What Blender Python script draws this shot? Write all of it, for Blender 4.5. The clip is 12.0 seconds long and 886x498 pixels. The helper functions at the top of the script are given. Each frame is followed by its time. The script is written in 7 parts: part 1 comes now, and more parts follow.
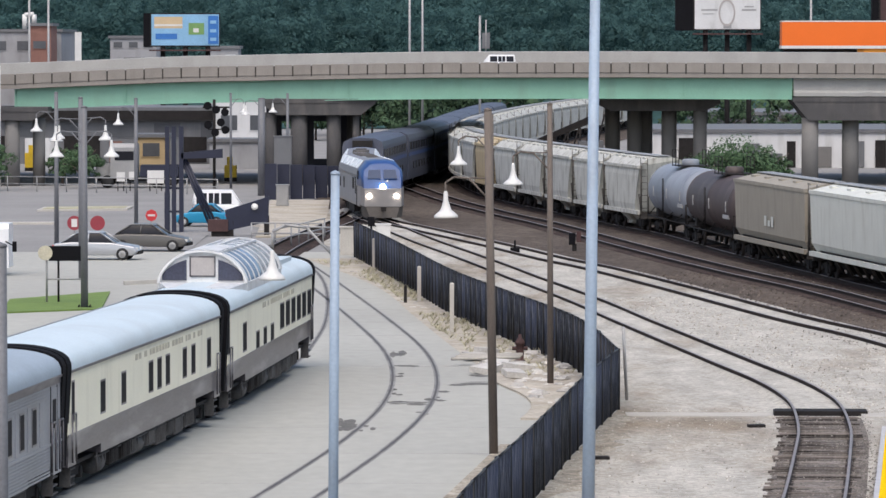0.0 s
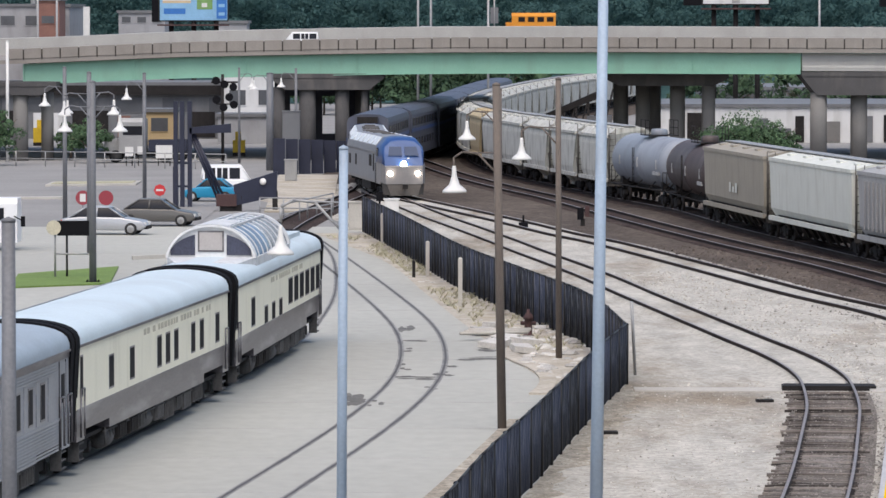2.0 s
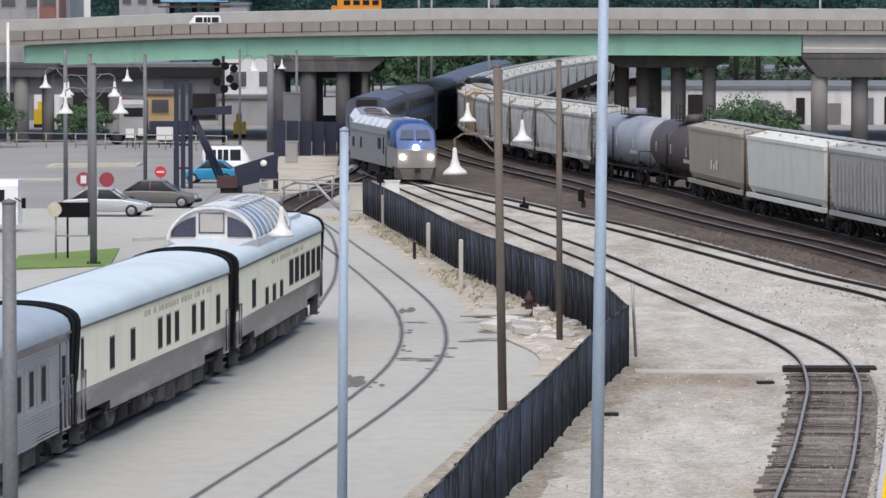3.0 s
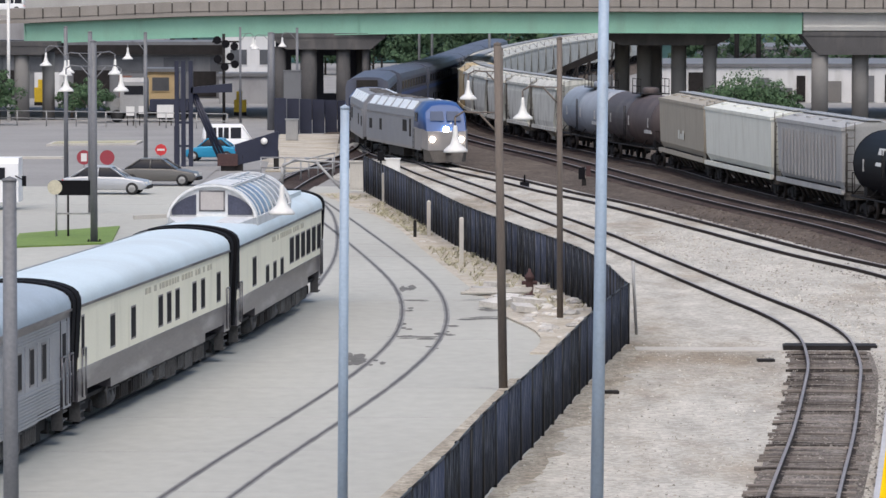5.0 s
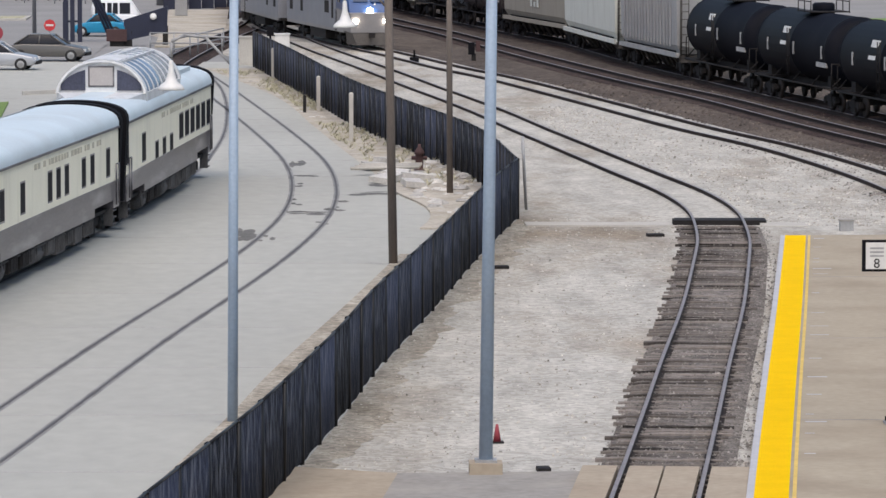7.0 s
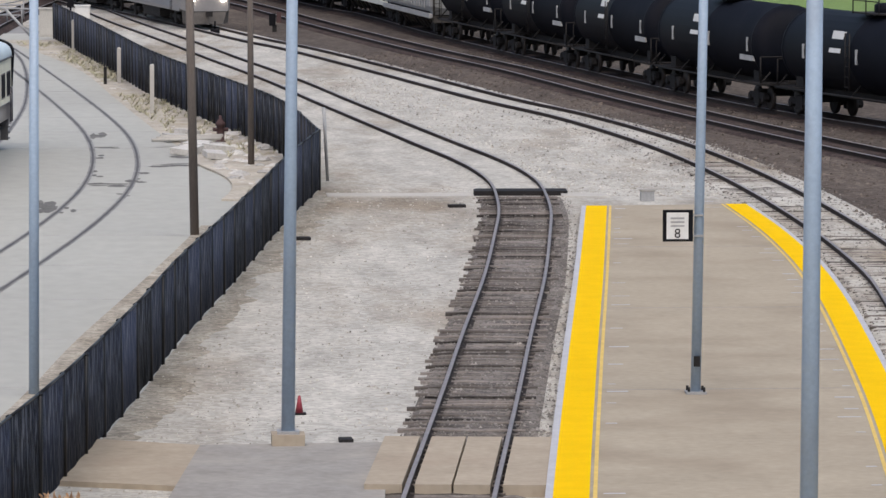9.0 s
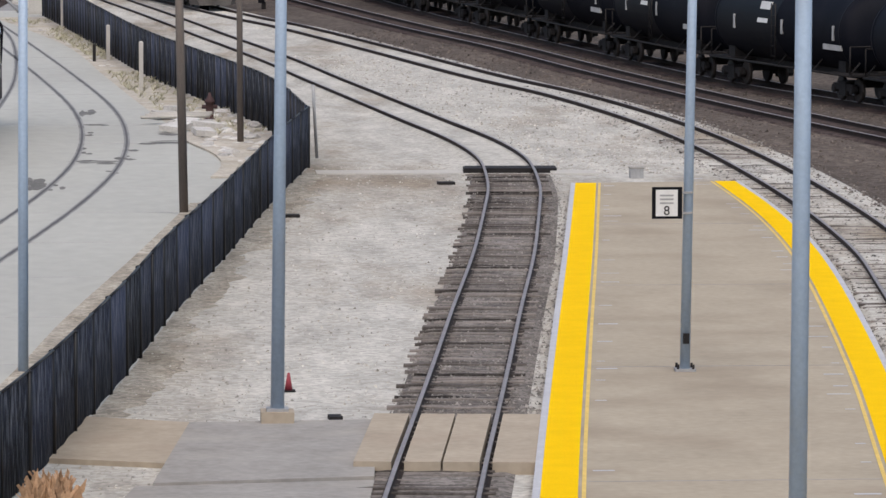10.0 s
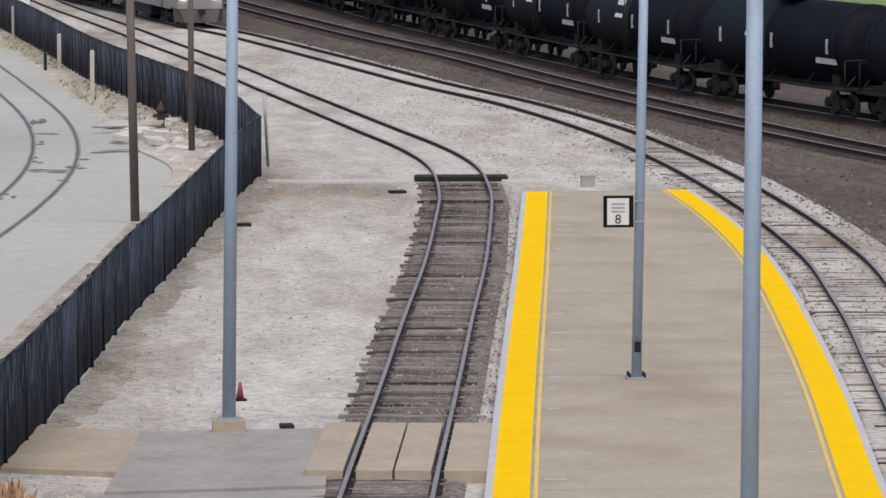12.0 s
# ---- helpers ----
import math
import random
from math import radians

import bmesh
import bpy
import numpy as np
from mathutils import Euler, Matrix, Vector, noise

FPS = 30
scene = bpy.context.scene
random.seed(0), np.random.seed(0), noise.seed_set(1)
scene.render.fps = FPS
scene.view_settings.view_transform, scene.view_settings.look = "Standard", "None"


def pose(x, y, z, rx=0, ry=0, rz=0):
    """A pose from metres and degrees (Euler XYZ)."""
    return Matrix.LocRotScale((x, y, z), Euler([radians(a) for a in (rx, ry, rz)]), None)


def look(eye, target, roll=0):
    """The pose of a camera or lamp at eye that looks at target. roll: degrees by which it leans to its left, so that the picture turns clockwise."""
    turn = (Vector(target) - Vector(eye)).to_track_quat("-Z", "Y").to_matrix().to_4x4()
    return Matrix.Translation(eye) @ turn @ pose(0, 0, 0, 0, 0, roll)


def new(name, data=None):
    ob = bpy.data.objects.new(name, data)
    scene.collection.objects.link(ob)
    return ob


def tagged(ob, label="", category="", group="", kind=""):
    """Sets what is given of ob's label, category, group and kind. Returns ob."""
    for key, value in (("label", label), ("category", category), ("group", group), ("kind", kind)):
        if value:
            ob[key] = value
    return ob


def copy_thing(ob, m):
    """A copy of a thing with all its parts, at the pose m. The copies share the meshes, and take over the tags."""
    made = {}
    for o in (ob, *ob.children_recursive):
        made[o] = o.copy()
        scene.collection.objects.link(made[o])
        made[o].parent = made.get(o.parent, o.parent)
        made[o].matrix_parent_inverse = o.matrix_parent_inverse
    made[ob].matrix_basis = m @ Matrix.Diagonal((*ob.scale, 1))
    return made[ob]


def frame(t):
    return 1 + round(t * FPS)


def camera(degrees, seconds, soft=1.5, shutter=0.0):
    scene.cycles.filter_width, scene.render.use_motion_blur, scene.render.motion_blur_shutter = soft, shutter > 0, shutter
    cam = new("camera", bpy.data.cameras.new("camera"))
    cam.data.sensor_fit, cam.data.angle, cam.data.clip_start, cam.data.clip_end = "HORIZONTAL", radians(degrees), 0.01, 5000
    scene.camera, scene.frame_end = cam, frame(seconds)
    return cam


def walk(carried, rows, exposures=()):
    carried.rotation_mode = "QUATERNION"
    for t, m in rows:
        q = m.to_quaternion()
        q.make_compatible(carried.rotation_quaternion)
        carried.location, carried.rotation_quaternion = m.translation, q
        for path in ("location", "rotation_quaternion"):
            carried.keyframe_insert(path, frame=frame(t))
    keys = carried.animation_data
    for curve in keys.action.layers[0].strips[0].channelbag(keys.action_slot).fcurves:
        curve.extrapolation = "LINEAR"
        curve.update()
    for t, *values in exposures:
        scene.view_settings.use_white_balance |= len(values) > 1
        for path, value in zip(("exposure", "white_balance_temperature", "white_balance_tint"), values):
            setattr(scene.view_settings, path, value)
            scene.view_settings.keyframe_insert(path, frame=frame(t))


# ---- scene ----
# the eye stands still on a high footbridge and only turns: seconds, degrees to the right, degrees down, roll
EYE = (0.0, 0.0, 11.36)
TURNS = ((0.0, 0.0, -2.4521, 0.0), (0.5, -0.0749, -2.5656, 0.0), (1.0, -0.0377, -2.6344, 0.0), (1.5, -0.1091, -2.746, 0.0),
         (2.0, -0.1002, -2.7526, 0.0), (2.5, -0.0615, -2.8085, 0.0), (3.0, -0.1086, -2.9703, 0.0), (4.0, -0.125, -3.12, 0.0),
         (5.0, -0.1145, -3.2341, 0.0), (5.5, 0.0114, -3.384, 0.0), (6.0, 0.2486, -3.9219, 0.0), (6.5, 0.676, -4.2792, 0.0),
         (7.0, 1.2024, -4.7215, 0.0), (7.5, 1.9571, -4.9155, 0.0), (8.0, 2.6, -5.0, 0.0), (8.7, 3.35, -5.06, 0.0), (9.5, 3.7398, -5.0914, 0.0),
         (10.0, 3.7053, -5.3369, 0.0), (10.5, 3.6874, -5.4393, 0.0), (11.0, 3.9371, -5.3945, 0.0), (11.5, 4.0613, -5.3566, 0.0), (12.0, 4.2868, -5.2328, 0.0))
cam = camera(10.54, 12.0, soft=1.5)
walk(cam, [(t, pose(*EYE, 90 + down, 0, -right)) for t, right, down, roll in TURNS], ((0, 0.45), (5.0, 0.45), (6.1, 0.46), (6.5, 0.33), (7.0, 0.31), (9.5, 0.30), (12, 0.28)))

# ---- light: a bright overcast noon ----
world = bpy.data.worlds.new("sky")
scene.world = world
world.use_nodes = True
wn = world.node_tree.nodes
sky = wn.new("ShaderNodeTexSky")
sky.sky_type = "NISHITA"
sky.sun_disc = False
sky.sun_elevation, sky.sun_rotation = radians(58), radians(200)
sky.air_density, sky.dust_density, sky.ozone_density = 1.0, 4.0, 1.0
wn["Background"].inputs["Strength"].default_value = 0.155
world.node_tree.links.new(sky.outputs["Color"], wn["Background"].inputs["Color"])
sun_data = bpy.data.lights.new("sun", "SUN")
sun_data.energy, sun_data.angle, sun_data.color = 1.0, radians(22), (1.0, 0.96, 0.9)
sun = new("sun", sun_data)
sun.matrix_world = look((0, 0, 60), (-60 * 0.4, 60 * 0.55, 0))


# ---- materials ----
def mat(name, col, rough=0.7, metal=0.0, vary=0.25, scale=1.0, fine=14.0, bump=0.0, dirt_sheen=None, dirt_sheen_amount=0.0, emit=0.0, stretch=(1, 1, 1), rand=0.0, streak=0.0, spec=0.5, deep=0.05):
    """A painted or mineral surface: a base colour with coarse blotches, fine grain, grime or painted sheen, streaks and
    relief.
    """
    m = bpy.data.materials.new(name)
    m.use_nodes = True
    nt = m.node_tree
    n, l = nt.nodes, nt.links
    b = n["Principled BSDF"]
    b.inputs["Roughness"].default_value, b.inputs["Metallic"].default_value = rough, metal
    b.inputs["Specular IOR Level"].default_value = spec
    tc, mp = n.new("ShaderNodeTexCoord"), n.new("ShaderNodeMapping")
    mp.inputs["Scale"].default_value = stretch
    l.new(tc.outputs["Object"], mp.inputs["Vector"])
    big, small = n.new("ShaderNodeTexNoise"), n.new("ShaderNodeTexNoise")
    for node, s, d in ((big, scale, 5), (small, fine, 3)):
        node.inputs["Scale"].default_value, node.inputs["Detail"].default_value = s, d
        l.new(mp.outputs["Vector"], node.inputs["Vector"])
    add = n.new("ShaderNodeMath")
    add.operation = "ADD"
    l.new(big.outputs["Fac"], add.inputs[0])
    l.new(small.outputs["Fac"], add.inputs[1])
    out = add.outputs[0]
    if rand:
        info, mul, more = n.new("ShaderNodeObjectInfo"), n.new("ShaderNodeMath"), n.new("ShaderNodeMath")
        mul.operation, more.operation = "MULTIPLY_ADD", "ADD"
        l.new(info.outputs["Random"], mul.inputs[0])
        mul.inputs[1].default_value, mul.inputs[2].default_value = rand, -rand / 2
        l.new(out, more.inputs[0])
        l.new(mul.outputs[0], more.inputs[1])
        out = more.outputs[0]
    ramp = n.new("ShaderNodeMapRange")
    ramp.inputs["From Min"].default_value, ramp.inputs["From Max"].default_value = 0.6, 1.4
    ramp.inputs["To Min"].default_value, ramp.inputs["To Max"].default_value = 1 - vary, 1 + vary
    ramp.clamp = False
    l.new(out, ramp.inputs["Value"])
    mix = n.new("ShaderNodeVectorMath")
    mix.operation = "SCALE"
    mix.inputs[0].default_value = col
    l.new(ramp.outputs[0], mix.inputs["Scale"])
    colour = mix.outputs[0]
    if dirt_sheen:
        dn, dr, dm = n.new("ShaderNodeTexNoise"), n.new("ShaderNodeMapRange"), n.new("ShaderNodeMix")
        dn.inputs["Scale"].default_value, dn.inputs["Detail"].default_value = scale * 0.6, 8
        dmp = n.new("ShaderNodeMapping")
        dmp.inputs["Scale"].default_value = (stretch[0] * (1 + 5 * streak), stretch[1] * (1 + 5 * streak), stretch[2])
        dmp.inputs["Location"].default_value = (7.3, 2.1, 5.7)
        l.new(tc.outputs["Object"], dmp.inputs["Vector"])
        l.new(dmp.outputs["Vector"], dn.inputs["Vector"])
        dr.inputs["From Min"].default_value, dr.inputs["From Max"].default_value = 0.5, 0.72
        dr.inputs["To Max"].default_value = dirt_sheen_amount
        l.new(dn.outputs["Fac"], dr.inputs["Value"])
        dm.data_type = "RGBA"
        l.new(dr.outputs[0], dm.inputs["Factor"])
        l.new(colour, dm.inputs["A"])
        dm.inputs["B"].default_value = (*dirt_sheen, 1)
        colour = dm.outputs["Result"]
    l.new(colour, b.inputs["Base Color"])
    if bump:
        bp = n.new("ShaderNodeBump")
        bp.inputs["Strength"].default_value, bp.inputs["Distance"].default_value = bump, deep
        l.new(out, bp.inputs["Height"])
        l.new(bp.outputs["Normal"], b.inputs["Normal"])
    if emit:
        l.new(colour, b.inputs["Emission Color"])
        b.inputs["Emission Strength"].default_value = emit
    return m


def stony(name, pale, dark, patch=0.1, lo=0.46, hi=0.66, grain=9.0, contrast=0.35, bump=0.5, stretch=0.4, mid=1.1):
    """Loose stone ground: single stones of their own tone, drifts of a second colour, fine relief."""
    m = bpy.data.materials.new(name)
    m.use_nodes = True
    n, l = m.node_tree.nodes, m.node_tree.links
    b = n["Principled BSDF"]
    b.inputs["Roughness"].default_value, b.inputs["Specular IOR Level"].default_value = 0.95, 0.06
    tc, mp = n.new("ShaderNodeTexCoord"), n.new("ShaderNodeMapping")
    mp.inputs["Scale"].default_value = (1, stretch, 1)
    l.new(tc.outputs["Object"], mp.inputs["Vector"])
    drift, soft, stones = n.new("ShaderNodeTexNoise"), n.new("ShaderNodeTexNoise"), n.new("ShaderNodeTexVoronoi")
    for node, sc, d in ((drift, patch, 9), (soft, mid, 6)):
        node.inputs["Scale"].default_value, node.inputs["Detail"].default_value, node.inputs["Roughness"].default_value = sc, d, 0.62
        l.new(mp.outputs["Vector"], node.inputs["Vector"])
    stones.inputs["Scale"].default_value = grain
    l.new(tc.outputs["Object"], stones.inputs["Vector"])
    step, mix = n.new("ShaderNodeMapRange"), n.new("ShaderNodeMix")
    step.inputs["From Min"].default_value, step.inputs["From Max"].default_value = lo, hi
    l.new(drift.outputs["Fac"], step.inputs["Value"])
    mix.data_type = "RGBA"
    mix.inputs["A"].default_value, mix.inputs["B"].default_value = (*pale, 1), (*dark, 1)
    l.new(step.outputs[0], mix.inputs["Factor"])
    split, one, two, mul = n.new("ShaderNodeSeparateColor"), n.new("ShaderNodeMapRange"), n.new("ShaderNodeMapRange"), n.new("ShaderNodeMath")
    l.new(stones.outputs["Color"], split.inputs[0])
    l.new(split.outputs[0], one.inputs["Value"])
    one.inputs["To Min"].default_value, one.inputs["To Max"].default_value = 1 - contrast, 1 + contrast
    l.new(soft.outputs["Fac"], two.inputs["Value"])
    two.inputs["From Min"].default_value, two.inputs["From Max"].default_value = 0.3, 0.7
    two.inputs["To Min"].default_value, two.inputs["To Max"].default_value = 0.78, 1.2
    mul.operation = "MULTIPLY"
    l.new(one.outputs[0], mul.inputs[0])
    l.new(two.outputs[0], mul.inputs[1])
    scale = n.new("ShaderNodeVectorMath")
    scale.operation = "SCALE"
    l.new(mix.outputs["Result"], scale.inputs[0])
    l.new(mul.outputs[0], scale.inputs["Scale"])
    l.new(scale.outputs[0], b.inputs["Base Color"])
    rough = n.new("ShaderNodeMath")
    rough.operation = "MULTIPLY_ADD"
    l.new(soft.outputs["Fac"], rough.inputs[0])
    rough.inputs[1].default_value = 1.5
    l.new(split.outputs[1], rough.inputs[2])
    bp = n.new("ShaderNodeBump")
    bp.inputs["Strength"].default_value, bp.inputs["Distance"].default_value = bump, 0.06
    l.new(rough.outputs[0], bp.inputs["Height"])
    l.new(bp.outputs["Normal"], b.inputs["Normal"])
    return m


M_GRAVEL = stony("pale_limestone_gravel", (0.43, 0.412, 0.372), (0.26, 0.222, 0.175), patch=0.13, lo=0.49, hi=0.64, grain=8, contrast=0.2, bump=0.6, stretch=0.3, mid=0.7)
M_BALLAST = stony("brown_ballast", (0.088, 0.073, 0.063), (0.14, 0.115, 0.096), patch=0.16, lo=0.45, hi=0.75, grain=7, contrast=0.4, stretch=0.3)
M_TRACKBED = stony("grey_track_gravel", (0.19, 0.172, 0.157), (0.10, 0.088, 0.08), patch=0.4, lo=0.4, hi=0.7, grain=9, contrast=0.4)
M_CONCRETE = mat("light_concrete_apron", (0.388, 0.388, 0.358), 0.85, spec=0.08, vary=0.1, scale=0.1, fine=2, bump=0.08, dirt_sheen=(0.31, 0.305, 0.283), dirt_sheen_amount=0.5, stretch=(1, 0.5, 1))
M_ASPHALT = mat("worn_grey_asphalt", (0.26, 0.255, 0.25), 0.9, spec=0.08, vary=0.15, scale=0.15, fine=4, bump=0.1, dirt_sheen=(0.2, 0.2, 0.2), dirt_sheen_amount=0.5)
M_PLATFORM = mat("tan_platform_concrete", (0.35, 0.302, 0.232), 0.85, spec=0.06, vary=0.14, scale=0.5, fine=5, bump=0.06, dirt_sheen=(0.25, 0.205, 0.155), dirt_sheen_amount=0.7)
M_YELLOW = mat("yellow_warning_paint", (0.77, 0.475, 0.0), 0.7, spec=0.02, vary=0.08, scale=2, fine=20)
M_PALE_YELLOW = mat("worn_yellow_line", (0.62, 0.44, 0.13), 0.7, spec=0.08, vary=0.2, scale=2, fine=20)
M_EDGE = mat("white_platform_edge", (0.42, 0.415, 0.43), 0.7, vary=0.15, scale=2)
M_RAIL = mat("rail_steel", (0.032, 0.024, 0.021), 0.8, 0.0, spec=0.15, vary=0.3, scale=3)
M_RAILTOP = mat("polished_rail_head", (0.215, 0.192, 0.188), 0.5, 0.1, vary=0.3, scale=2)
M_TIE = mat("weathered_wood_tie", (0.142, 0.125, 0.113), 0.9, spec=0.08, vary=0.38, scale=2, fine=12, bump=0.3, rand=1.6)
# dark steel, also put on parts whose darkness is only shade
M_DARK = mat("dark_steel_and_shade", (0.02, 0.018, 0.018), 0.8, 0.0, spec=0.2, vary=0.35, scale=2)
M_WHEEL = mat("dirty_wheel_steel", (0.032, 0.026, 0.024), 0.6, 0.5, vary=0.35, scale=3)
M_GREEN = mat("mint_green_girder_paint", (0.20, 0.385, 0.30), 0.65, vary=0.12, scale=0.4, dirt_sheen=(0.17, 0.28, 0.22), dirt_sheen_amount=0.5, streak=0.4)
M_PARAPET = mat("tan_grey_parapet_concrete", (0.25, 0.23, 0.21), 0.85, vary=0.18, scale=0.5, bump=0.1, dirt_sheen=(0.2, 0.18, 0.16), dirt_sheen_amount=0.5, streak=0.5)
M_WALLCON = mat("pale_barrier_concrete", (0.345, 0.345, 0.335), 0.85, vary=0.14, scale=0.4, dirt_sheen=(0.28, 0.275, 0.265), dirt_sheen_amount=0.5, streak=0.4)
M_PIER = mat("grey_pier_concrete", (0.17, 0.165, 0.16), 0.85, vary=0.16, scale=0.5, dirt_sheen=(0.18, 0.17, 0.165), dirt_sheen_amount=0.5, streak=0.5)
M_JOINT = mat("dark_joint", (0.06, 0.055, 0.05), 0.9)
# pale streaks are painted in for highlights and gravel seen through the mesh
M_FENCE = mat("black_fence_screen", (0.018, 0.022, 0.038), 0.85, spec=0.12, vary=0.8, scale=3.5, fine=30, bump=0.3, dirt_sheen=(0.19, 0.197, 0.22), dirt_sheen_amount=0.75, streak=1.2, rand=0.9)
M_FPOST = mat("dark_fence_post", (0.008, 0.008, 0.01), 0.5, 0.3)
M_POLE = mat("blue_grey_pole_paint", (0.30, 0.38, 0.48), 0.5, 0.0, vary=0.12, scale=1.2, dirt_sheen=(0.2, 0.215, 0.24), dirt_sheen_amount=0.5, streak=0.3)
M_WOOD = mat("weathered_brown_pole_wood", (0.125, 0.104, 0.09), 0.85, vary=0.3, scale=1.0, fine=10, stretch=(6, 6, 0.6))
M_GALV = mat("galvanised_grey", (0.33, 0.33, 0.33), 0.55, 0.4, vary=0.15, scale=1)
M_WHITE = mat("white_enamel", (0.62, 0.615, 0.60), 0.4, vary=0.08, scale=3)
M_GLASS = mat("dark_window_glass", (0.014, 0.015, 0.02), 0.15, vary=0.2, scale=2, spec=0.2)
M_CREAM = mat("cream_coach_paint", (0.85, 0.81, 0.65), 0.45, vary=0.07, scale=0.6, dirt_sheen=(0.5, 0.46, 0.36), dirt_sheen_amount=0.3, streak=0.6)
# pale mottling in the colour stands for ground reflections on the glossy side
M_COACHGREY = mat("slate_grey_coach_paint", (0.072, 0.067, 0.076), 0.28, vary=0.5, scale=1.6, fine=6, spec=0.5, dirt_sheen=(0.27, 0.262, 0.272), dirt_sheen_amount=0.8, stretch=(0.4, 1, 2.4))
M_ROOF = mat("silver_blue_coach_roof", (0.56, 0.645, 0.69), 0.45, 0.0, vary=0.1, scale=0.5, dirt_sheen=(0.44, 0.48, 0.50), dirt_sheen_amount=0.6)
M_STAINLESS = mat("stainless_steel_siding", (0.34, 0.35, 0.38), 0.42, 0.4, vary=0.18, scale=0.7, dirt_sheen=(0.24, 0.24, 0.25), dirt_sheen_amount=0.5)
M_UNDERGEAR = mat("dull_grey_undergear", (0.065, 0.062, 0.062), 0.7, vary=0.45, scale=2, dirt_sheen=(0.015, 0.014, 0.014), dirt_sheen_amount=0.9)
M_BLACK = mat("black_rubber", (0.008, 0.008, 0.010), 0.85, spec=0.1)
M_PALETEXT = mat("faded_lettering", (0.50, 0.46, 0.36), 0.6)
M_DOMEGLASS = mat("blue_dome_glass", (0.16, 0.23, 0.32), 0.15, vary=0.25, scale=1.2)
M_DOMEWHITE = mat("weathered_white_dome_paint", (0.62, 0.63, 0.64), 0.5, vary=0.1, scale=1.2, dirt_sheen=(0.42, 0.42, 0.41), dirt_sheen_amount=0.5, streak=0.5)
M_DOMEDARK = mat("slate_blue_dome_window", (0.05, 0.055, 0.085), 0.2, vary=0.4, scale=1.5, spec=0.4)
M_PALEPANEL = mat("pale_taupe_panel", (0.38, 0.355, 0.345), 0.5, vary=0.1, scale=2)
M_LOCO = mat("silver_loco_paint", (0.19, 0.198, 0.222), 0.5, 0.0, vary=0.15, scale=0.8, dirt_sheen=(0.2, 0.19, 0.19), dirt_sheen_amount=0.5, streak=0.6)
M_LOCOBLUE = mat("deep_blue_loco_paint", (0.016, 0.06, 0.20), 0.4, vary=0.12, scale=1)
M_LOCOFRONT = mat("pale_silver_nose", (0.205, 0.197, 0.198), 0.5, 0.0, vary=0.15, scale=1.5, dirt_sheen=(0.25, 0.23, 0.22), dirt_sheen_amount=0.5)
M_LOCOROOF = mat("pale_loco_roof", (0.66, 0.71, 0.76), 0.45, 0.0, vary=0.1, scale=1)
M_LAMP = mat("lit_headlamp", (1.0, 0.88, 0.74), 0.3, vary=0.0, emit=30.0)
M_BILEVEL = mat("dark_silver_coach", (0.066, 0.076, 0.112), 0.5, 0.2, vary=0.2, scale=0.5, dirt_sheen=(0.08, 0.08, 0.09), dirt_sheen_amount=0.6, streak=0.5)
M_H_PALE = mat("pale_grey_hopper_paint", (0.50, 0.50, 0.465), 0.75, vary=0.16, scale=0.8, dirt_sheen=(0.2, 0.185, 0.16), dirt_sheen_amount=0.85, streak=0.9)
M_H_TAN = mat("tan_hopper_paint", (0.31, 0.28, 0.23), 0.7, vary=0.10, scale=0.8, dirt_sheen=(0.22, 0.2, 0.165), dirt_sheen_amount=0.5, streak=0.7)
M_H_WHITE = mat("off_white_hopper_paint", (0.60, 0.61, 0.56), 0.65, vary=0.08, scale=0.8, dirt_sheen=(0.45, 0.44, 0.39), dirt_sheen_amount=0.5, streak=0.7)
M_H_GREY = mat("mid_grey_hopper_paint", (0.33, 0.33, 0.33), 0.7, vary=0.12, scale=0.8, dirt_sheen=(0.2, 0.2, 0.2), dirt_sheen_amount=0.5, streak=0.8)
M_H_CREAM = mat("cream_orange_hopper_paint", (0.46, 0.37, 0.23), 0.7, vary=0.12, scale=0.8, dirt_sheen=(0.3, 0.25, 0.17), dirt_sheen_amount=0.5, streak=0.7)
M_T_BLUE = mat("grey_blue_tank_paint", (0.24, 0.265, 0.31), 0.5, vary=0.12, scale=0.6, dirt_sheen=(0.12, 0.12, 0.13), dirt_sheen_amount=0.5, streak=0.3)
M_T_MAROON = mat("dull_maroon_tank_paint", (0.058, 0.044, 0.045), 0.6, vary=0.25, scale=0.6, dirt_sheen=(0.14, 0.11, 0.10), dirt_sheen_amount=0.5, streak=0.3)
M_T_BLACK = mat("black_tank_paint", (0.0055, 0.0065, 0.0105), 0.6, vary=0.3, scale=0.5, spec=0.07, dirt_sheen=(0.016, 0.015, 0.019), dirt_sheen_amount=0.5, streak=0.2)
M_MARK = mat("dull_white_stencil", (0.36, 0.36, 0.36), 0.6, vary=0.3, scale=2)
M_ENDFRAME = mat("grimy_end_steel", (0.07, 0.063, 0.058), 0.8, vary=0.3, scale=2)
# weathered concrete with the shade of the deck overhang put into its colour
M_CAP = mat("weathered_shaded_cap_concrete", (0.07, 0.068, 0.07), 0.9, vary=0.25, scale=0.6, dirt_sheen=(0.15, 0.14, 0.13), dirt_sheen_amount=0.4, streak=0.4)
M_ROOFGREY = mat("grey_blue_coach_roof", (0.33, 0.39, 0.45), 0.5, vary=0.15, scale=0.5, dirt_sheen=(0.22, 0.25, 0.28), dirt_sheen_amount=0.5)
M_POSTGREY = mat("worn_mid_grey_post_paint", (0.14, 0.145, 0.16), 0.6, vary=0.25, scale=1, dirt_sheen=(0.1, 0.1, 0.1), dirt_sheen_amount=0.5, streak=0.5)
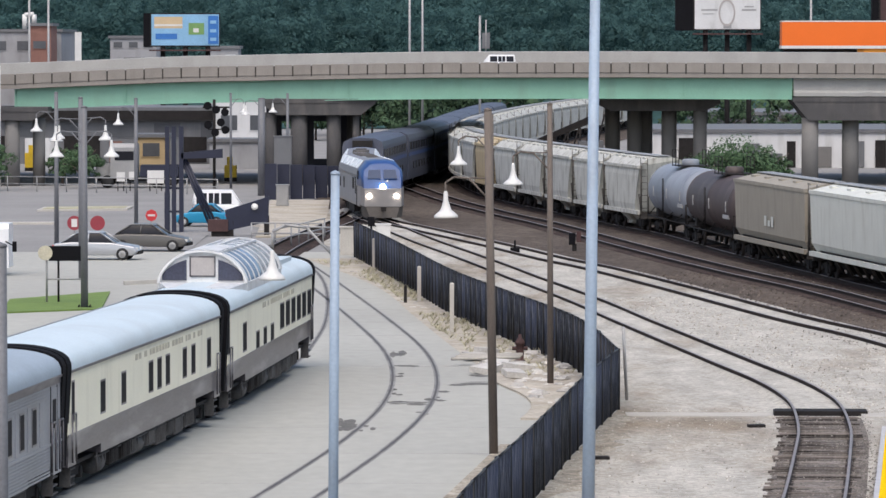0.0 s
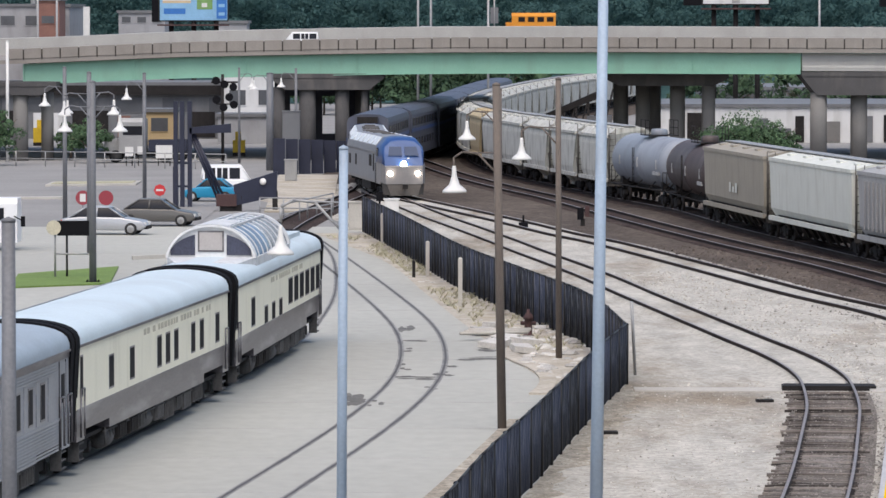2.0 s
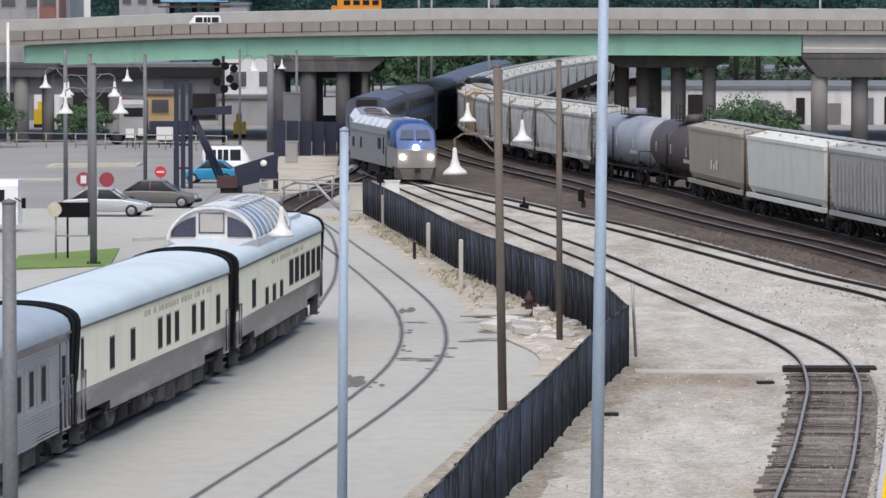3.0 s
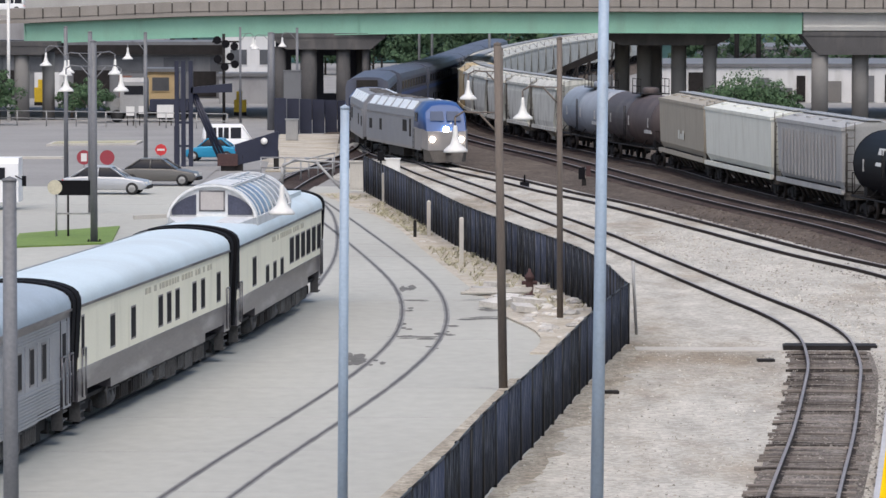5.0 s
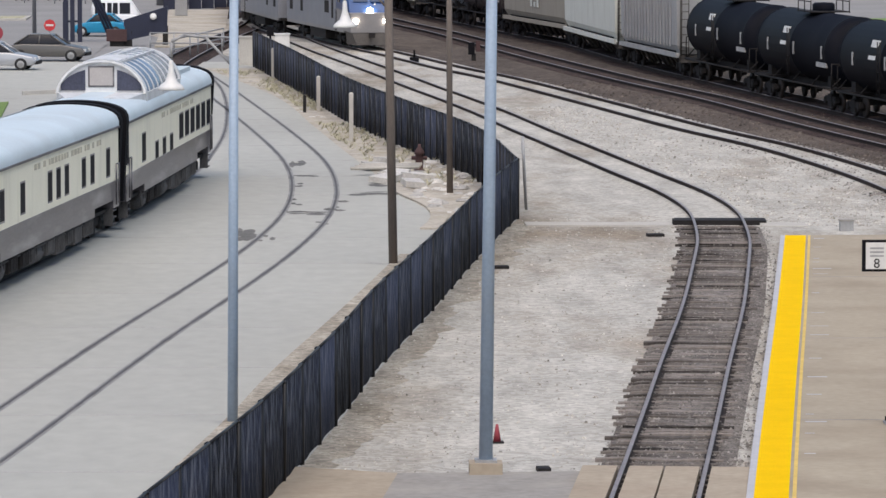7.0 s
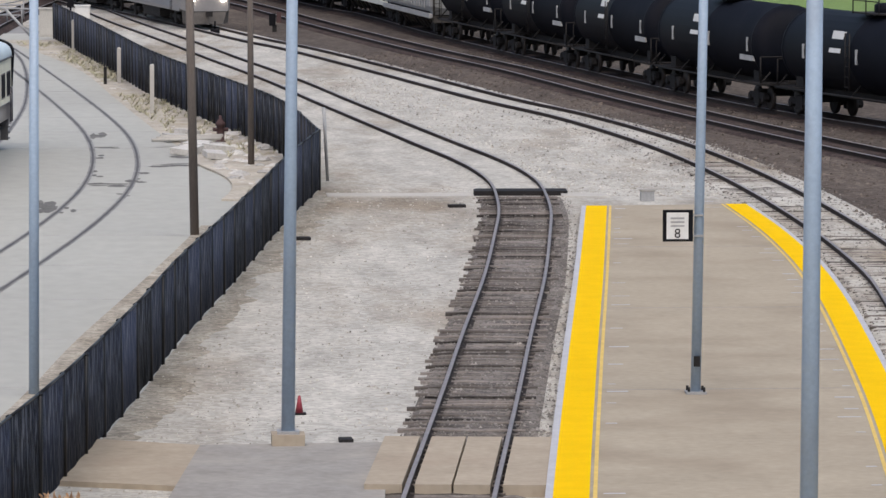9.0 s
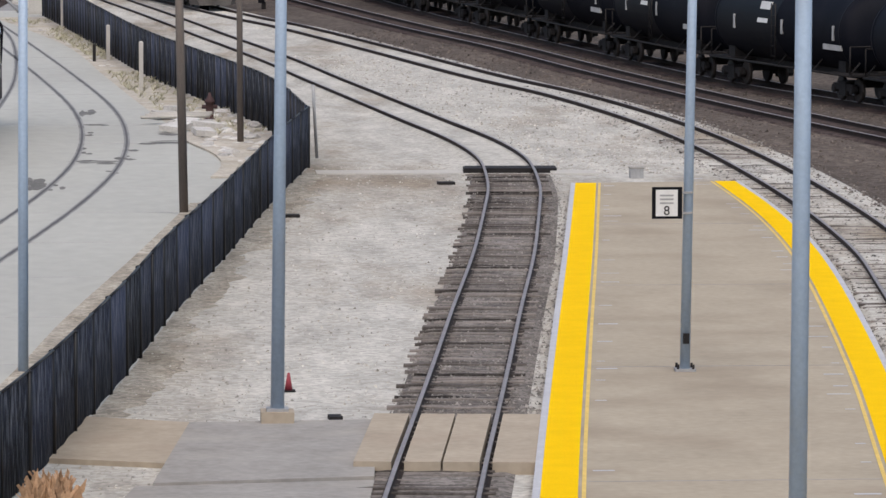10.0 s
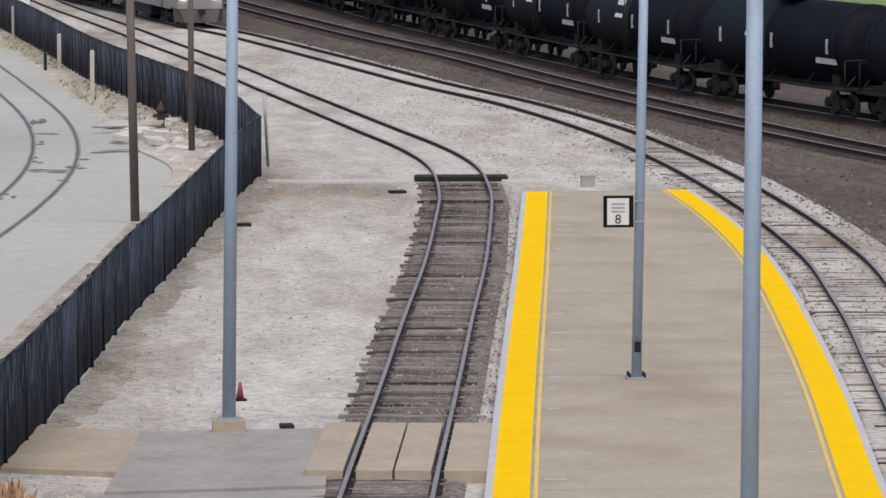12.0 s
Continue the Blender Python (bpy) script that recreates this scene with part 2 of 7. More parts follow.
M_TIEMID = mat("brown_grey_wood_tie", (0.12, 0.102, 0.09), 0.9, spec=0.08, vary=0.4, scale=2, fine=12, bump=0.3, rand=1.5)
M_TIEDARK = mat("dark_oily_tie", (0.06, 0.046, 0.042), 0.95, spec=0.08, vary=0.4, scale=1.5, fine=10, bump=0.3)
M_DARKRAIL = mat("dark_groove_rail", (0.085, 0.08, 0.077), 0.7, vary=0.3, scale=1)
M_STREETRAIL = mat("worn_street_rail", (0.215, 0.21, 0.2), 0.7, 0.0, vary=0.45, scale=0.8, fine=6, dirt_sheen=(0.12, 0.11, 0.105), dirt_sheen_amount=0.7)
M_MAINBED = stony("rust_brown_track_bed", (0.048, 0.035, 0.032), (0.10, 0.08, 0.07), patch=0.3, lo=0.45, hi=0.8, grain=7, contrast=0.5)
M_PALEWALL = mat("pale_grey_render", (0.30, 0.305, 0.32), 0.8, vary=0.12, scale=0.6, dirt_sheen=(0.2, 0.2, 0.21), dirt_sheen_amount=0.5, streak=0.4)
# pane colour lightened to stand for haze over far buildings
M_HAZEPANE = mat("haze_tinted_far_window", (0.075, 0.08, 0.09), 0.4, vary=0.3, scale=1)
# reflected sky is put into this glass as a blue base colour
M_WINDSCREEN = mat("sky_tinted_windscreen_glass", (0.03, 0.05, 0.105), 0.35, vary=0.2, scale=1, spec=0.25)
M_WINDARK = mat("dark_coach_glass", (0.012, 0.012, 0.016), 0.5, vary=0.2, scale=2, spec=0.05)


# ---- mesh helpers ----
class Form:
    """Collects corners and faces of one mesh."""

    def __init__(self):
        self.v, self.f, self.s = [], [], []

    def face(self, pts, smooth=False):
        k = len(self.v)
        self.v += [tuple(p) for p in pts]
        self.f.append(tuple(range(k, k + len(pts))))
        self.s.append(smooth)

    def hexa(self, c):
        """Eight corners: four below, four above, both anticlockwise."""
        k = len(self.v)
        self.v += [tuple(p) for p in c]
        for q in ((3, 2, 1, 0), (4, 5, 6, 7), (0, 1, 5, 4), (1, 2, 6, 5), (2, 3, 7, 6), (3, 0, 4, 7)):
            self.f.append(tuple(k + i for i in q))
            self.s.append(False)
        return self

    def box(self, x0, x1, y0, y1, z0, z1):
        return self.hexa([(x0, y0, z0), (x1, y0, z0), (x1, y1, z0), (x0, y1, z0), (x0, y0, z1), (x1, y0, z1), (x1, y1, z1), (x0, y1, z1)])

    def loft(self, rings, closed=True, caps=True, smooth=False):
        """Rings of equally many points, joined one to the next."""
        k, n = len(self.v), len(rings[0])
        for r in rings:
            self.v += [tuple(p) for p in r]
        for i in range(len(rings) - 1):
            for j in range(n if closed else n - 1):
                a, b = k + i * n + j, k + i * n + (j + 1) % n
                self.f.append((a, b, b + n, a + n))
                self.s.append(smooth)
        if caps:
            self.f.append(tuple(k + j for j in reversed(range(n))))
            self.f.append(tuple(k + (len(rings) - 1) * n + j for j in range(n)))
            self.s += [False, False]
        return self

    def rod(self, p, q, r0, r1=None, n=10, smooth=True):
        p, q = Vector(p), Vector(q)
        w = (q - p).normalized()
        a = w.orthogonal().normalized()
        b = w.cross(a)
        r1 = r0 if r1 is None else r1
        ring = lambda c, r: [c + r * (math.cos(t) * a + math.sin(t) * b) for t in (2 * math.pi * i / n for i in range(n))]
        return self.loft([ring(p, r0), ring(q, r1)], smooth=smooth)

    def spin(self, prof, n=14, axis="z", at=(0, 0, 0), smooth=True):
        """A profile of (radius, height) pairs turned round an axis."""
        rings = []
        for r, h in prof:
            ring = []
            for i in range(n):
                c, s = r * math.cos(2 * math.pi * i / n), r * math.sin(2 * math.pi * i / n)
                p = {"z": (c, s, h), "x": (h, c, s), "y": (s, h, c)}[axis]
                ring.append(tuple(p[k] + at[k] for k in range(3)))
            rings.append(ring)
        return self.loft(rings, smooth=smooth)

    def mesh(self, name, material):
        me = bpy.data.meshes.new(name)
        me.from_pydata(self.v, [], self.f)
        me.polygons.foreach_set("use_smooth", self.s)
        me.materials.append(material)
        me.update()
        return me


def part(name, form, material, parent=None, label="", at=None):
    ob = new(name, form.mesh(name, material) if isinstance(form, Form) else form)
    if parent is not None:
        ob.parent = parent
    if at is not None:
        ob.matrix_basis = at
    return tagged(ob, label)


def thing(name, label, category, m=None, group="", kind=""):
    ob = new(name)
    ob.empty_display_size = 0.3
    if m is not None:
        ob.matrix_basis = m
    return tagged(ob, label, category, group, kind)


def set_piece(name, form, material, label, category=""):
    return tagged(part(name, form, material), label, category or name.split("_")[0], kind="structure")


# ---- lines of the plan: a smooth way through (x, y) knots, with its length ----
class Way:
    def __init__(self, knots, step=1.0):
        k = np.array(knots, float)
        k = np.vstack([2 * k[0] - k[1], k, 2 * k[-1] - k[-2]])
        pts = []
        for i in range(1, len(k) - 2):
            n = max(2, int(np.linalg.norm(k[i + 1] - k[i]) / step))
            for u in np.arange(n) / n:
                a, b, c, d = k[i - 1], k[i], k[i + 1], k[i + 2]
                pts.append(0.5 * (2 * b + (c - a) * u + (2 * a - 5 * b + 4 * c - d) * u * u + (3 * b - a - 3 * c + d) * u ** 3))
        pts.append(k[-2])
        p = np.array(pts)
        for _ in range(6):
            p[1:-1] = (p[:-2] + 2 * p[1:-1] + p[2:]) / 4
        self.p = p
        self.s = np.r_[0, np.cumsum(np.linalg.norm(np.diff(p, axis=0), axis=1))]
        self.length = self.s[-1]

    def at(self, s):
        return float(np.interp(s, self.s, self.p[:, 0])), float(np.interp(s, self.s, self.p[:, 1]))

    def of_y(self, y):
        """The length at which the way reaches the depth y (depth grows along the way)."""
        return float(np.interp(y, self.p[:, 1], self.s))

    def side(self, s, off):
        (x0, y0), (x1, y1) = self.at(s - 0.8), self.at(s + 0.8)
        d = math.hypot(x1 - x0, y1 - y0) or 1
        x, y = self.at(s)
        return x + off * (y1 - y0) / d, y - off * (x1 - x0) / d

    def heading(self, s, half=0.8):
        (x0, y0), (x1, y1) = self.at(s - half), self.at(s + half)
        return math.degrees(math.atan2(y1 - y0, x1 - x0))

    def sweep(self, form, profile, s0=None, s1=None, step=2.0, closed=True):
        s0, s1 = 0.9 if s0 is None else s0, self.length - 0.9 if s1 is None else s1
        n = max(2, int((s1 - s0) / step))
        rings = []
        for i in range(n + 1):
            s = s0 + (s1 - s0) * i / n
            ring = []
            for off, z in profile:
                x, y = self.side(s, off)
                ring.append((x, y, z))
            rings.append(ring)
        return form.loft(rings, closed=closed, caps=closed)


TRACK_A = Way([(1.2, 40), (3.1, 60), (5.0, 78.7), (5.75, 85.8), (6.65, 94.3), (7.8, 105.4), (9.2, 118.5), (10.5, 132.3), (11.05, 138.5), (11.4, 144.5), (11.6, 149.5), (11.5, 154.5),
               (11.1, 160.5), (10.4, 167), (9.9, 172), (9.2, 179), (8.4, 187), (7.5, 196), (6.5, 207), (5.2, 219), (3.9, 230), (2.5, 243), (1.0, 256), (-0.8, 271), (-2.2, 284), (-3.6, 298), (-5.3, 312)])
TRACK_B = Way([(12.3, 62), (14.9, 81), (15.85, 89.4), (16.68, 97), (17.4, 103.4), (18.1, 111), (18.65, 117), (18.95, 123), (19.18, 130), (19.28, 140), (19.13, 152), (18.6, 164), (17.6, 175), (16.3, 185), (14.3, 196), (11.0, 219), (7.8, 240), (5.8, 250),
               (3.2, 266), (0.5, 281), (-1.3, 291), (-2.6, 298), (-3.9, 305), (-4.9, 315), (-5.5, 326), (-5.7, 341), (-5.1, 356), (-3.8, 375), (-2.0, 400), (0.0, 440), (2.2, 490), (5.0, 540), (11, 620), (21, 700)])
TRACK_MAIN = Way([(44, 100), (33, 130), (27.5, 150), (24.5, 165), (21.8, 182), (19.3, 200), (17, 219), (14.2, 237), (10.5, 265), (6.6, 298), (4.1, 315), (0.9, 340), (-1.5, 365), (-3.2, 390), (-2.6, 430), (-0.5, 490), (3, 560), (10, 640)])
TRACK_FREIGHT = Way([(96, 40), (68, 85), (56, 105), (45, 128), (37, 148), (31.5, 163), (27.4, 178), (24.3, 192.1), (21.6, 211.4), (18.6, 235), (15.9, 258), (13.8, 281), (11.9, 292.5), (8.1, 319), (4.6, 345),
                     (2.7, 368), (2.0, 390), (2.3, 415), (3.5, 445), (5.9, 480), (9.3, 520), (13.6, 560), (19, 605), (27, 660), (40, 740), (52, 800)])
TRACK_STREET = Way([(-12, 50), (-9.7, 66), (-8.2, 80), (-6.9, 92), (-5.0, 111), (-3.4, 125), (-2.1, 137.5), (-1.2, 150), (-0.95, 163), (-1.45, 178), (-3.1, 199), (-6.0, 231), (-9, 262)])
TRACK_COACH = Way([(-15.4, 68), (-13.1, 93.3), (-10.75, 118.5), (-8.16, 143), (-7.05, 156.8), (-6.12, 169), (-5.75, 178), (-5.6, 200), (-6.6, 232), (-9, 262)])
TRACK_JOIN = Way([(-9.2, 252), (-8.7, 266), (-7.6, 286), (-6.3, 304), (-5.6, 318), (-5.6, 330)])
FENCE_NEAR = Way([(-4.6, 58), (-2.2, 76.6), (-1.4, 82.9), (-0.6, 90.6), (0.0, 96.5), (0.7, 104.6), (2.3, 119.6), (4.2, 138.4), (5.45, 149)])
FENCE_FAR = Way([(5.45, 149), (4.7, 166), (2.5, 184), (0.3, 202), (-2.3, 230.9), (-4.7, 255.4)])
PLAT_LEFT = Way([(4.0, 52), (6.4, 77.3), (8.6, 99.2), (10.8, 120.6), (13.0, 142.4)])
PLAT_RIGHT = Way([(10.2, 52), (12.0, 67), (13.25, 78.4), (14.05, 85.5), (14.7, 91.4), (15.55, 100), (16.65, 112), (17.3, 121), (17.72, 131), (17.82, 141.2)])


# ---- ground ----
def x_of(way, off=0.0):
    return lambda y: way.at(way.of_y(y))[0] + off


def zone(name, left, right, y0, y1, z, material, label, step=4.0, cells=1):
    form = Form()
    n = max(2, int((y1 - y0) / step))
    rows = []
    for i in range(n + 1):
        y = y0 + (y1 - y0) * i / n
        a, b = left(y), right(y)
        rows.append([(a + (b - a) * j / cells, y, z) for j in range(cells + 1)])
    form.loft(rows, closed=False, caps=False)
    return set_piece(name, form, material, label)


flat = lambda x: (lambda y: x)
fence_x = lambda y: x_of(FENCE_NEAR)(y) if y < 149 else x_of(FENCE_FAR)(y) if y < 255 else -4.7 - (y - 255) * 0.13
ground = Form()
for i in range(16):
    for j in range(16):
        x0, y0 = -2400 + 300 * i, -600 + 300 * j
        ground.face([(x0, y0, -0.06), (x0 + 300, y0, -0.06), (x0 + 300, y0 + 300, -0.06), (x0, y0 + 300, -0.06)])
set_piece("ground", ground, M_ASPHALT, "wide worn grey asphalt and gravel city ground")
zone("pavement_apron", flat(-60), fence_x, 20, 262, -0.02, M_CONCRETE, "pale concrete apron with rails sunk into it")
zone("ground_gravel", fence_x, x_of(TRACK_B, 1.9), 20, 262, -0.024, M_GRAVEL, "pale limestone gravel between the tracks")
zone("ground_gravel_far", lambda y: x_of(TRACK_B)(y) - 9, x_of(TRACK_B, 2.4), 262, 330, -0.026, M_GRAVEL, "pale trodden gravel beside the junction")
zone("ground_ballast", x_of(TRACK_B, 1.9), lambda y: x_of(TRACK_FREIGHT)(y) + 7, 60, 330, -0.016, M_BALLAST, "dark brown ballast of the main line")
zone("ground_ballast_far", lambda y: x_of(TRACK_B)(y) - 4, lambda y: x_of(TRACK_FREIGHT)(y) + 7, 330, 640, -0.02, M_BALLAST, "dark brown ballast under the bridge")


# ---- tracks ----
def rail_pair(name, way, y0, y1, top, label, sunk=False):
    ob = thing(name, label, "railway track", kind="structure")
    s0, s1 = way.of_y(y0), way.of_y(y1)
    for side in (-0.755, 0.755):
        foot, head = Form(), Form()
        w = 0.042
        if sunk:
            way.sweep(foot, [(side - 0.1, top - 0.1), (side + 0.1, top - 0.1), (side + 0.1, top + 0.003), (side - 0.1, top + 0.003)], s0, s1)
            w = 0.034
            way.sweep(head, [(side - w, top), (side + w, top), (side + w, top + 0.012), (side - w, top + 0.012)], s0, s1)
        else:
            way.sweep(foot, [(side - 0.085, top - 0.19), (side + 0.085, top - 0.19), (side + 0.016, top - 0.15), (side + 0.016, top - 0.05), (side + w, top - 0.04), (side + w, top - 0.012),
                             (side - w, top - 0.012), (side - w, top - 0.04), (side - 0.016, top - 0.05), (side - 0.016, top - 0.15)], s0, s1)
            way.sweep(head, [(side - w, top - 0.012), (side + w, top - 0.012), (side + w * 0.7, top), (side - w * 0.7, top)], s0, s1)
        if not sunk:
            # rusty plates and the shade beside the rail web, drawn as one strip
            plate = Form()
            way.sweep(plate, [(side - 0.13, top - 0.2), (side + 0.13, top - 0.2), (side + 0.11, top - 0.178), (side - 0.11, top - 0.178)], s0, s1)
            part("tie_plate_strip", plate, M_RAIL, ob, "rust-dark strip for tie plates and rail shade")
        part("rail", foot, M_STREETRAIL if sunk else M_RAIL, ob)
        part("rail_head", head, M_DARKRAIL if sunk else M_RAILTOP, ob, "dull worn rail head" if sunk else "polished steel rail head")
    return ob


def ties(ob, way, y0, y1, top, limit=290, material=None):
    """Wooden ties: the first ones as pieces, the rest joined."""
    s, s1, rest, count = way.of_y(y0), way.of_y(y1), Form(), 0
    rng, pieces = random.Random(4), []
    for _ in range(9):
        # a worn tie: uneven ends and a split, sagging top
        a, b, w, f = -1.3 + rng.uniform(-0.12, 0.2), 1.0 + rng.uniform(-0.12, 0.1), rng.uniform(0.085, 0.125), Form()
        rows = []
        for i in range(6):
            x, k, d = a + (b - a) * i / 5, w * rng.uniform(0.8, 1.08), rng.uniform(-0.025, 0.008)
            s0 = rng.uniform(-0.02, 0.02)
            rows.append([(x, s0 - k, -0.12), (x, s0 - k, d - 0.015), (x, s0 - k * 0.7, d), (x, s0 + k * 0.7, d - rng.uniform(0, 0.015)), (x, s0 + k, d - 0.015), (x, s0 + k, -0.12)])
        pieces.append(f.loft(rows).mesh("tie", material or M_TIE))
    while s < s1:
        x, y = way.at(s)
        turn = way.heading(s) - 90 + rng.uniform(-2.2, 2.2)
        m = pose(x, y, top - 0.19 + rng.uniform(-0.03, 0.008), 0, 0, turn)
        if count < limit:
            part("tie", rng.choice(pieces), None, ob, at=m)
        else:
            rest.hexa([m @ Vector(c) for c in ((-1.3, -0.115, -0.12), (1.3, -0.115, -0.12), (1.3, 0.115, -0.12), (-1.3, 0.115, -0.12), (-1.3, -0.115, 0), (1.3, -0.115, 0), (1.3, 0.115, 0), (-1.3, 0.115, 0))])
        count += 1
        s += 0.56 + rng.uniform(-0.09, 0.09)
    if rest.v:
        tagged(part("ties_far", rest, material or M_TIE, ob), kind="stuff")


def bed(name, way, y0, y1, half, top, material, label):
    form = Form()
    way.sweep(form, [(-half, -0.05), (half, -0.05), (half - 0.25, top), (-half + 0.25, top)], way.of_y(y0), way.of_y(y1))
    return set_piece(name, form, material, label, "track bed")


bed("trackbed_station", TRACK_A, 45, 147.5, 1.35, 0.016, M_TRACKBED, "grey gravel bed of the curving station track")
bed("trackbed_station_far", TRACK_A, 147.5, 300, 1.12, 0.062, M_GRAVEL, "packed gravel up to the rails of the station track")
track_station = rail_pair("track_station", TRACK_A, 45, 310, 0.2, "rusty curving station track on weathered wooden ties")
bed("trackbed_arrival", TRACK_B, 65, 330, 1.5, 0.05, M_GRAVEL, "grey gravel bed of the arrival track")
track_arrival = rail_pair("track_arrival", TRACK_B, 65, 660, 0.2, "dark railed arrival track on weathered ties")
bed("trackbed_arrival_far", TRACK_B, 330, 640, 1.6, 0.03, M_MAINBED, "dark track bed under the bridge")
bed("trackbed_main", TRACK_MAIN, 105, 620, 1.5, 0.03, M_MAINBED, "rust-brown bed of the main line")
bed("trackbed_freight", TRACK_FREIGHT, 62, 770, 1.6, 0.02, M_MAINBED, "rust-brown bed under the freight train")
track_main = rail_pair("track_main", TRACK_MAIN, 105, 630, 0.2, "dark main line track in brown ballast")
track_freight = rail_pair("track_freight", TRACK_FREIGHT, 60, 780, 0.2, "main line track under the freight train")
bed("trackbed_join", TRACK_JOIN, 254, 328, 1.4, 0.035, M_MAINBED, "dark bed of the joining track")
rail_pair("track_join", TRACK_JOIN, 254, 328, 0.2, "dark rails of the joining track at the crossing")
rail_pair("track_street", TRACK_STREET, 52, 258, -0.018, "rails sunk flush into the concrete apron", sunk=True)
rail_pair("track_siding", TRACK_COACH, 72, 258, -0.018, "sunk siding rails under the parked coaches", sunk=True)

# ---- platform ----
PZ = 0.2
platform = thing("platform", "low tan concrete station platform with yellow edges", "platform", kind="structure")
slab, n = Form(), 40
left_line = lambda u: tuple(0.982 * c + d for c, d in zip(PLAT_LEFT.at(PLAT_LEFT.of_y(52 + 90.3 * u)), (0.05, 0)))
right_line = lambda u: PLAT_RIGHT.at(PLAT_RIGHT.of_y(52 + 88.1 * u))
rings = []
for i in range(n + 1):
    (ax, ay), (bx, by) = left_line(i / n), right_line(i / n)
    rings.append([(ax, ay, -0.05), (bx, by, -0.05), (bx, by, PZ), (ax, ay, PZ)])
slab.loft(rings)
part("slab", slab, M_PLATFORM, platform)


def edge_band(name, line, a, b, z, material, label, u0=0.0, u1=1.0):
    """A flat painted band along a platform edge, a to b metres in from it."""
    form, rows = Form(), []
    for i in range(n + 1):
        u = u0 + (u1 - u0) * i / n
        (x0, y0), (x1, y1) = line(max(u - 0.01, 0)), line(min(u + 0.01, 1))
        d = math.hypot(x1 - x0, y1 - y0)
        x, y = line(u)
        ux, uy = (y1 - y0) / d, -(x1 - x0) / d
        rows.append([(x + ux * a, y + uy * a, z), (x + ux * b, y + uy * b, z)])
    form.loft(rows, closed=False, caps=False)
    return part(name, form, material, platform, label)


for line, g in ((left_line, 1), (right_line, -1)):
    edge_band("edge_stone", line, 0.0 * g, 0.13 * g, PZ + 0.004, M_EDGE, "white edge stone")
    edge_band("yellow_band", line, 0.13 * g, 0.74 * g, PZ + 0.008, M_YELLOW, "bright yellow tactile band")
    edge_band("yellow_line", line, 0.80 * g, 0.87 * g, PZ + 0.008, M_PALE_YELLOW, "worn thin yellow line")


# ---- fence ----
def fence(name, way, s0, s1, height, span, label):
    ob = thing(name, label, "fence")
    k = max(1, round((s1 - s0) / span))
    rng = random.Random(7)
    post = Form().rod((0, 0, -0.05), (0, 0, height - 0.01), 0.055, n=8).spin([(0.06, height - 0.02), (0.05, height + 0.01), (0.0, height + 0.03)], 8).mesh("post", M_FPOST)
    for i in range(k + 1):
        x, y = way.at(s0 + (s1 - s0) * i / k)
        part("post", post, None, ob, at=pose(x, y, 0, rng.uniform(-1, 1), rng.uniform(-1, 1), 0))
    for i in range(k):
        (x0, y0), (x1, y1) = way.at(s0 + (s1 - s0) * i / k), way.at(s0 + (s1 - s0) * (i + 1) / k)
        d, a = math.hypot(x1 - x0, y1 - y0), math.degrees(math.atan2(y1 - y0, x1 - x0))
        form, m, rows = Form(), 10, []
        drop, lift = rng.uniform(0, 0.04), rng.uniform(0.0, 0.05)
        for j in range(m + 1):
            u = j / m
            sag = -drop * 4 * u * (1 - u)
            bulge = 0.012 * math.sin(u * 9 + i) + rng.uniform(-0.006, 0.006)
            rows.append([(u * d, bulge - 0.008, lift), (u * d, bulge + 0.008, lift), (u * d, 0.012 + bulge * 0.3, height + sag), (u * d, -0.008 + bulge * 0.3, height + sag)])
        form.loft(rows, smooth=True)
        part("screen_panel", form, M_FENCE, ob, at=pose(x0, y0, 0, 0, 0, a))
        rail = Form().rod((0, 0, height), (d, 0, height), 0.025, n=6)
        part("top_rail", rail, M_FPOST, ob, at=pose(x0, y0, 0, 0, 0, a))
    return ob


fence("fence", FENCE_NEAR, 4, FENCE_NEAR.length, 1.87, 3.05, "black screened chain-link fence beside the gravel")
fence("fence", FENCE_FAR, 0, FENCE_FAR.length, 1.87, 1.52, "black screened chain-link fence beside the dry verge")

# ---- road bridge ----
bridge = thing("road_bridge", "long concrete road overpass with mint green steel girders", "bridge", kind="structure")
BX = [-60, -34.5, -22, -8.3, -0.2, 14.3, 35.5, 70]
BZ = [7.1, 7.69, 8.23, 8.5, 8.62, 8.64, 8.55, 8.4]
bz = lambda x: float(np.interp(x, BX, BZ))
by_ = lambda x: 385 + 0.0012 * min(abs(x), 70) * abs(x) - 0.05 * x


def span(name, x0, x1, prof, material, label="", step=3.0, dy=0.0, dz=0.0, parent=None):
    """A profile of (back, up) pairs carried along the bridge from x0 to x1."""
    form, k = Form(), max(1, int((x1 - x0) / step))
    form.loft([[(x, by_(x) + dy + b, bz(x) + dz + u) for b, u in prof] for x in (x0 + (x1 - x0) * i / k for i in range(k + 1))])
    return part(name, form, material, parent or bridge, label)


span("deck", -160, 240, [(0.0, 0.0), (16.0, 0.35), (32, 0.9), (32, 1.2), (16, 0.65), (0.0, 0.3)], M_PARAPET)
x = -34.6
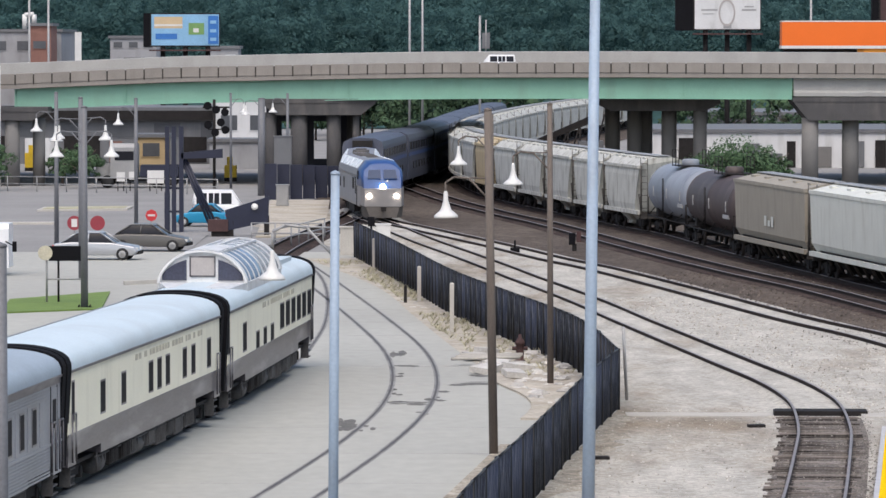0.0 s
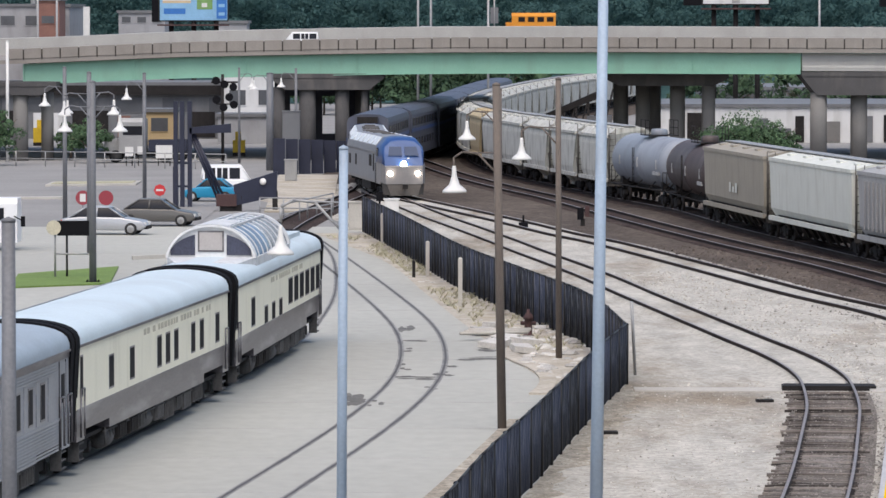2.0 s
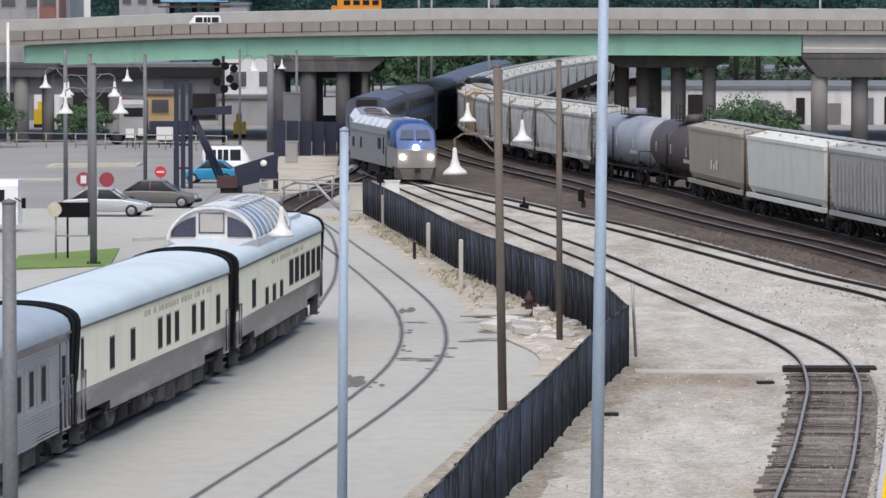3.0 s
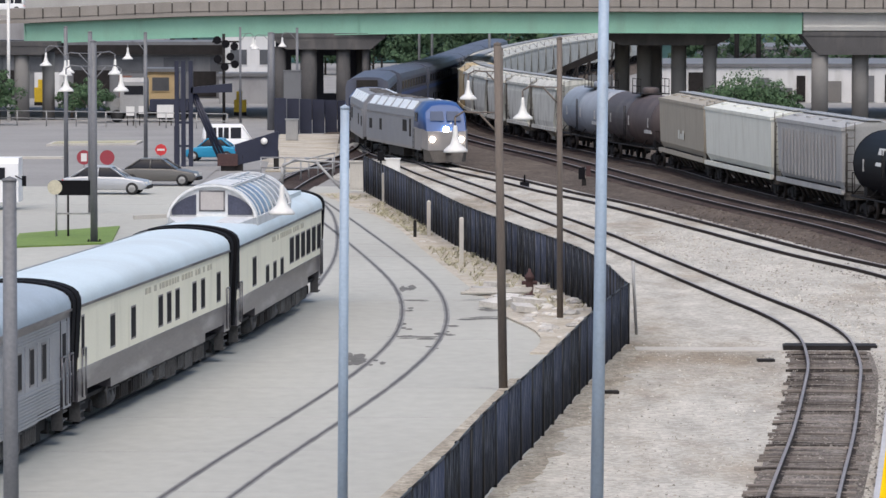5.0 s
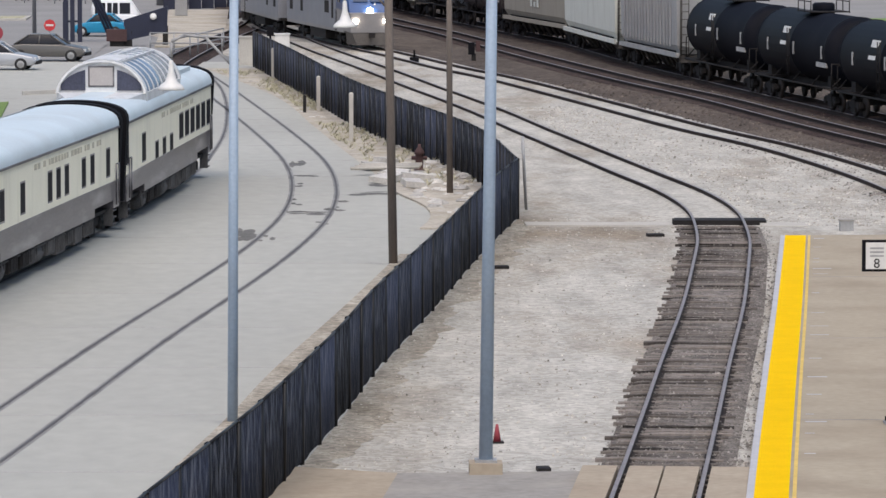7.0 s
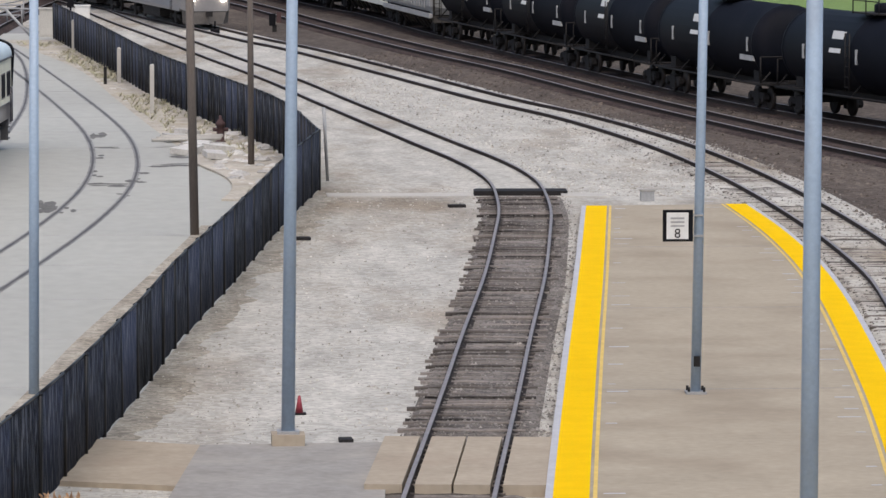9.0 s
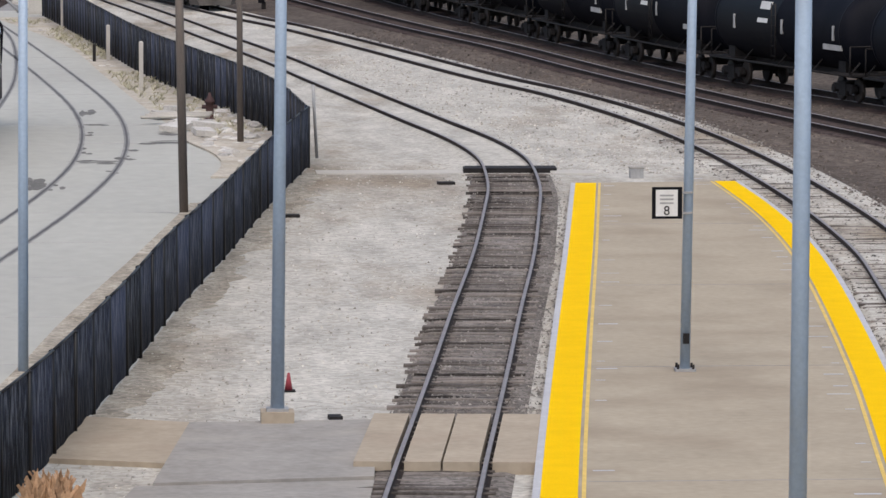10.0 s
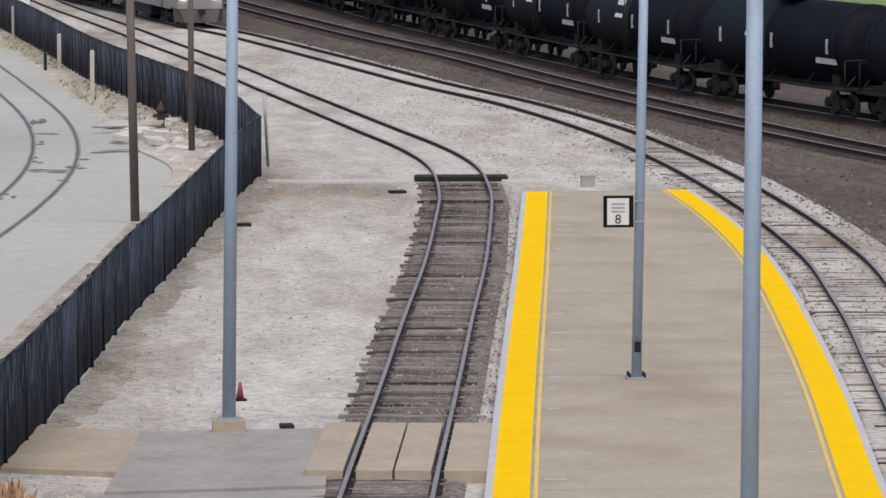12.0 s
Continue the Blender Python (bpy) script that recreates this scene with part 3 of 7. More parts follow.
while x < 28:
    w = min(9.0, 28.0 - x)
    g = span("girder", x, x + w - 0.02, [(0.55, -1.68), (0.55, -0.04), (0.6, -0.04), (0.6, -1.68)], M_GREEN, "mint green steel girder", 3)
    span("flange", x, x + w - 0.02, [(0.36, -1.72), (0.36, -1.66), (0.8, -1.66), (0.8, -1.72)], M_GREEN, "green bottom flange", 3, parent=g)
    f = Form().box(x - 0.05, x + 0.05, by_(x) + 0.42, by_(x) + 0.6, bz(x) - 1.66, bz(x) - 0.04)
    part("stiffener", f, M_GREEN, g)
    x += w
# shade under the deck is put into the colour of these girders
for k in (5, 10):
    span("inner_girder", -34.6, 28, [(k, -1.5), (k, -0.02), (k + 0.3, -0.02), (k + 0.3, -1.5)], M_DARK, "inner girder coloured dark for shade", 9)
span("concrete_girder", 28.1, 70, [(0.3, -1.45), (0.3, -1.15), (0.5, -1.0), (0.5, -0.04), (0.9, -0.04), (0.9, -1.45)], M_WALLCON, "pale concrete girder")
x = -36.0
while x < 66:
    k = span("parapet_panel", x, x + 1.38, [(0.0, 0.02), (0.0, 0.36), (-0.06, 0.4), (-0.06, 1.2), (0.2, 1.22), (0.2, 0.02)], M_PARAPET, step=2)
    x += 1.5
span("parapet_core", -36, 66, [(0.04, 0.0), (0.04, 1.12), (0.16, 1.12), (0.16, 0.0)], M_JOINT, "dark joint behind the parapet panels")
span("median_wall", -160, 240, [(15.6, 0.6), (15.6, 2.02), (15.9, 2.06), (16.2, 2.02), (16.2, 0.6)], M_WALLCON, "pale concrete median wall")
span("far_parapet", -160, 240, [(31.5, 1.1), (31.5, 2.0), (31.9, 2.0), (31.9, 1.1)], M_WALLCON, "far concrete parapet")


def bent(px, y, cols, cap, label):
    ob = thing("bridge_pier", label, "pier")
    x0, x1, z0, z1, depth = cap
    f = Form()
    f.hexa([(x0 + 1.2, y, z0), (x1 - 1.2, y, z0), (x1 - 1.2, y + depth, z0), (x0 + 1.2, y + depth, z0), (x0, y, z1), (x1, y, z1), (x1, y + depth, z1), (x0, y + depth, z1)])
    f.box(x0, x1, y - 0.05, y + depth + 0.05, z1, z1 + 0.35)
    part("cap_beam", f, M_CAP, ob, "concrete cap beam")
    # the first pier's columns take the shade-darkened concrete too
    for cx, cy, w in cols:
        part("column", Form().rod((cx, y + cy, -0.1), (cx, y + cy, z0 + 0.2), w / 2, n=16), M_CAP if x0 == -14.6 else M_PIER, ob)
    return ob


bent(0, 386, [(-13.9, 0.9, 1.0), (-11.6, 0.9, 1.35), (-8.8, 0.9, 1.15), (-7.0, 0.9, 0.6), (-7.4, 13, 1.2)], (-14.6, -5.4, 5.6, 6.55, 14), "grey concrete bridge pier with a dark cap")
bent(0, 388, [(14.0, 9, 1.25), (15.7, 6, 1.2), (18.4, 3, 1.25), (20.8, 0.8, 1.1), (16.8, 11, 1.2)], (12.4, 22.4, 5.9, 6.5, 12), "grey concrete bridge pier beside the white building")
bent(0, 384, [(29.4, 0.8, 1.35), (32.7, 1.6, 1.35), (36.3, 2.4, 1.35), (41, 2.4, 1.35)], (28.0, 46, 5.2, 6.7, 6), "stout concrete bridge pier with a deep cap")
bent(0, 384, [(-34.5, 0.8, 1.2), (-32.5, 2.4, 1.0), (-39, 1.2, 1.2)], (-46, -31.6, 5.2, 5.9, 9), "grey concrete bridge pier by the shrubs")


# ---- rolling stock ----
def truck(parent, x, name="truck", wheel_r=0.46, base=1.75, material=None):
    """A two-axle truck under a car at x along it: side frames, bolster and four wheels."""
    f = Form()
    for y in (-1.0, 1.0):
        f.hexa([(x - base * 0.5 - 0.2, y - 0.09, 0.42), (x + base * 0.5 + 0.2, y - 0.09, 0.42), (x + base * 0.5 + 0.2, y + 0.09, 0.42), (x - base * 0.5 - 0.2, y + 0.09, 0.42),
                (x - base * 0.5 - 0.1, y - 0.09, 0.66), (x + base * 0.5 + 0.1, y - 0.09, 0.66), (x + base * 0.5 + 0.1, y + 0.09, 0.66), (x - base * 0.5 - 0.1, y + 0.09, 0.66)])
        f.box(x - 0.35, x + 0.35, y - 0.12, y + 0.12, 0.22, 0.75)
        for w in (-0.5, 0.5):
            f.rod((x + w * base, y - 0.14, 0.46), (x + w * base, y + 0.14, 0.46), 0.16, n=8)
    f.box(x - 0.25, x + 0.25, -1.0, 1.0, 0.5, 0.78)
    ob = part(name, f, material or M_DARK, parent, "dark steel truck")
    for w in (-0.5, 0.5):
        for y in (-0.755, 0.755):
            g = Form().spin([(0.0, y - 0.07), (wheel_r - 0.05, y - 0.07), (wheel_r, y - 0.06), (wheel_r, y + 0.06), (wheel_r - 0.05, y + 0.07), (0.0, y + 0.07)], 16, "y", (x + w * base, 0, wheel_r))
            part("wheel", g, M_WHEEL, ob)
    return ob


def couplers(parent, half, z=0.85):
    for g in (-1, 1):
        f = Form().box(min(g * half, g * (half + 0.62)), max(g * half, g * (half + 0.62)), -0.11, 0.11, z - 0.12, z + 0.12)
        f.box(min(g * (half + 0.45), g * (half + 0.66)), max(g * (half + 0.45), g * (half + 0.66)), -0.17, 0.17, z - 0.16, z + 0.16)
        part("coupler", f, M_DARK, parent, "dark steel coupler")


def ladder(parent, x, y, z0, z1, w=0.42, along="y", material=None):
    f = Form()
    a = (0, w) if along == "y" else (w, 0)
    for k in (0, 1):
        f.rod((x + a[0] * k, y + a[1] * k, z0), (x + a[0] * k, y + a[1] * k, z1), 0.025, n=5)
    for i in range(int((z1 - z0) / 0.38)):
        z = z0 + 0.2 + 0.38 * i
        f.rod((x, y, z), (x + a[0], y + a[1], z), 0.02, n=5)
    part("ladder", f, material or M_DARK, parent)


def hopper(paint, label, length=15.0, ribs=0, height=4.55, group="freight cars", smooth_side=True, mark=None):
    """A covered hopper: trough body with sloped ends, roof walk and hatches, three bays, end posts, trucks."""
    ob = thing("covered_hopper", label, "freight car", group=group)
    h = length / 2 - 0.65
    body = Form()
    hw = 1.55
    shoulder = 3.3
    if not smooth_side:
        hw, shoulder = 1.6, 4.02
    rim = 3.9 if smooth_side else 4.14
    side = [(-hw + (0.08 if smooth_side else 0.3), 1.15), (-hw + (0 if smooth_side else 0.06), 1.6), (-hw, shoulder), (-hw + 0.1, rim), (-hw + 0.5, height - 0.3), (-0.5, height - 0.16), (0.5, height - 0.16), (hw - 0.5, height - 0.3), (hw - 0.1, rim), (hw, shoulder), (hw - (0 if smooth_side else 0.06), 1.6), (hw - (0.08 if smooth_side else 0.3), 1.15)]
    # the ends slope in towards the bottom
    ends = lambda z: h - 0.05 - (max(0.0, 3.5 - z) * 0.5 if smooth_side else max(0.0, 1.9 - z) * 0.5)
    body.loft([[(-ends(z), y, z) for y, z in side], [(ends(z), y, z) for y, z in side]])
    b = part("body", body, paint, ob)
    eave = Form()
    for g in (-1, 1):
        eave.box(-h, h, min(g * (hw - 0.12), g * (hw + 0.05)), max(g * (hw - 0.12), g * (hw + 0.05)), rim - 0.16, rim + 0.01)
        eave.box(-h, h, min(g * (hw - 0.18), g * (hw + 0.03)), max(g * (hw - 0.18), g * (hw + 0.03)), 1.0, 1.22)
    part("side_sill", eave, paint, ob)
    if ribs:
        for g in (-1, 1):
            for i in range(ribs):
                x = -h + 1.6 + (2 * h - 3.2) * i / (ribs - 1)
                part("rib", Form().box(x - 0.05, x + 0.05, min(g * hw, g * (hw + 0.07)), max(g * hw, g * (hw + 0.07)), 1.5, 3.7), paint, b)
    for x in ((-h * 0.32, h * 0.32) if h < 6 else (-h * 0.56, 0, h * 0.56)):
        bay = Form()
        w = h * 0.27
        bay.hexa([(x - 0.4, -0.5, 0.35), (x + 0.4, -0.5, 0.35), (x + 0.4, 0.5, 0.35), (x - 0.4, 0.5, 0.35), (x - w, -hw + 0.1, 1.3), (x + w, -hw + 0.1, 1.3), (x + w, hw - 0.1, 1.3), (x - w, hw - 0.1, 1.3)])
        bay.box(x - 0.5, x + 0.5, -0.62, 0.62, 0.28, 0.42)
        part("hopper_bay", bay, M_DARK if not smooth_side else paint, ob)
    if not smooth_side:
        for g in (-1, 1):
            strut = Form().rod((-0.5, g * (hw - 0.2), 1.1), (0.5, g * 0.75, 0.32), 0.07, n=5).mesh("slope_strut", M_ENDFRAME)
            for i in range(9):
                part("slope_strut", strut, None, ob, at=pose(-h + 2.6 + (2 * h - 5.2) * i / 8, 0, 0))
    walkway = Form().box(-h, h, -0.42, 0.42, height - 0.1, height - 0.06)
    for i in range(9):
        x = -h + 0.4 + (2 * h - 0.8) * i / 8
        walkway.box(x - 0.04, x + 0.04, -0.35, 0.35, height - 0.3, height - 0.08)
    part("roof_walk", walkway, M_GALV, ob, "galvanised roof walk")
    for i in range(5):
        x = -h * 0.8 + h * 1.6 * i / 4
        for g in (-1, 1):
            part("hatch", Form().box(x - 0.45, x + 0.45, min(g * 0.5, g * 1.0), max(g * 0.5, g * 1.0), height - 0.3, height - 0.18), paint, ob)
    for g in (-1, 1):
        f = Form()
        for y in (-1.35, 1.35):
            f.rod((g * (h - 0.06), y, 0.8), (g * (h - 0.06), y, 3.9), 0.045, n=6)
            f.rod((g * (h - 0.1), y, 1.1), (g * (h - 1.3), y, 3.0), 0.05, n=5)
        f.box(min(g * (h - 1.7), g * h), max(g * (h - 1.7), g * h), -1.5, 1.5, 0.98, 1.08)
        f.box(min(g * (h - 0.12), g * h), max(g * (h - 0.12), g * h), -1.45, 1.45, 0.75, 1.1)
        part("end_frame", f, M_ENDFRAME, ob, "grimy end frame")
        ladder(ob, g * (h + 0.02), -1.42 if g > 0 else 1.0, 0.8, height - 0.2, material=M_ENDFRAME)
        truck(ob, g * (h - 1.55))
    if mark:
        for g in (-1, 1):
            for i in range(3):
                part("lettering_bar", Form().box(-1.4 + 0.9 * i, -0.8 + 0.9 * i, min(g * (hw + 0.004), g * (hw + 0.008)), max(g * (hw + 0.004), g * (hw + 0.008)), 2.0, 2.5 - 0.2 * (i % 2)), mark, b, "faded pale lettering bar")
    couplers(ob, h)
    return ob


def tank(paint, label, length=15.6, r=1.52, group="freight cars", end_paint=None, placard=True, dome=True):
    """A tank car: domed cylinder on a frame, top fittings with railings, straps, ladders, trucks."""
    ob = thing("tank_car", label, "freight car", group=group)
    h = length / 2 - 0.75
    zc = 1.05 + r
    prof = [(0.0, -h)] + [(r * math.sin(a), -h + 0.75 * (1 - math.cos(a))) for a in (0.35, 0.7, 1.05, 1.35, 1.57)]
    prof += [(r, -0.1), (r + 0.012, -0.08), (r + 0.012, 0.08), (r, 0.1)]
    prof += [(r * math.sin(a), h - 0.75 * (1 - math.cos(a))) for a in (1.57, 1.35, 1.05, 0.7, 0.35)] + [(0.0, h)]
    t = part("tank", Form().spin(prof, 28, "x", (0, 0, zc)), paint, ob)
    for x in (-h + 0.8, h - 0.8):
        band = Form().spin([(r - 0.02, x - 0.05), (r + 0.02, x - 0.05), (r + 0.02, x + 0.05), (r - 0.02, x + 0.05)], 28, "x", (0, 0, zc))
        part("weld_band", band, end_paint or paint, t)
    f = Form().box(-h - 0.1, h + 0.1, -0.32, 0.32, 0.8, 1.15)
    for g in (-1, 1):
        f.box(min(g * (h - 2.2), g * (h + 0.15)), max(g * (h - 2.2), g * (h + 0.15)), -1.45, 1.45, 1.0, 1.08)
        f.box(min(g * (h - 1.9), g * (h - 1.2)), max(g * (h - 1.9), g * (h - 1.2)), -1.1, 1.1, 1.05, 1.5)
        f.rod((-h, g * 1.42, 1.02), (h, g * 1.42, 1.02), 0.045, n=6)
        for x in (-h, -h * 0.5, 0, h * 0.5, h):
            f.rod((x, g * 1.42, 1.02), (x, g * 1.0, 1.5), 0.035, n=5)
    part("frame", f, M_DARK, ob, "dark steel underframe")
    for g in (-1, 1):
        f = Form()
        for y in (-1.4, 1.4):
            f.rod((g * h, y, 1.05), (g * h, y, 2.1), 0.03, n=5)
        f.rod((g * h, -1.4, 2.1), (g * h, 1.4, 2.1), 0.03, n=5)
        part("end_rail", f, M_DARK, ob)
        truck(ob, g * (h - 1.5))
        ladder(ob, -0.25, g * (r + 0.1), 1.2, 3.4, along="x")
        for x in (-h * 0.82, -h * 0.1, h * 0.6):
            part("marking_bar", Form().box(x, x + 0.16, min(g * (r - 0.04), g * (r + 0.02)), max(g * (r - 0.04), g * (r + 0.02)), zc - 0.3, zc + 0.25), M_MARK, t, "pale marking bar")
        part("stencil_bar", Form().box(-h * 0.9, -h * 0.66, min(g * (r - 0.12), g * (r - 0.03)), max(g * (r - 0.12), g * (r - 0.03)), zc - 0.66, zc - 0.46), M_MARK, t, "pale stencil bar")
        if placard:
            f = Form()
            f.hexa([(0.9, g * r * 0.93, zc + 0.05), (2.0, g * r * 0.93, zc + 0.05), (2.0, g * (r + 0.02), zc + 0.05), (0.9, g * (r + 0.02), zc + 0.05), (0.9, g * r * 0.82, zc + 0.85), (2.0, g * r * 0.82, zc + 0.85), (2.0, g * (r * 0.86 + 0.02), zc + 0.85), (0.9, g * (r * 0.86 + 0.02), zc + 0.85)])
            part("placard", f, M_WHITE, ob, "white placard")
    f = Form().spin([(0.5, r - 0.1), (0.5, r + 0.35), (0.4, r + 0.42), (0.0, r + 0.44)], 14, "z", (0, 0, zc))
    part("manway", f, paint, ob)
    f = Form().box(-1.3, 1.3, -0.9, 0.9, zc + r + 0.02, zc + r + 0.07)
    for x in (-1.25, 0, 1.25):
        for y in (-0.87, 0.87):
            f.rod((x, y, zc + r), (x, y, zc + r + 0.95), 0.025, n=5)
    for y in (-0.87, 0.87):
        for z in (0.5, 0.95):
            f.rod((-1.25, y, zc + r + z), (1.25, y, zc + r + z), 0.022, n=5)
    part("top_platform", f, M_DARK, ob, "railed top platform")
    couplers(ob, h + 0.1)
    return ob


def hull(form, rows, x0, x1, smooth=False):
    """A straight shell with the given outline, its ends and bottom closed flat."""
    a, b = [(x0, y, z) for y, z in rows], [(x1, y, z) for y, z in rows]
    form.loft([a, b], closed=False, caps=False, smooth=smooth)
    form.face(a[::-1])
    form.face(b)
    form.face([a[0], a[-1], b[-1], b[0]])
    return form


def locomotive(label):
    """A monocoque passenger diesel: silver body, blue raked nose, lamps, grilles, pilot, trucks."""
    ob = thing("diesel_locomotive", label, "locomotive", group="passenger train")
    w = 1.5
    sect = lambda k=1.0, top=4.3, low=1.15: [(-w * k, low), (-w * k, 3.2), (-w * k * 0.96, 3.6), (-w * k * 0.62, top - 0.08), (-0.4 * k, top), (0.4 * k, top), (w * k * 0.62, top - 0.08), (w * k * 0.96, 3.6), (w * k, 3.2), (w * k, low)]
    body = Form().loft([[(-10.2, y, z) for y, z in sect()], [(6.9, y, z) for y, z in sect()]])
    b = part("body", body, M_LOCO, ob)
    def ring(x, k, top, low, lean):
        out = []
        for y, z in sect(k, top, low):
            out.append((x - lean * max(0.0, z - 2.6), y, z))
        return out
    cab = Form().loft([[(6.9, y, z) for y, z in sect(1.005, 4.32, 2.5)], ring(8.5, 0.99, 4.28, 2.45, 0.05), ring(9.6, 0.93, 4.2, 2.3, 0.55), ring(10.0, 0.84, 4.05, 2.2, 0.62)], smooth=True)
    c = part("cab", cab, M_LOCOBLUE, ob, "deep blue cab and upper nose")
    nose = Form().loft([[(6.9, y, z) for y, z in ((-w, 1.1), (-w, 2.48), (w, 2.48), (w, 1.1))], [(9.5, y * 0.97, z) for y, z in ((-w, 1.1), (-w, 2.42), (w, 2.42), (w, 1.1))], [(10.15, y * 0.82, z) for y, z in ((-w, 1.0), (-w, 2.25), (w, 2.25), (w, 1.0))]])
    part("lower_nose", nose, M_LOCOFRONT, ob, "silver lower nose")
    for g in (-1, 1):
        f = Form()
        f.hexa([(9.5, min(g * 0.1, g * 1.0), 3.0), (9.5, max(g * 0.1, g * 1.0), 3.0), (9.78, max(g * 0.1, g * 1.0), 3.0), (9.78, min(g * 0.1, g * 1.0), 3.0),
                (9.1, min(g * 0.12, g * 0.9), 3.62), (9.1, max(g * 0.12, g * 0.9), 3.62), (9.4, max(g * 0.12, g * 0.9), 3.62), (9.4, min(g * 0.12, g * 0.9), 3.62)])
        part("windscreen", f, M_WINDSCREEN, c)
        part("side_window", Form().box(7.3, 8.1, min(g * 1.49, g * 1.53), max(g * 1.49, g * 1.53), 2.9, 3.5), M_GLASS, c)
        part("ditch_light", Form().spin([(0.0, 10.12), (0.17, 10.12), (0.15, 10.24), (0.0, 10.26)], 14, "x", (0, g * 0.92, 1.75)), M_LAMP, ob, "glowing ditch light")
        for x, z0, z1, ww in ((-9, 1.9, 2.6, 0.9), (-5.2, 1.9, 2.7, 0.7), (3.1, 2.1, 2.9, 1.3), (5.4, 1.8, 3.0, 0.5)):
            part("side_grille", Form().box(x, x + ww, min(g * 1.49, g * 1.53), max(g * 1.49, g * 1.53), z0, z1), M_DARK, b)
        for i in range(6):
            part("roof_panel", Form().hexa([(-9.4 + 2.7 * i, g * 1.36, 3.66), (-7.5 + 2.7 * i, g * 1.36, 3.66), (-7.5 + 2.7 * i, g * 1.44, 3.66), (-9.4 + 2.7 * i, g * 1.44, 3.66),
                                            (-9.4 + 2.7 * i, g * 0.98, 4.2), (-7.5 + 2.7 * i, g * 0.98, 4.2), (-7.5 + 2.7 * i, g * 1.06, 4.24), (-9.4 + 2.7 * i, g * 1.06, 4.24)]), M_LOCOROOF, b, "pale roof side panel")
        part("blue_stripe", Form().box(-10.2, 6.9, min(g * 1.495, g * 1.512), max(g * 1.495, g * 1.512), 3.04, 3.12), M_COACHGREY, b, "thin dark stripe")
        part("skirt", Form().box(-10.1, 9.2, min(g * 1.4, g * 1.5), max(g * 1.4, g * 1.5), 0.98, 1.18), M_LOCOFRONT, ob)
        ladder(ob, 6.6, g * 1.5, 0.5, 2.4, along="x")
    part("headlight", Form().spin([(0.0, 9.9), (0.2, 9.9), (0.18, 10.12), (0.0, 10.14)], 14, "x", (0, 0, 2.42)), M_LAMP, ob, "bright glowing headlight")
    part("number_board", Form().hexa([(9.62, -0.4, 2.78), (9.62, 0.4, 2.78), (9.75, 0.4, 2.78), (9.75, -0.4, 2.78), (9.5, -0.4, 2.95), (9.5, 0.4, 2.95), (9.64, 0.4, 2.95), (9.64, -0.4, 2.95)]), M_WHITE, ob, "pale plain number board")
    pilot = Form().hexa([(9.5, -1.35, 0.25), (10.3, -0.9, 0.2), (10.3, 0.9, 0.2), (9.5, 1.35, 0.25), (9.5, -1.4, 1.05), (10.1, -1.15, 1.05), (10.1, 1.15, 1.05), (9.5, 1.4, 1.05)])
    part("pilot", pilot, M_ENDFRAME, ob, "grey steel pilot plough")
    for i in range(4):
        part("roof_fan", Form().spin([(0.62, 4.2), (0.62, 4.34), (0.5, 4.36), (0.0, 4.36)], 14, "z", (-8.6 + 2.1 * i, 0, 0)), M_ENDFRAME, ob, "dark roof fan")
    part("exhaust", Form().box(0.6, 2.0, -0.4, 0.4, 4.26, 4.36), M_ENDFRAME, ob)
    part("fuel_tank", Form().box(-2.6, 2.6, -1.35, 1.35, 0.35, 1.1), M_DARK, ob, "dark fuel tank")
    part("underframe", Form().box(-10.2, 9.4, -1.3, 1.3, 0.95, 1.16), M_DARK, ob)
    truck(ob, -6.6, wheel_r=0.5, base=2.75)
    truck(ob, 6.1, wheel_r=0.5, base=2.75)
    couplers(ob, 10.1)
    return ob


def bilevel(label):
    """A double-deck sleeping or lounge car: grey body, two rows of windows, vestibule, trucks."""
    ob = thing("bilevel_coach", label, "railway coach", group="passenger train")
    h, w, top = 12.6, 1.54, 4.92
    rows = [(-w, 0.75), (-w, 4.2), (-w * 0.93, 4.6), (-w * 0.6, top - 0.05), (0, top), (w * 0.6, top - 0.05), (w * 0.93, 4.6), (w, 4.2), (w, 0.75)]
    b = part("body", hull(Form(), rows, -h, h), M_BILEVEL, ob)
    for g in (-1, 1):
        for i in range(9):
            x = -h + 1.5 + 2.62 * i
            part("upper_window", Form().box(x, x + 1.7, min(g * (w - 0.02), g * (w + 0.02)), max(g * (w - 0.02), g * (w + 0.02)), 3.3, 3.95), M_GLASS, b)
            if 0 < i < 8:
                part("lower_window", Form().box(x + 0.3, x + 1.3, min(g * (w - 0.02), g * (w + 0.02)), max(g * (w - 0.02), g * (w + 0.02)), 1.6, 2.2), M_GLASS, b)
        part("stripe", Form().box(-h, h, min(g * (w - 0.02), g * (w + 0.012)), max(g * (w - 0.02), g * (w + 0.012)), 2.75, 3.05), M_LOCOBLUE, b, "dark blue waist stripe")
        part("diaphragm", Form().box(min(g * h, g * (h + 0.28)), max(g * h, g * (h + 0.28)), -0.75, 0.75, 2.6, 4.7), M_DARK, ob, "black end diaphragm")
        truck(ob, g * (h - 2.6), base=2.6)
    couplers(ob, h)
    return ob


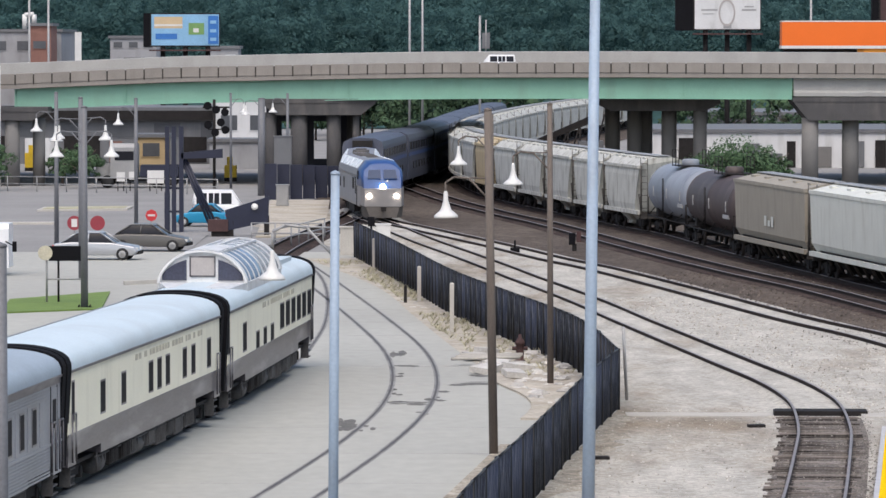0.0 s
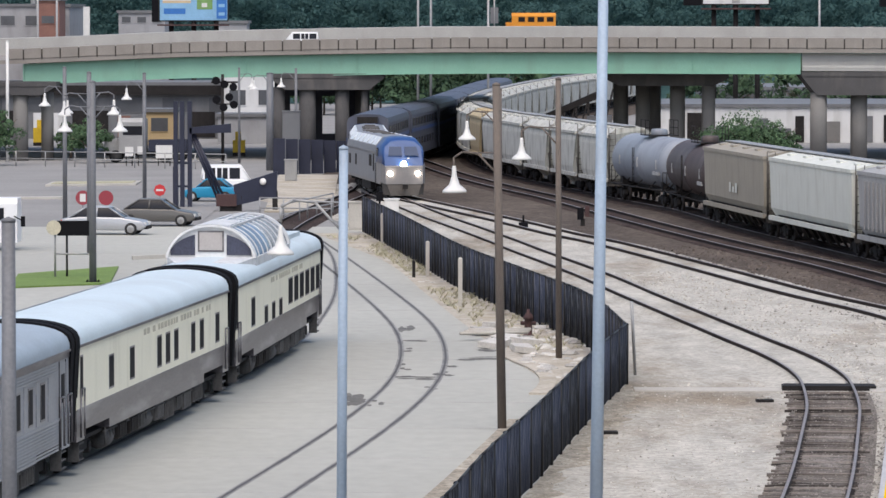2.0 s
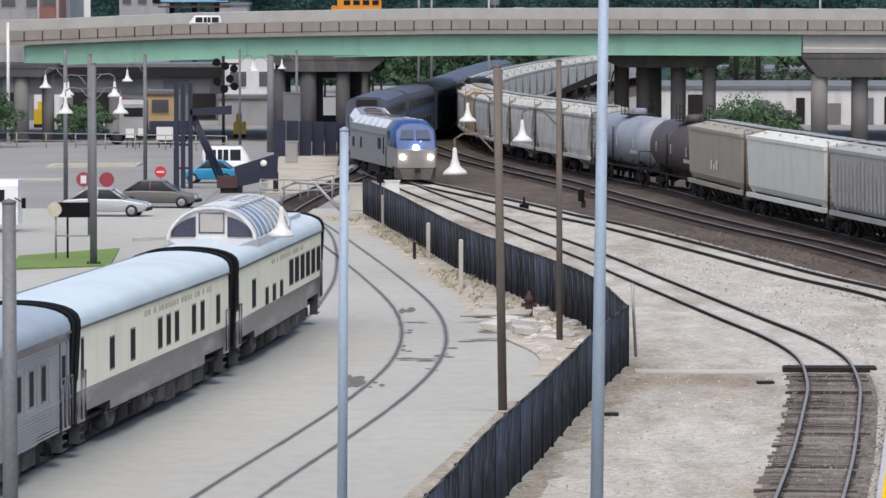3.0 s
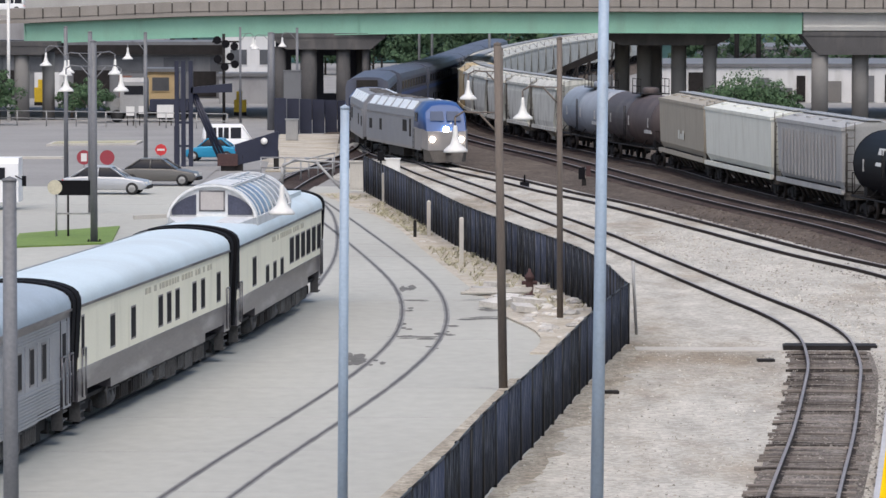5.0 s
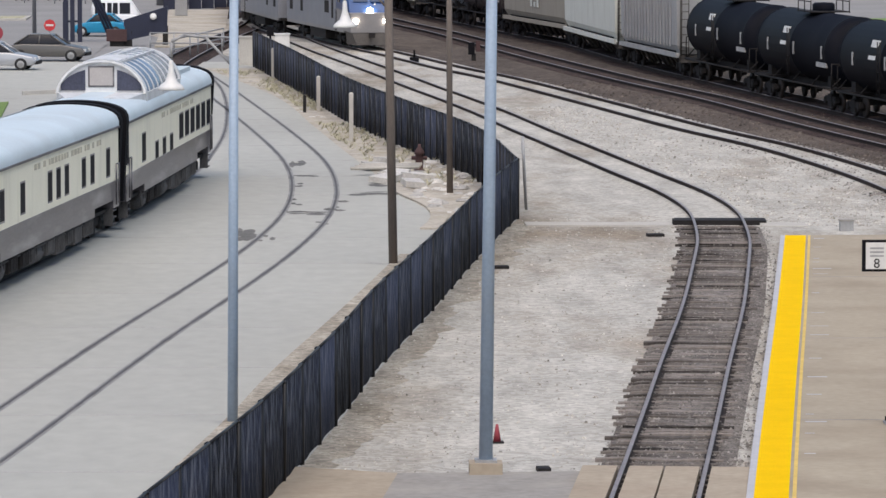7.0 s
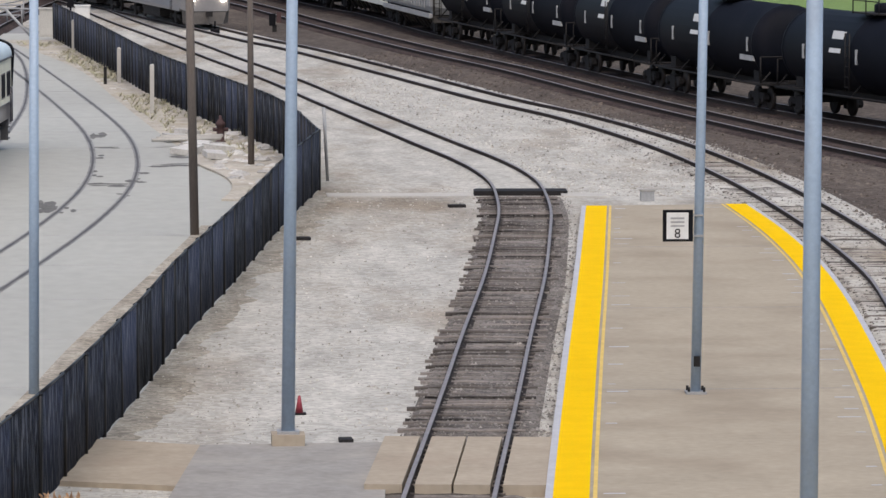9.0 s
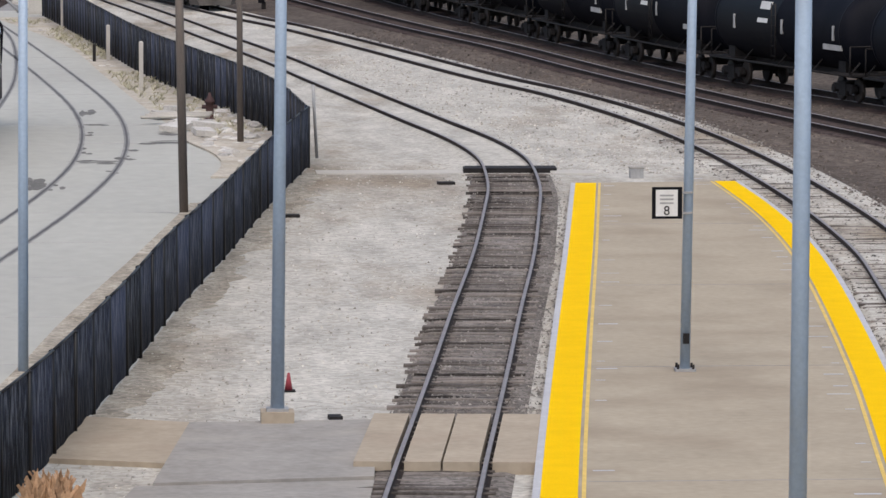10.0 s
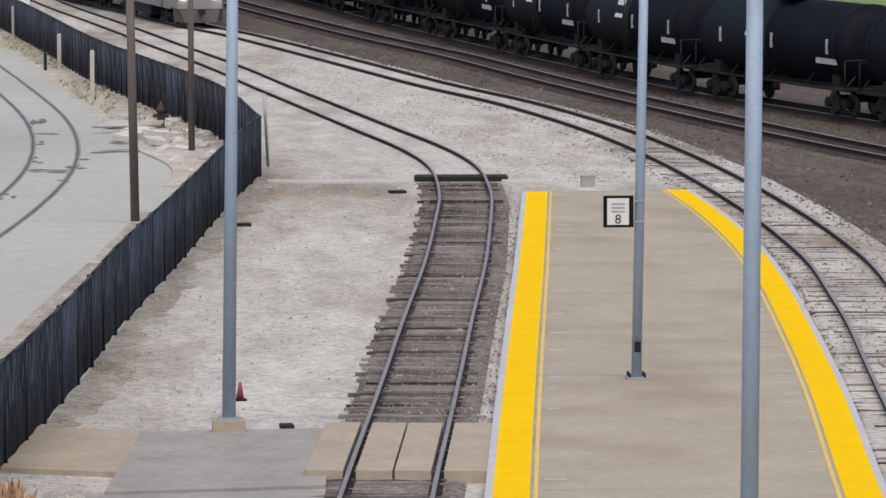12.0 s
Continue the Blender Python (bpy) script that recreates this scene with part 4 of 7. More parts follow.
def coach_shell(name, label, length, side_low, side_high, roof_mat, low_mat, high_mat, split, end_black=True):
    """A single-level streamlined coach: two-tone sides, arched roof, black diaphragms, underfloor gear, trucks."""
    ob = thing(name, label, "railway coach", group="parked private coaches")
    h, w = length / 2 - 0.3, 1.5
    part("lower_side", Form().box(-h, h, -w, w, 0.84, split), low_mat, ob)
    part("skirt", Form().box(-h + 4.6, h - 4.6, -w + 0.004, w - 0.004, 0.6, 0.838), low_mat, ob)
    for g in (-1, 1):
        part("end_skirt", Form().box(min(g * (h - 1.1), g * h), max(g * (h - 1.1), g * h), -w + 0.004, w - 0.004, 0.6, 0.838), low_mat, ob)
    up = part("upper_side", Form().box(-h, h, -w, w, split + 0.002, 2.98), high_mat, ob)
    arch = [(-w - 0.03, 2.982)] + [(-(w + 0.03) * math.cos(a), 2.98 + 0.64 * math.sin(a) ** 0.6) for a in np.linspace(0.1, math.pi - 0.1, 15)] + [(w + 0.03, 2.982)]
    r = part("roof", hull(Form(), arch, -h, h, True), roof_mat, ob, "pale blue-silver arched roof")
    for g in (-1, 1):
        ring = [(-w + 0.06, 0.65)] + [(y * 1.03, z + 0.05) for y, z in arch] + [(w - 0.06, 0.65)]
        part("diaphragm", Form().loft([[(g * (h - 0.12), y, z) for y, z in ring][::g], [(g * (h + (0.42 if g < 0 else 0.3)), y, z) for y, z in ring][::g]]), M_BLACK, ob, "black end diaphragm")
        part("gutter", Form().box(-h, h, min(g * w, g * (w + 0.06)), max(g * w, g * (w + 0.06)), 2.94, 3.0), M_COACHGREY, r)
        truck(ob, g * (h - 2.5), base=2.5)
    # the gear under the floor: ribbed battery boxes, air tanks, pipes and hangers
    rng = random.Random(3)
    x = -h + 5
    while x < h - 5.5:
        l, low = rng.uniform(0.7, 1.7), rng.uniform(-0.05, 0.15)
        kind = rng.choice(("box", "box", "tank", "louvre"))
        for g in (-1, 1):
            lo, hi = min(g * 0.75, g * 1.42), max(g * 0.75, g * 1.42)
            f = Form()
            if kind == "tank":
                f.spin([(0.0, x), (0.24, x + 0.03), (0.3, x + 0.12), (0.3, x + l - 0.12), (0.24, x + l - 0.03), (0.0, x + l)], 14, "x", (0, g * 1.1, 0.28))
                f.box(x + 0.2, x + 0.26, lo, hi, 0.3, 0.6).box(x + l - 0.26, x + l - 0.2, lo, hi, 0.3, 0.6)
            else:
                f.box(x, x + l, lo, hi, low, 0.58)
                for i in range(int(l / 0.22)):
                    xx = x + 0.08 + 0.22 * i
                    f.box(xx, xx + (0.05 if kind == "box" else 0.12), min(g * 1.42, g * 1.46), max(g * 1.42, g * 1.46), low + 0.05, 0.53)
            part("underfloor_tank" if kind == "tank" else "underfloor_box", f, M_DARK if rng.random() < 0.55 else M_UNDERGEAR, ob)
        x += l + rng.uniform(0.12, 0.5)
    for g in (-1, 1):
        f = Form().rod((-h + 4.4, g * 1.38, 0.5), (h - 4.4, g * 1.38, 0.5), 0.035, n=6)
        for i in range(9):
            xx = -h + 4.6 + (2 * h - 9.2) * i / 8
            f.rod((xx, g * 1.38, 0.6), (xx, g * 1.38, 0.12), 0.03, n=5)
        part("pipe_run", f, M_UNDERGEAR, ob, "grey pipe run under the floor")
        # steps and a skirt notch at each end
        for e in (-1, 1):
            f = Form()
            for k in range(3):
                xx = e * (h - 0.75)
                f.box(xx - 0.33, xx + 0.33, min(g * 1.2, g * 1.48), max(g * 1.2, g * 1.48), 0.1 + 0.2 * k, 0.14 + 0.2 * k)
            f.box(e * (h - 0.75) - 0.36, e * (h - 0.75) - 0.33, min(g * 1.2, g * 1.48), max(g * 1.2, g * 1.48), 0.08, 0.62)
            part("entry_step", f, M_UNDERGEAR, ob, "dull steel entry steps")
        part("waist_bead", Form().box(-h, h, min(g * w, g * (w + 0.02)), max(g * w, g * (w + 0.02)), split - 0.03, split + 0.03), low_mat, ob)
    z = float(np.interp(0.95, [p_[0] for p_ in arch], [p_[1] for p_ in arch]))
    part("roof_line", Form().box(-h + 0.1, h - 0.1, 0.915, 0.985, z - 0.05, z + 0.022), M_COACHGREY, r, "dark lengthwise roof seam")
    for i in range(8):
        x = -h + 2.2 + (2 * h - 4.4) * i / 7
        part("roof_seam", Form().loft([[(x + d, y * 1.003, z + 0.008) for y, z in arch] for d in (-0.012, 0.012)], closed=False, caps=False), roof_mat, r)
    part("underframe", Form().box(-h, h, -1.3, 1.3, 0.5, 0.595), M_DARK, ob)
    for o in ob.children:
        if not o.name.startswith("truck"):
            o.location.z = 0.28
    couplers(ob, h - 0.35)
    return ob, up, r, h, w


def window(parent, x, y, z, lw, lh, g, glass=None):
    """A framed window on a side wall: dark glass set in a thin rim."""
    rim = part("window", Form().box(x - lw / 2 - 0.05, x + lw / 2 + 0.05, min(g * (y - 0.01), g * (y + 0.003)), max(g * (y - 0.01), g * (y + 0.003)), z - lh / 2 - 0.05, z + lh / 2 + 0.05), M_COACHGREY, parent)
    part("pane", Form().box(x - lw / 2, x + lw / 2, min(g * y, g * (y + 0.006)), max(g * y, g * (y + 0.006)), z - lh / 2, z + lh / 2), glass or M_WINDARK, rim)


def handrail(parent, x, g, z0=0.7, z1=1.9):
    f = Form()
    for k in (0, 0.5):
        f.rod((x + k, g * 1.56, z0), (x + k, g * 1.56, z1), 0.025, n=5)
    f.rod((x, g * 1.56, z1), (x + 0.5, g * 1.56, z1), 0.025, n=5)
    part("handrail", f, M_COACHGREY, parent).location.z = 0.28


def text_bars(parent, x0, x1, z, hgt, g, material, count=14):
    rng, x = random.Random(5), x0
    while x < x1:
        l = rng.uniform(0.25, 0.45)
        part("lettering_bar", Form().box(x, x + l, min(g * 1.5, g * 1.508), max(g * 1.5, g * 1.508), z, z + hgt), material, parent, "faded lettering bar")
        x += l + (0.14 if rng.random() < 0.8 else 0.5)


def lounge_coach():
    ob, up, roof, h, w = coach_shell("sleeping_coach", "cream and slate-grey sleeping coach with silver-blue roof", 25.2, 0, 0, M_ROOF, M_COACHGREY, M_CREAM, 1.38)
    for g in (-1, 1):
        window(up, -11.6, w, 2.2, 0.34, 0.95, g)
        for x in (-7.4, -4.3, 0.0, 1.4, 2.8, 5.75, 7.3, 10.2):
            window(up, x, w, 2.02, 0.66, 0.78, g)
        handrail(ob, -h + 0.3, g)
        handrail(ob, h - 0.9, g)
        text_bars(up, -2.5, 9, 2.62, 0.16, g, M_PALETEXT)
    return ob


def dome_coach():
    ob, up, roof, h, w = coach_shell("dome_coach", "cream and slate-grey dome coach with glazed observation dome", 25.2, 0, 0, M_ROOF, M_COACHGREY, M_CREAM, 1.38)
    for g in (-1, 1):
        window(up, -11.9, w, 2.2, 0.4, 0.95, g)
        window(up, -7.8, w, 1.98, 0.95, 0.82, g)
        for x in (-4.3, -2.25, -0.2):
            window(up, x, w, 1.68, 0.85, 0.5, g)
        for i in range(6):
            window(up, 2.7 + 1.72 * i, w, 2.05, 1.2, 0.78, g)
        handrail(ob, -h + 0.3, g)
        handrail(ob, h - 0.9, g)
        text_bars(up, -3, 6, 2.62, 0.16, g, M_PALETEXT)
    # the dome: a full-width white base, arched end frames, glazing bars over curved glass
    d0, d1, z0, z1, half = -6.3, 3.2, 3.6, 4.62, 1.4
    base = Form().box(d0, d1, -half - 0.02, half + 0.02, 2.98, z0)
    base.hexa([(d0 - 3.4, -0.9, 3.45), (d0, -half, 3.0), (d0, half, 3.0), (d0 - 3.4, 0.9, 3.45), (d0 - 3.4, -0.7, 3.6), (d0, -half, z0), (d0, half, z0), (d0 - 3.4, 0.7, 3.6)])
    base.hexa([(d1, -half, 3.0), (d1 + 0.9, -half, 3.0), (d1 + 0.9, half, 3.0), (d1, half, 3.0), (d1, -half, z0), (d1 + 0.6, -0.8, z0), (d1 + 0.6, 0.8, z0), (d1, half, z0)])
    part("dome_base", base, M_DOMEWHITE, ob, "white fairing under the dome").location.z = 0.28
    rise = lambda y, k=1.0: z0 + (z1 - z0) * k * max(0.0, 1 - (abs(y) / half) ** 2.3) ** 0.62
    arch = lambda k: [(half * k * v, z0 - 0.02 + (rise(half * v, k) - z0)) for v in [math.sin(a) for a in np.linspace(-math.pi / 2, math.pi / 2, 19)]]
    dome = part("dome_glass", Form().loft([[(x, y, z) for y, z in arch(0.97)] for x in (d0 + 0.1, d1 - 0.1)], smooth=True), M_DOMEGLASS, ob, "blue-tinted curved dome glass")
    dome.location.z = 0.28
    for i in range(9):
        x, k, t = d0 + (d1 - d0) * i / 8, (1.02 if i in (0, 8) else 0.99), (0.2 if i in (0, 8) else 0.07)
        part("dome_rib", Form().loft([[(x - t, y, z) for y, z in arch(k)], [(x + t, y, z) for y, z in arch(k)]], closed=False, caps=False).loft([[(x - t, y, z) for y, z in arch(k)], [(x - t, y * 0.94, z0 + (z - z0) * 0.93) for y, z in arch(k)]], closed=False, caps=False), M_DOMEWHITE, dome, "white dome rib")
    for y in (-0.55, 0.0, 0.55):
        part("dome_bar", Form().box(d0, d1, y - 0.035, y + 0.035, rise(y) - 0.06, rise(y) + 0.015), M_DOMEWHITE, dome)
    part("dome_top", Form().loft([[(x, y, rise(y) + 0.012) for y in (-0.5, -0.25, 0, 0.25, 0.5)] for x in (d0, d0 + 3.6)], closed=False, caps=False), M_DOMEWHITE, dome, "white roof skin over the dome front")
    # each end is a white bulkhead with two quarter-round windows and a pale middle panel
    for x, g in ((d0, -1), (d1, 1)):
        face = arch(1.0)
        part("dome_bulkhead", Form().loft([[(x + g * k, y, z) for y, z in face] for k in (0.02, 0.09)][::g]), M_DOMEWHITE, dome, "white dome end wall")
        for y0, y1 in ((-1.27, -0.5), (-0.36, 0.36), (0.5, 1.27)):
            tops = [(y, max(z0 + 0.1, rise(y, 0.8) - 0.06)) for y in np.linspace(y0, y1, 11)]
            ring = [(y0, z0 + 0.06)] + tops + [(y1, z0 + 0.06)]
            if y0 == -0.36:
                ring = [(y0, z0 + 0.22), (y0, z0 + 0.78), (y1, z0 + 0.78), (y1, z0 + 0.22)]
                part("dome_panel_rim", Form().box(min(x + g * 0.09, x + g * 0.12), max(x + g * 0.09, x + g * 0.12), y0 - 0.05, y1 + 0.05, z0 + 0.17, z0 + 0.83), M_COACHGREY, dome)
            part("dome_end_window", Form().loft([[(x + g * k, y, z) for y, z in ring] for k in (0.1, 0.13)]), M_PALEPANEL if y0 == -0.36 else M_DOMEDARK, dome)
    part("roof_box", Form().box(5.0, 10.6, -0.95, 0.95, 3.5, 3.68), M_ROOF, roof)
    part("end_gate", Form().box(h + 0.3, h + 0.36, -0.8, 0.8, 0.75, 1.9), M_BLACK, ob)
    for g in (-1, 1):
        part("marker_lamp", Form().rod((h + 0.02, g * 1.3, 1.1), (h + 0.2, g * 1.3, 1.1), 0.1, n=8), M_WHITE, ob)
    return ob


def stainless_coach():
    ob, up, roof, h, w = coach_shell("stainless_coach", "stainless steel fluted coach with grey-blue roof", 25.2, 0, 0, M_ROOFGREY, M_STAINLESS, M_STAINLESS, 1.38)
    flute = Form().box(-h, h - 1.7, -0.012, 0.012, -0.024, 0.024).mesh("flute", M_STAINLESS)
    for g in (-1, 1):
        for i in range(10):
            part("flute", flute, None, up, at=pose(0, g * (w + 0.012), 0.66 + 0.078 * i))
        for i in range(4):
            part("flute", flute, None, up, at=pose(0, g * (w + 0.012), 2.56 + 0.07 * i))
        # paired narrow windows between flat pillars
        for i in range(13):
            x = -10.9 + 1.62 * i
            if x < h - 2.2:
                window(up, x, w + 0.012, 1.98, 0.5, 0.82, g)
                part("pillar", Form().box(x + 0.68, x + 0.94, min(g * w, g * (w + 0.03)), max(g * w, g * (w + 0.03)), 1.45, 2.5), M_STAINLESS, up)
        part("letter_board", Form().box(-h, h, min(g * w, g * (w + 0.02)), max(g * w, g * (w + 0.02)), 2.8, 2.95), M_COACHGREY, up, "grey letter board")
        door = part("vestibule_door", Form().box(h - 1.45, h - 0.65, min(g * w, g * (w + 0.015)), max(g * w, g * (w + 0.015)), 0.72, 2.72), M_STAINLESS, up, "steel vestibule door")
        part("door_window", Form().box(h - 1.28, h - 0.82, min(g * (w + 0.015), g * (w + 0.025)), max(g * (w + 0.015), g * (w + 0.025)), 1.75, 2.45), M_WINDARK, door)
        for x in (h - 1.5, h - 0.6):
            part("door_seam", Form().box(x - 0.03, x + 0.03, min(g * w, g * (w + 0.012)), max(g * w, g * (w + 0.012)), 0.66, 2.78), M_DARK, up, "dark door seam")
        handrail(ob, h - 1.62, g)
        handrail(ob, h - 0.55, g)
    # ladders and vents on the roof end
    for x, y in ((h - 1.0, 0.95), (h - 2.2, 0.9), (h - 3.4, 0.4)):
        part("roof_hatch", Form().box(x - 0.25, x + 0.25, y - 0.16, y + 0.16, 3.3, 3.5), M_COACHGREY, roof)
    return ob


# ---- more of the ground ----
M_VERGE = mat("dry_tan_verge", (0.42, 0.385, 0.33), 0.95, spec=0.08, vary=0.35, scale=0.6, fine=5, bump=0.4, dirt_sheen=(0.30, 0.26, 0.18), dirt_sheen_amount=0.6)
M_EARTH = stony("tan_trodden_earth", (0.37, 0.338, 0.285), (0.255, 0.225, 0.18), patch=0.5, lo=0.42, hi=0.66, grain=10, contrast=0.3, stretch=0.5)
M_GRASS = mat("green_lawn", (0.13, 0.20, 0.045), 0.9, vary=0.25, scale=0.8, fine=8, bump=0.5)
M_PATCH = mat("grey_patched_asphalt", (0.28, 0.265, 0.245), 0.9, spec=0.08, vary=0.2, scale=0.8, fine=6, bump=0.15, dirt_sheen=(0.36, 0.33, 0.29), dirt_sheen_amount=0.6)
M_TANSLAB = mat("tan_worn_slab", (0.35, 0.297, 0.23), 0.85, spec=0.08, vary=0.16, scale=0.9, fine=6, bump=0.1, dirt_sheen=(0.28, 0.22, 0.17), dirt_sheen_amount=0.5)
M_STAIN = mat("dark_oil_stain", (0.15, 0.147, 0.14), 0.8, spec=0.08, vary=0.45, scale=1.5)
M_KERB = mat("pale_kerb_concrete", (0.44, 0.42, 0.385), 0.85, spec=0.08, vary=0.15, scale=1.0)
M_ROCK = mat("pale_rubble", (0.46, 0.445, 0.42), 0.9, vary=0.25, scale=2, rand=0.9)
M_DRY = mat("dry_straw_weeds", (0.37, 0.35, 0.24), 0.9, vary=0.45, scale=1.5)
M_ORANGEGRASS = mat("orange_dry_grass", (0.42, 0.26, 0.15), 0.9, vary=0.4, scale=2.0)
M_LEAF = mat("mid_green_leaves", (0.05, 0.098, 0.042), 0.8, vary=0.55, scale=0.6, fine=4)
# bluish distance haze is mixed into the colour of the woods
M_HAZEWOODS = mat("haze_tinted_woods", (0.066, 0.128, 0.126), 0.95, vary=0.4, scale=0.12, fine=0.5, spec=0.04)
# thin leaves let light through, in the same haze-tinted teal
leaf_nodes, leaf_links = M_HAZEWOODS.node_tree.nodes, M_HAZEWOODS.node_tree.links
leaf_glow, leaf_mix = leaf_nodes.new("ShaderNodeBsdfTranslucent"), leaf_nodes.new("ShaderNodeMixShader")
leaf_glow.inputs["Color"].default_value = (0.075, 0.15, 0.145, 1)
leaf_mix.inputs[0].default_value = 0.45
leaf_links.new(leaf_nodes["Principled BSDF"].outputs[0], leaf_mix.inputs[1])
leaf_links.new(leaf_glow.outputs[0], leaf_mix.inputs[2])
leaf_links.new(leaf_mix.outputs[0], leaf_nodes["Material Output"].inputs["Surface"])
# darker copy of the leaf green, with shade put into the colour
M_LEAFSHADE = mat("shaded_green_leaves", (0.032, 0.066, 0.03), 0.85, vary=0.5, scale=0.5, fine=3)
M_BARK = mat("grey_brown_bark", (0.1, 0.08, 0.065), 0.9)
M_NAVY = mat("navy_steel_paint", (0.014, 0.017, 0.038), 0.5, 0.0, vary=0.25, scale=1.5)
M_RUST = mat("dark_red_oxide", (0.06, 0.03, 0.03), 0.8, vary=0.25, scale=2)
M_RED = mat("red_sign_enamel", (0.50, 0.03, 0.035), 0.5, vary=0.08)
M_DULLRED = mat("faded_dark_red_enamel", (0.27, 0.035, 0.05), 0.6, vary=0.1)
M_PINK = mat("pink_blossom", (0.5, 0.15, 0.2), 0.8)
M_BRICK = mat("dull_red_brick", (0.20, 0.10, 0.08), 0.85, vary=0.2, scale=1)
M_GREYWALL = mat("grey_metal_siding", (0.15, 0.155, 0.165), 0.6, 0.1, vary=0.15, scale=0.4, dirt_sheen=(0.1, 0.1, 0.11), dirt_sheen_amount=0.5, streak=0.6)
M_WHITEWALL = mat("white_painted_wall", (0.60, 0.605, 0.61), 0.7, vary=0.1, scale=0.4, dirt_sheen=(0.36, 0.36, 0.35), dirt_sheen_amount=0.6, streak=0.6)
M_TANWALL = mat("tan_stucco", (0.45, 0.34, 0.19), 0.8, vary=0.12, scale=0.5)
M_ORANGE = mat("orange_trailer_paint", (0.78, 0.15, 0.012), 0.45, vary=0.06, scale=0.5)
M_BUS = mat("school_bus_yellow", (0.60, 0.24, 0.02), 0.45, vary=0.06)
M_CARSILVER = mat("silver_car_paint", (0.42, 0.43, 0.45), 0.3, 0.5, vary=0.05)
M_CARGREY = mat("taupe_grey_car_paint", (0.12, 0.115, 0.11), 0.3, 0.4, vary=0.05)
M_CARTEAL = mat("bright_blue_car_paint", (0.02, 0.24, 0.42), 0.3, 0.2, vary=0.05)
M_CARWHITE = mat("white_car_paint", (0.72, 0.73, 0.75), 0.3, vary=0.04)
M_TYRE = mat("black_tyre_rubber", (0.015, 0.015, 0.016), 0.8)
M_AD_SKY = mat("pale_blue_print", (0.22, 0.42, 0.62), 0.6, vary=0.2, scale=0.5)
M_AD_BLUE = mat("strong_blue_print", (0.03, 0.15, 0.45), 0.6, vary=0.2, scale=1)
M_AD_GREEN = mat("green_print", (0.16, 0.30, 0.10), 0.6, vary=0.2, scale=1)
M_AD_TAN = mat("tan_print", (0.55, 0.42, 0.26), 0.6, vary=0.1, scale=1)
M_SAFETY = mat("safety_yellow_paint", (0.65, 0.45, 0.03), 0.6)
VERGE = Way([(-8.5, 262), (-3.3, 226), (-1.2, 200), (0.1, 183), (1.6, 165), (2.5, 155), (3.3, 146), (3.0, 138), (1.2, 119)][::-1])
zone("ground_verge", x_of(VERGE), fence_x, 120, 254, -0.012, M_VERGE, "dry tan verge strewn with rubble", 2)
zone("ground_grass", lambda y: x_of(TRACK_FREIGHT)(y) + 7, lambda y: x_of(TRACK_FREIGHT)(y) + 60, 120, 330, -0.022, M_GRASS, "green grass beyond the freight line")


ragged = lambda y: fence_x(y) + 0.75 + 0.7 * noise.noise(Vector((0.3, y * 0.35, 2))) + 0.35 * noise.noise(Vector((5.3, y * 1.3, 2)))
zone("ground_fence_earth", lambda y: fence_x(y) + 0.02, ragged, 88.5, 147, -0.017, M_EARTH, "trodden tan earth along the foot of the fence", 0.4)


def slab(name, corners, z0, z1, material, label, category):
    """A flat slab over an outline of four corners."""
    f = Form().hexa([(x, y, z0) for x, y in corners] + [(x, y, z1) for x, y in corners])
    return tagged(part(name, f, material), label, category, kind="structure")


slab("pavement_slab_tan", [(-1.55, 82.4), (0.55, 81.6), (1.05, 87.0), (-0.9, 88.0)], -0.05, 0.07, M_TANSLAB, "worn tan concrete slab by the fence", "pavement")
slab("pavement_patch", [(0.3, 79.0), (4.0, 79.6), (4.45, 87.0), (1.0, 86.8)], -0.05, 0.1, M_PATCH, "grey patched asphalt crossing", "pavement")
slab("pavement_patch_near", [(-1.2, 70), (3.2, 70), (4.0, 79.5), (0.0, 79.0)], -0.05, 0.05, M_PATCH, "grey cracked asphalt path", "pavement")
# the crossing panels between and beside the station rails
panel_thing = thing("crossing_panels", "tan concrete crossing panels around the rails", "track crossing", kind="structure")
for a, b in ((-1.5, -0.86), (-0.64, -0.02), (0.02, 0.64), (0.86, 1.95)):
    f, s0, s1 = Form(), TRACK_A.of_y(80.6), TRACK_A.of_y(87.0)
    TRACK_A.sweep(f, [(a, -0.04), (b, -0.04), (b, 0.19), (a, 0.19)], s0, s1)
    part("panel", f, M_TANSLAB, panel_thing)
# a dark drain or sleeper across the station track, and its concrete strip
slab("trim_strip", [(5.6, 146.1), (14.2, 145.6), (14.2, 147.0), (5.6, 147.5)], -0.05, 0.02, M_KERB, "pale concrete strip across the gravel", "strip")
dark_tie = thing("crossing_timber", "black tarred timber lying across the track", "timber", pose(11.6, 146.4, 0.02, 0, 0, -2))
part("timber", Form().box(-1.5, 1.15, -0.5, 0.35, 0, 0.15), M_DARK, dark_tie)
part("timber", Form().box(-1.4, 1.4, 0.45, 1.6, -0.02, 0.07), M_DARK, dark_tie)
rng = random.Random(11)
stains = Form()
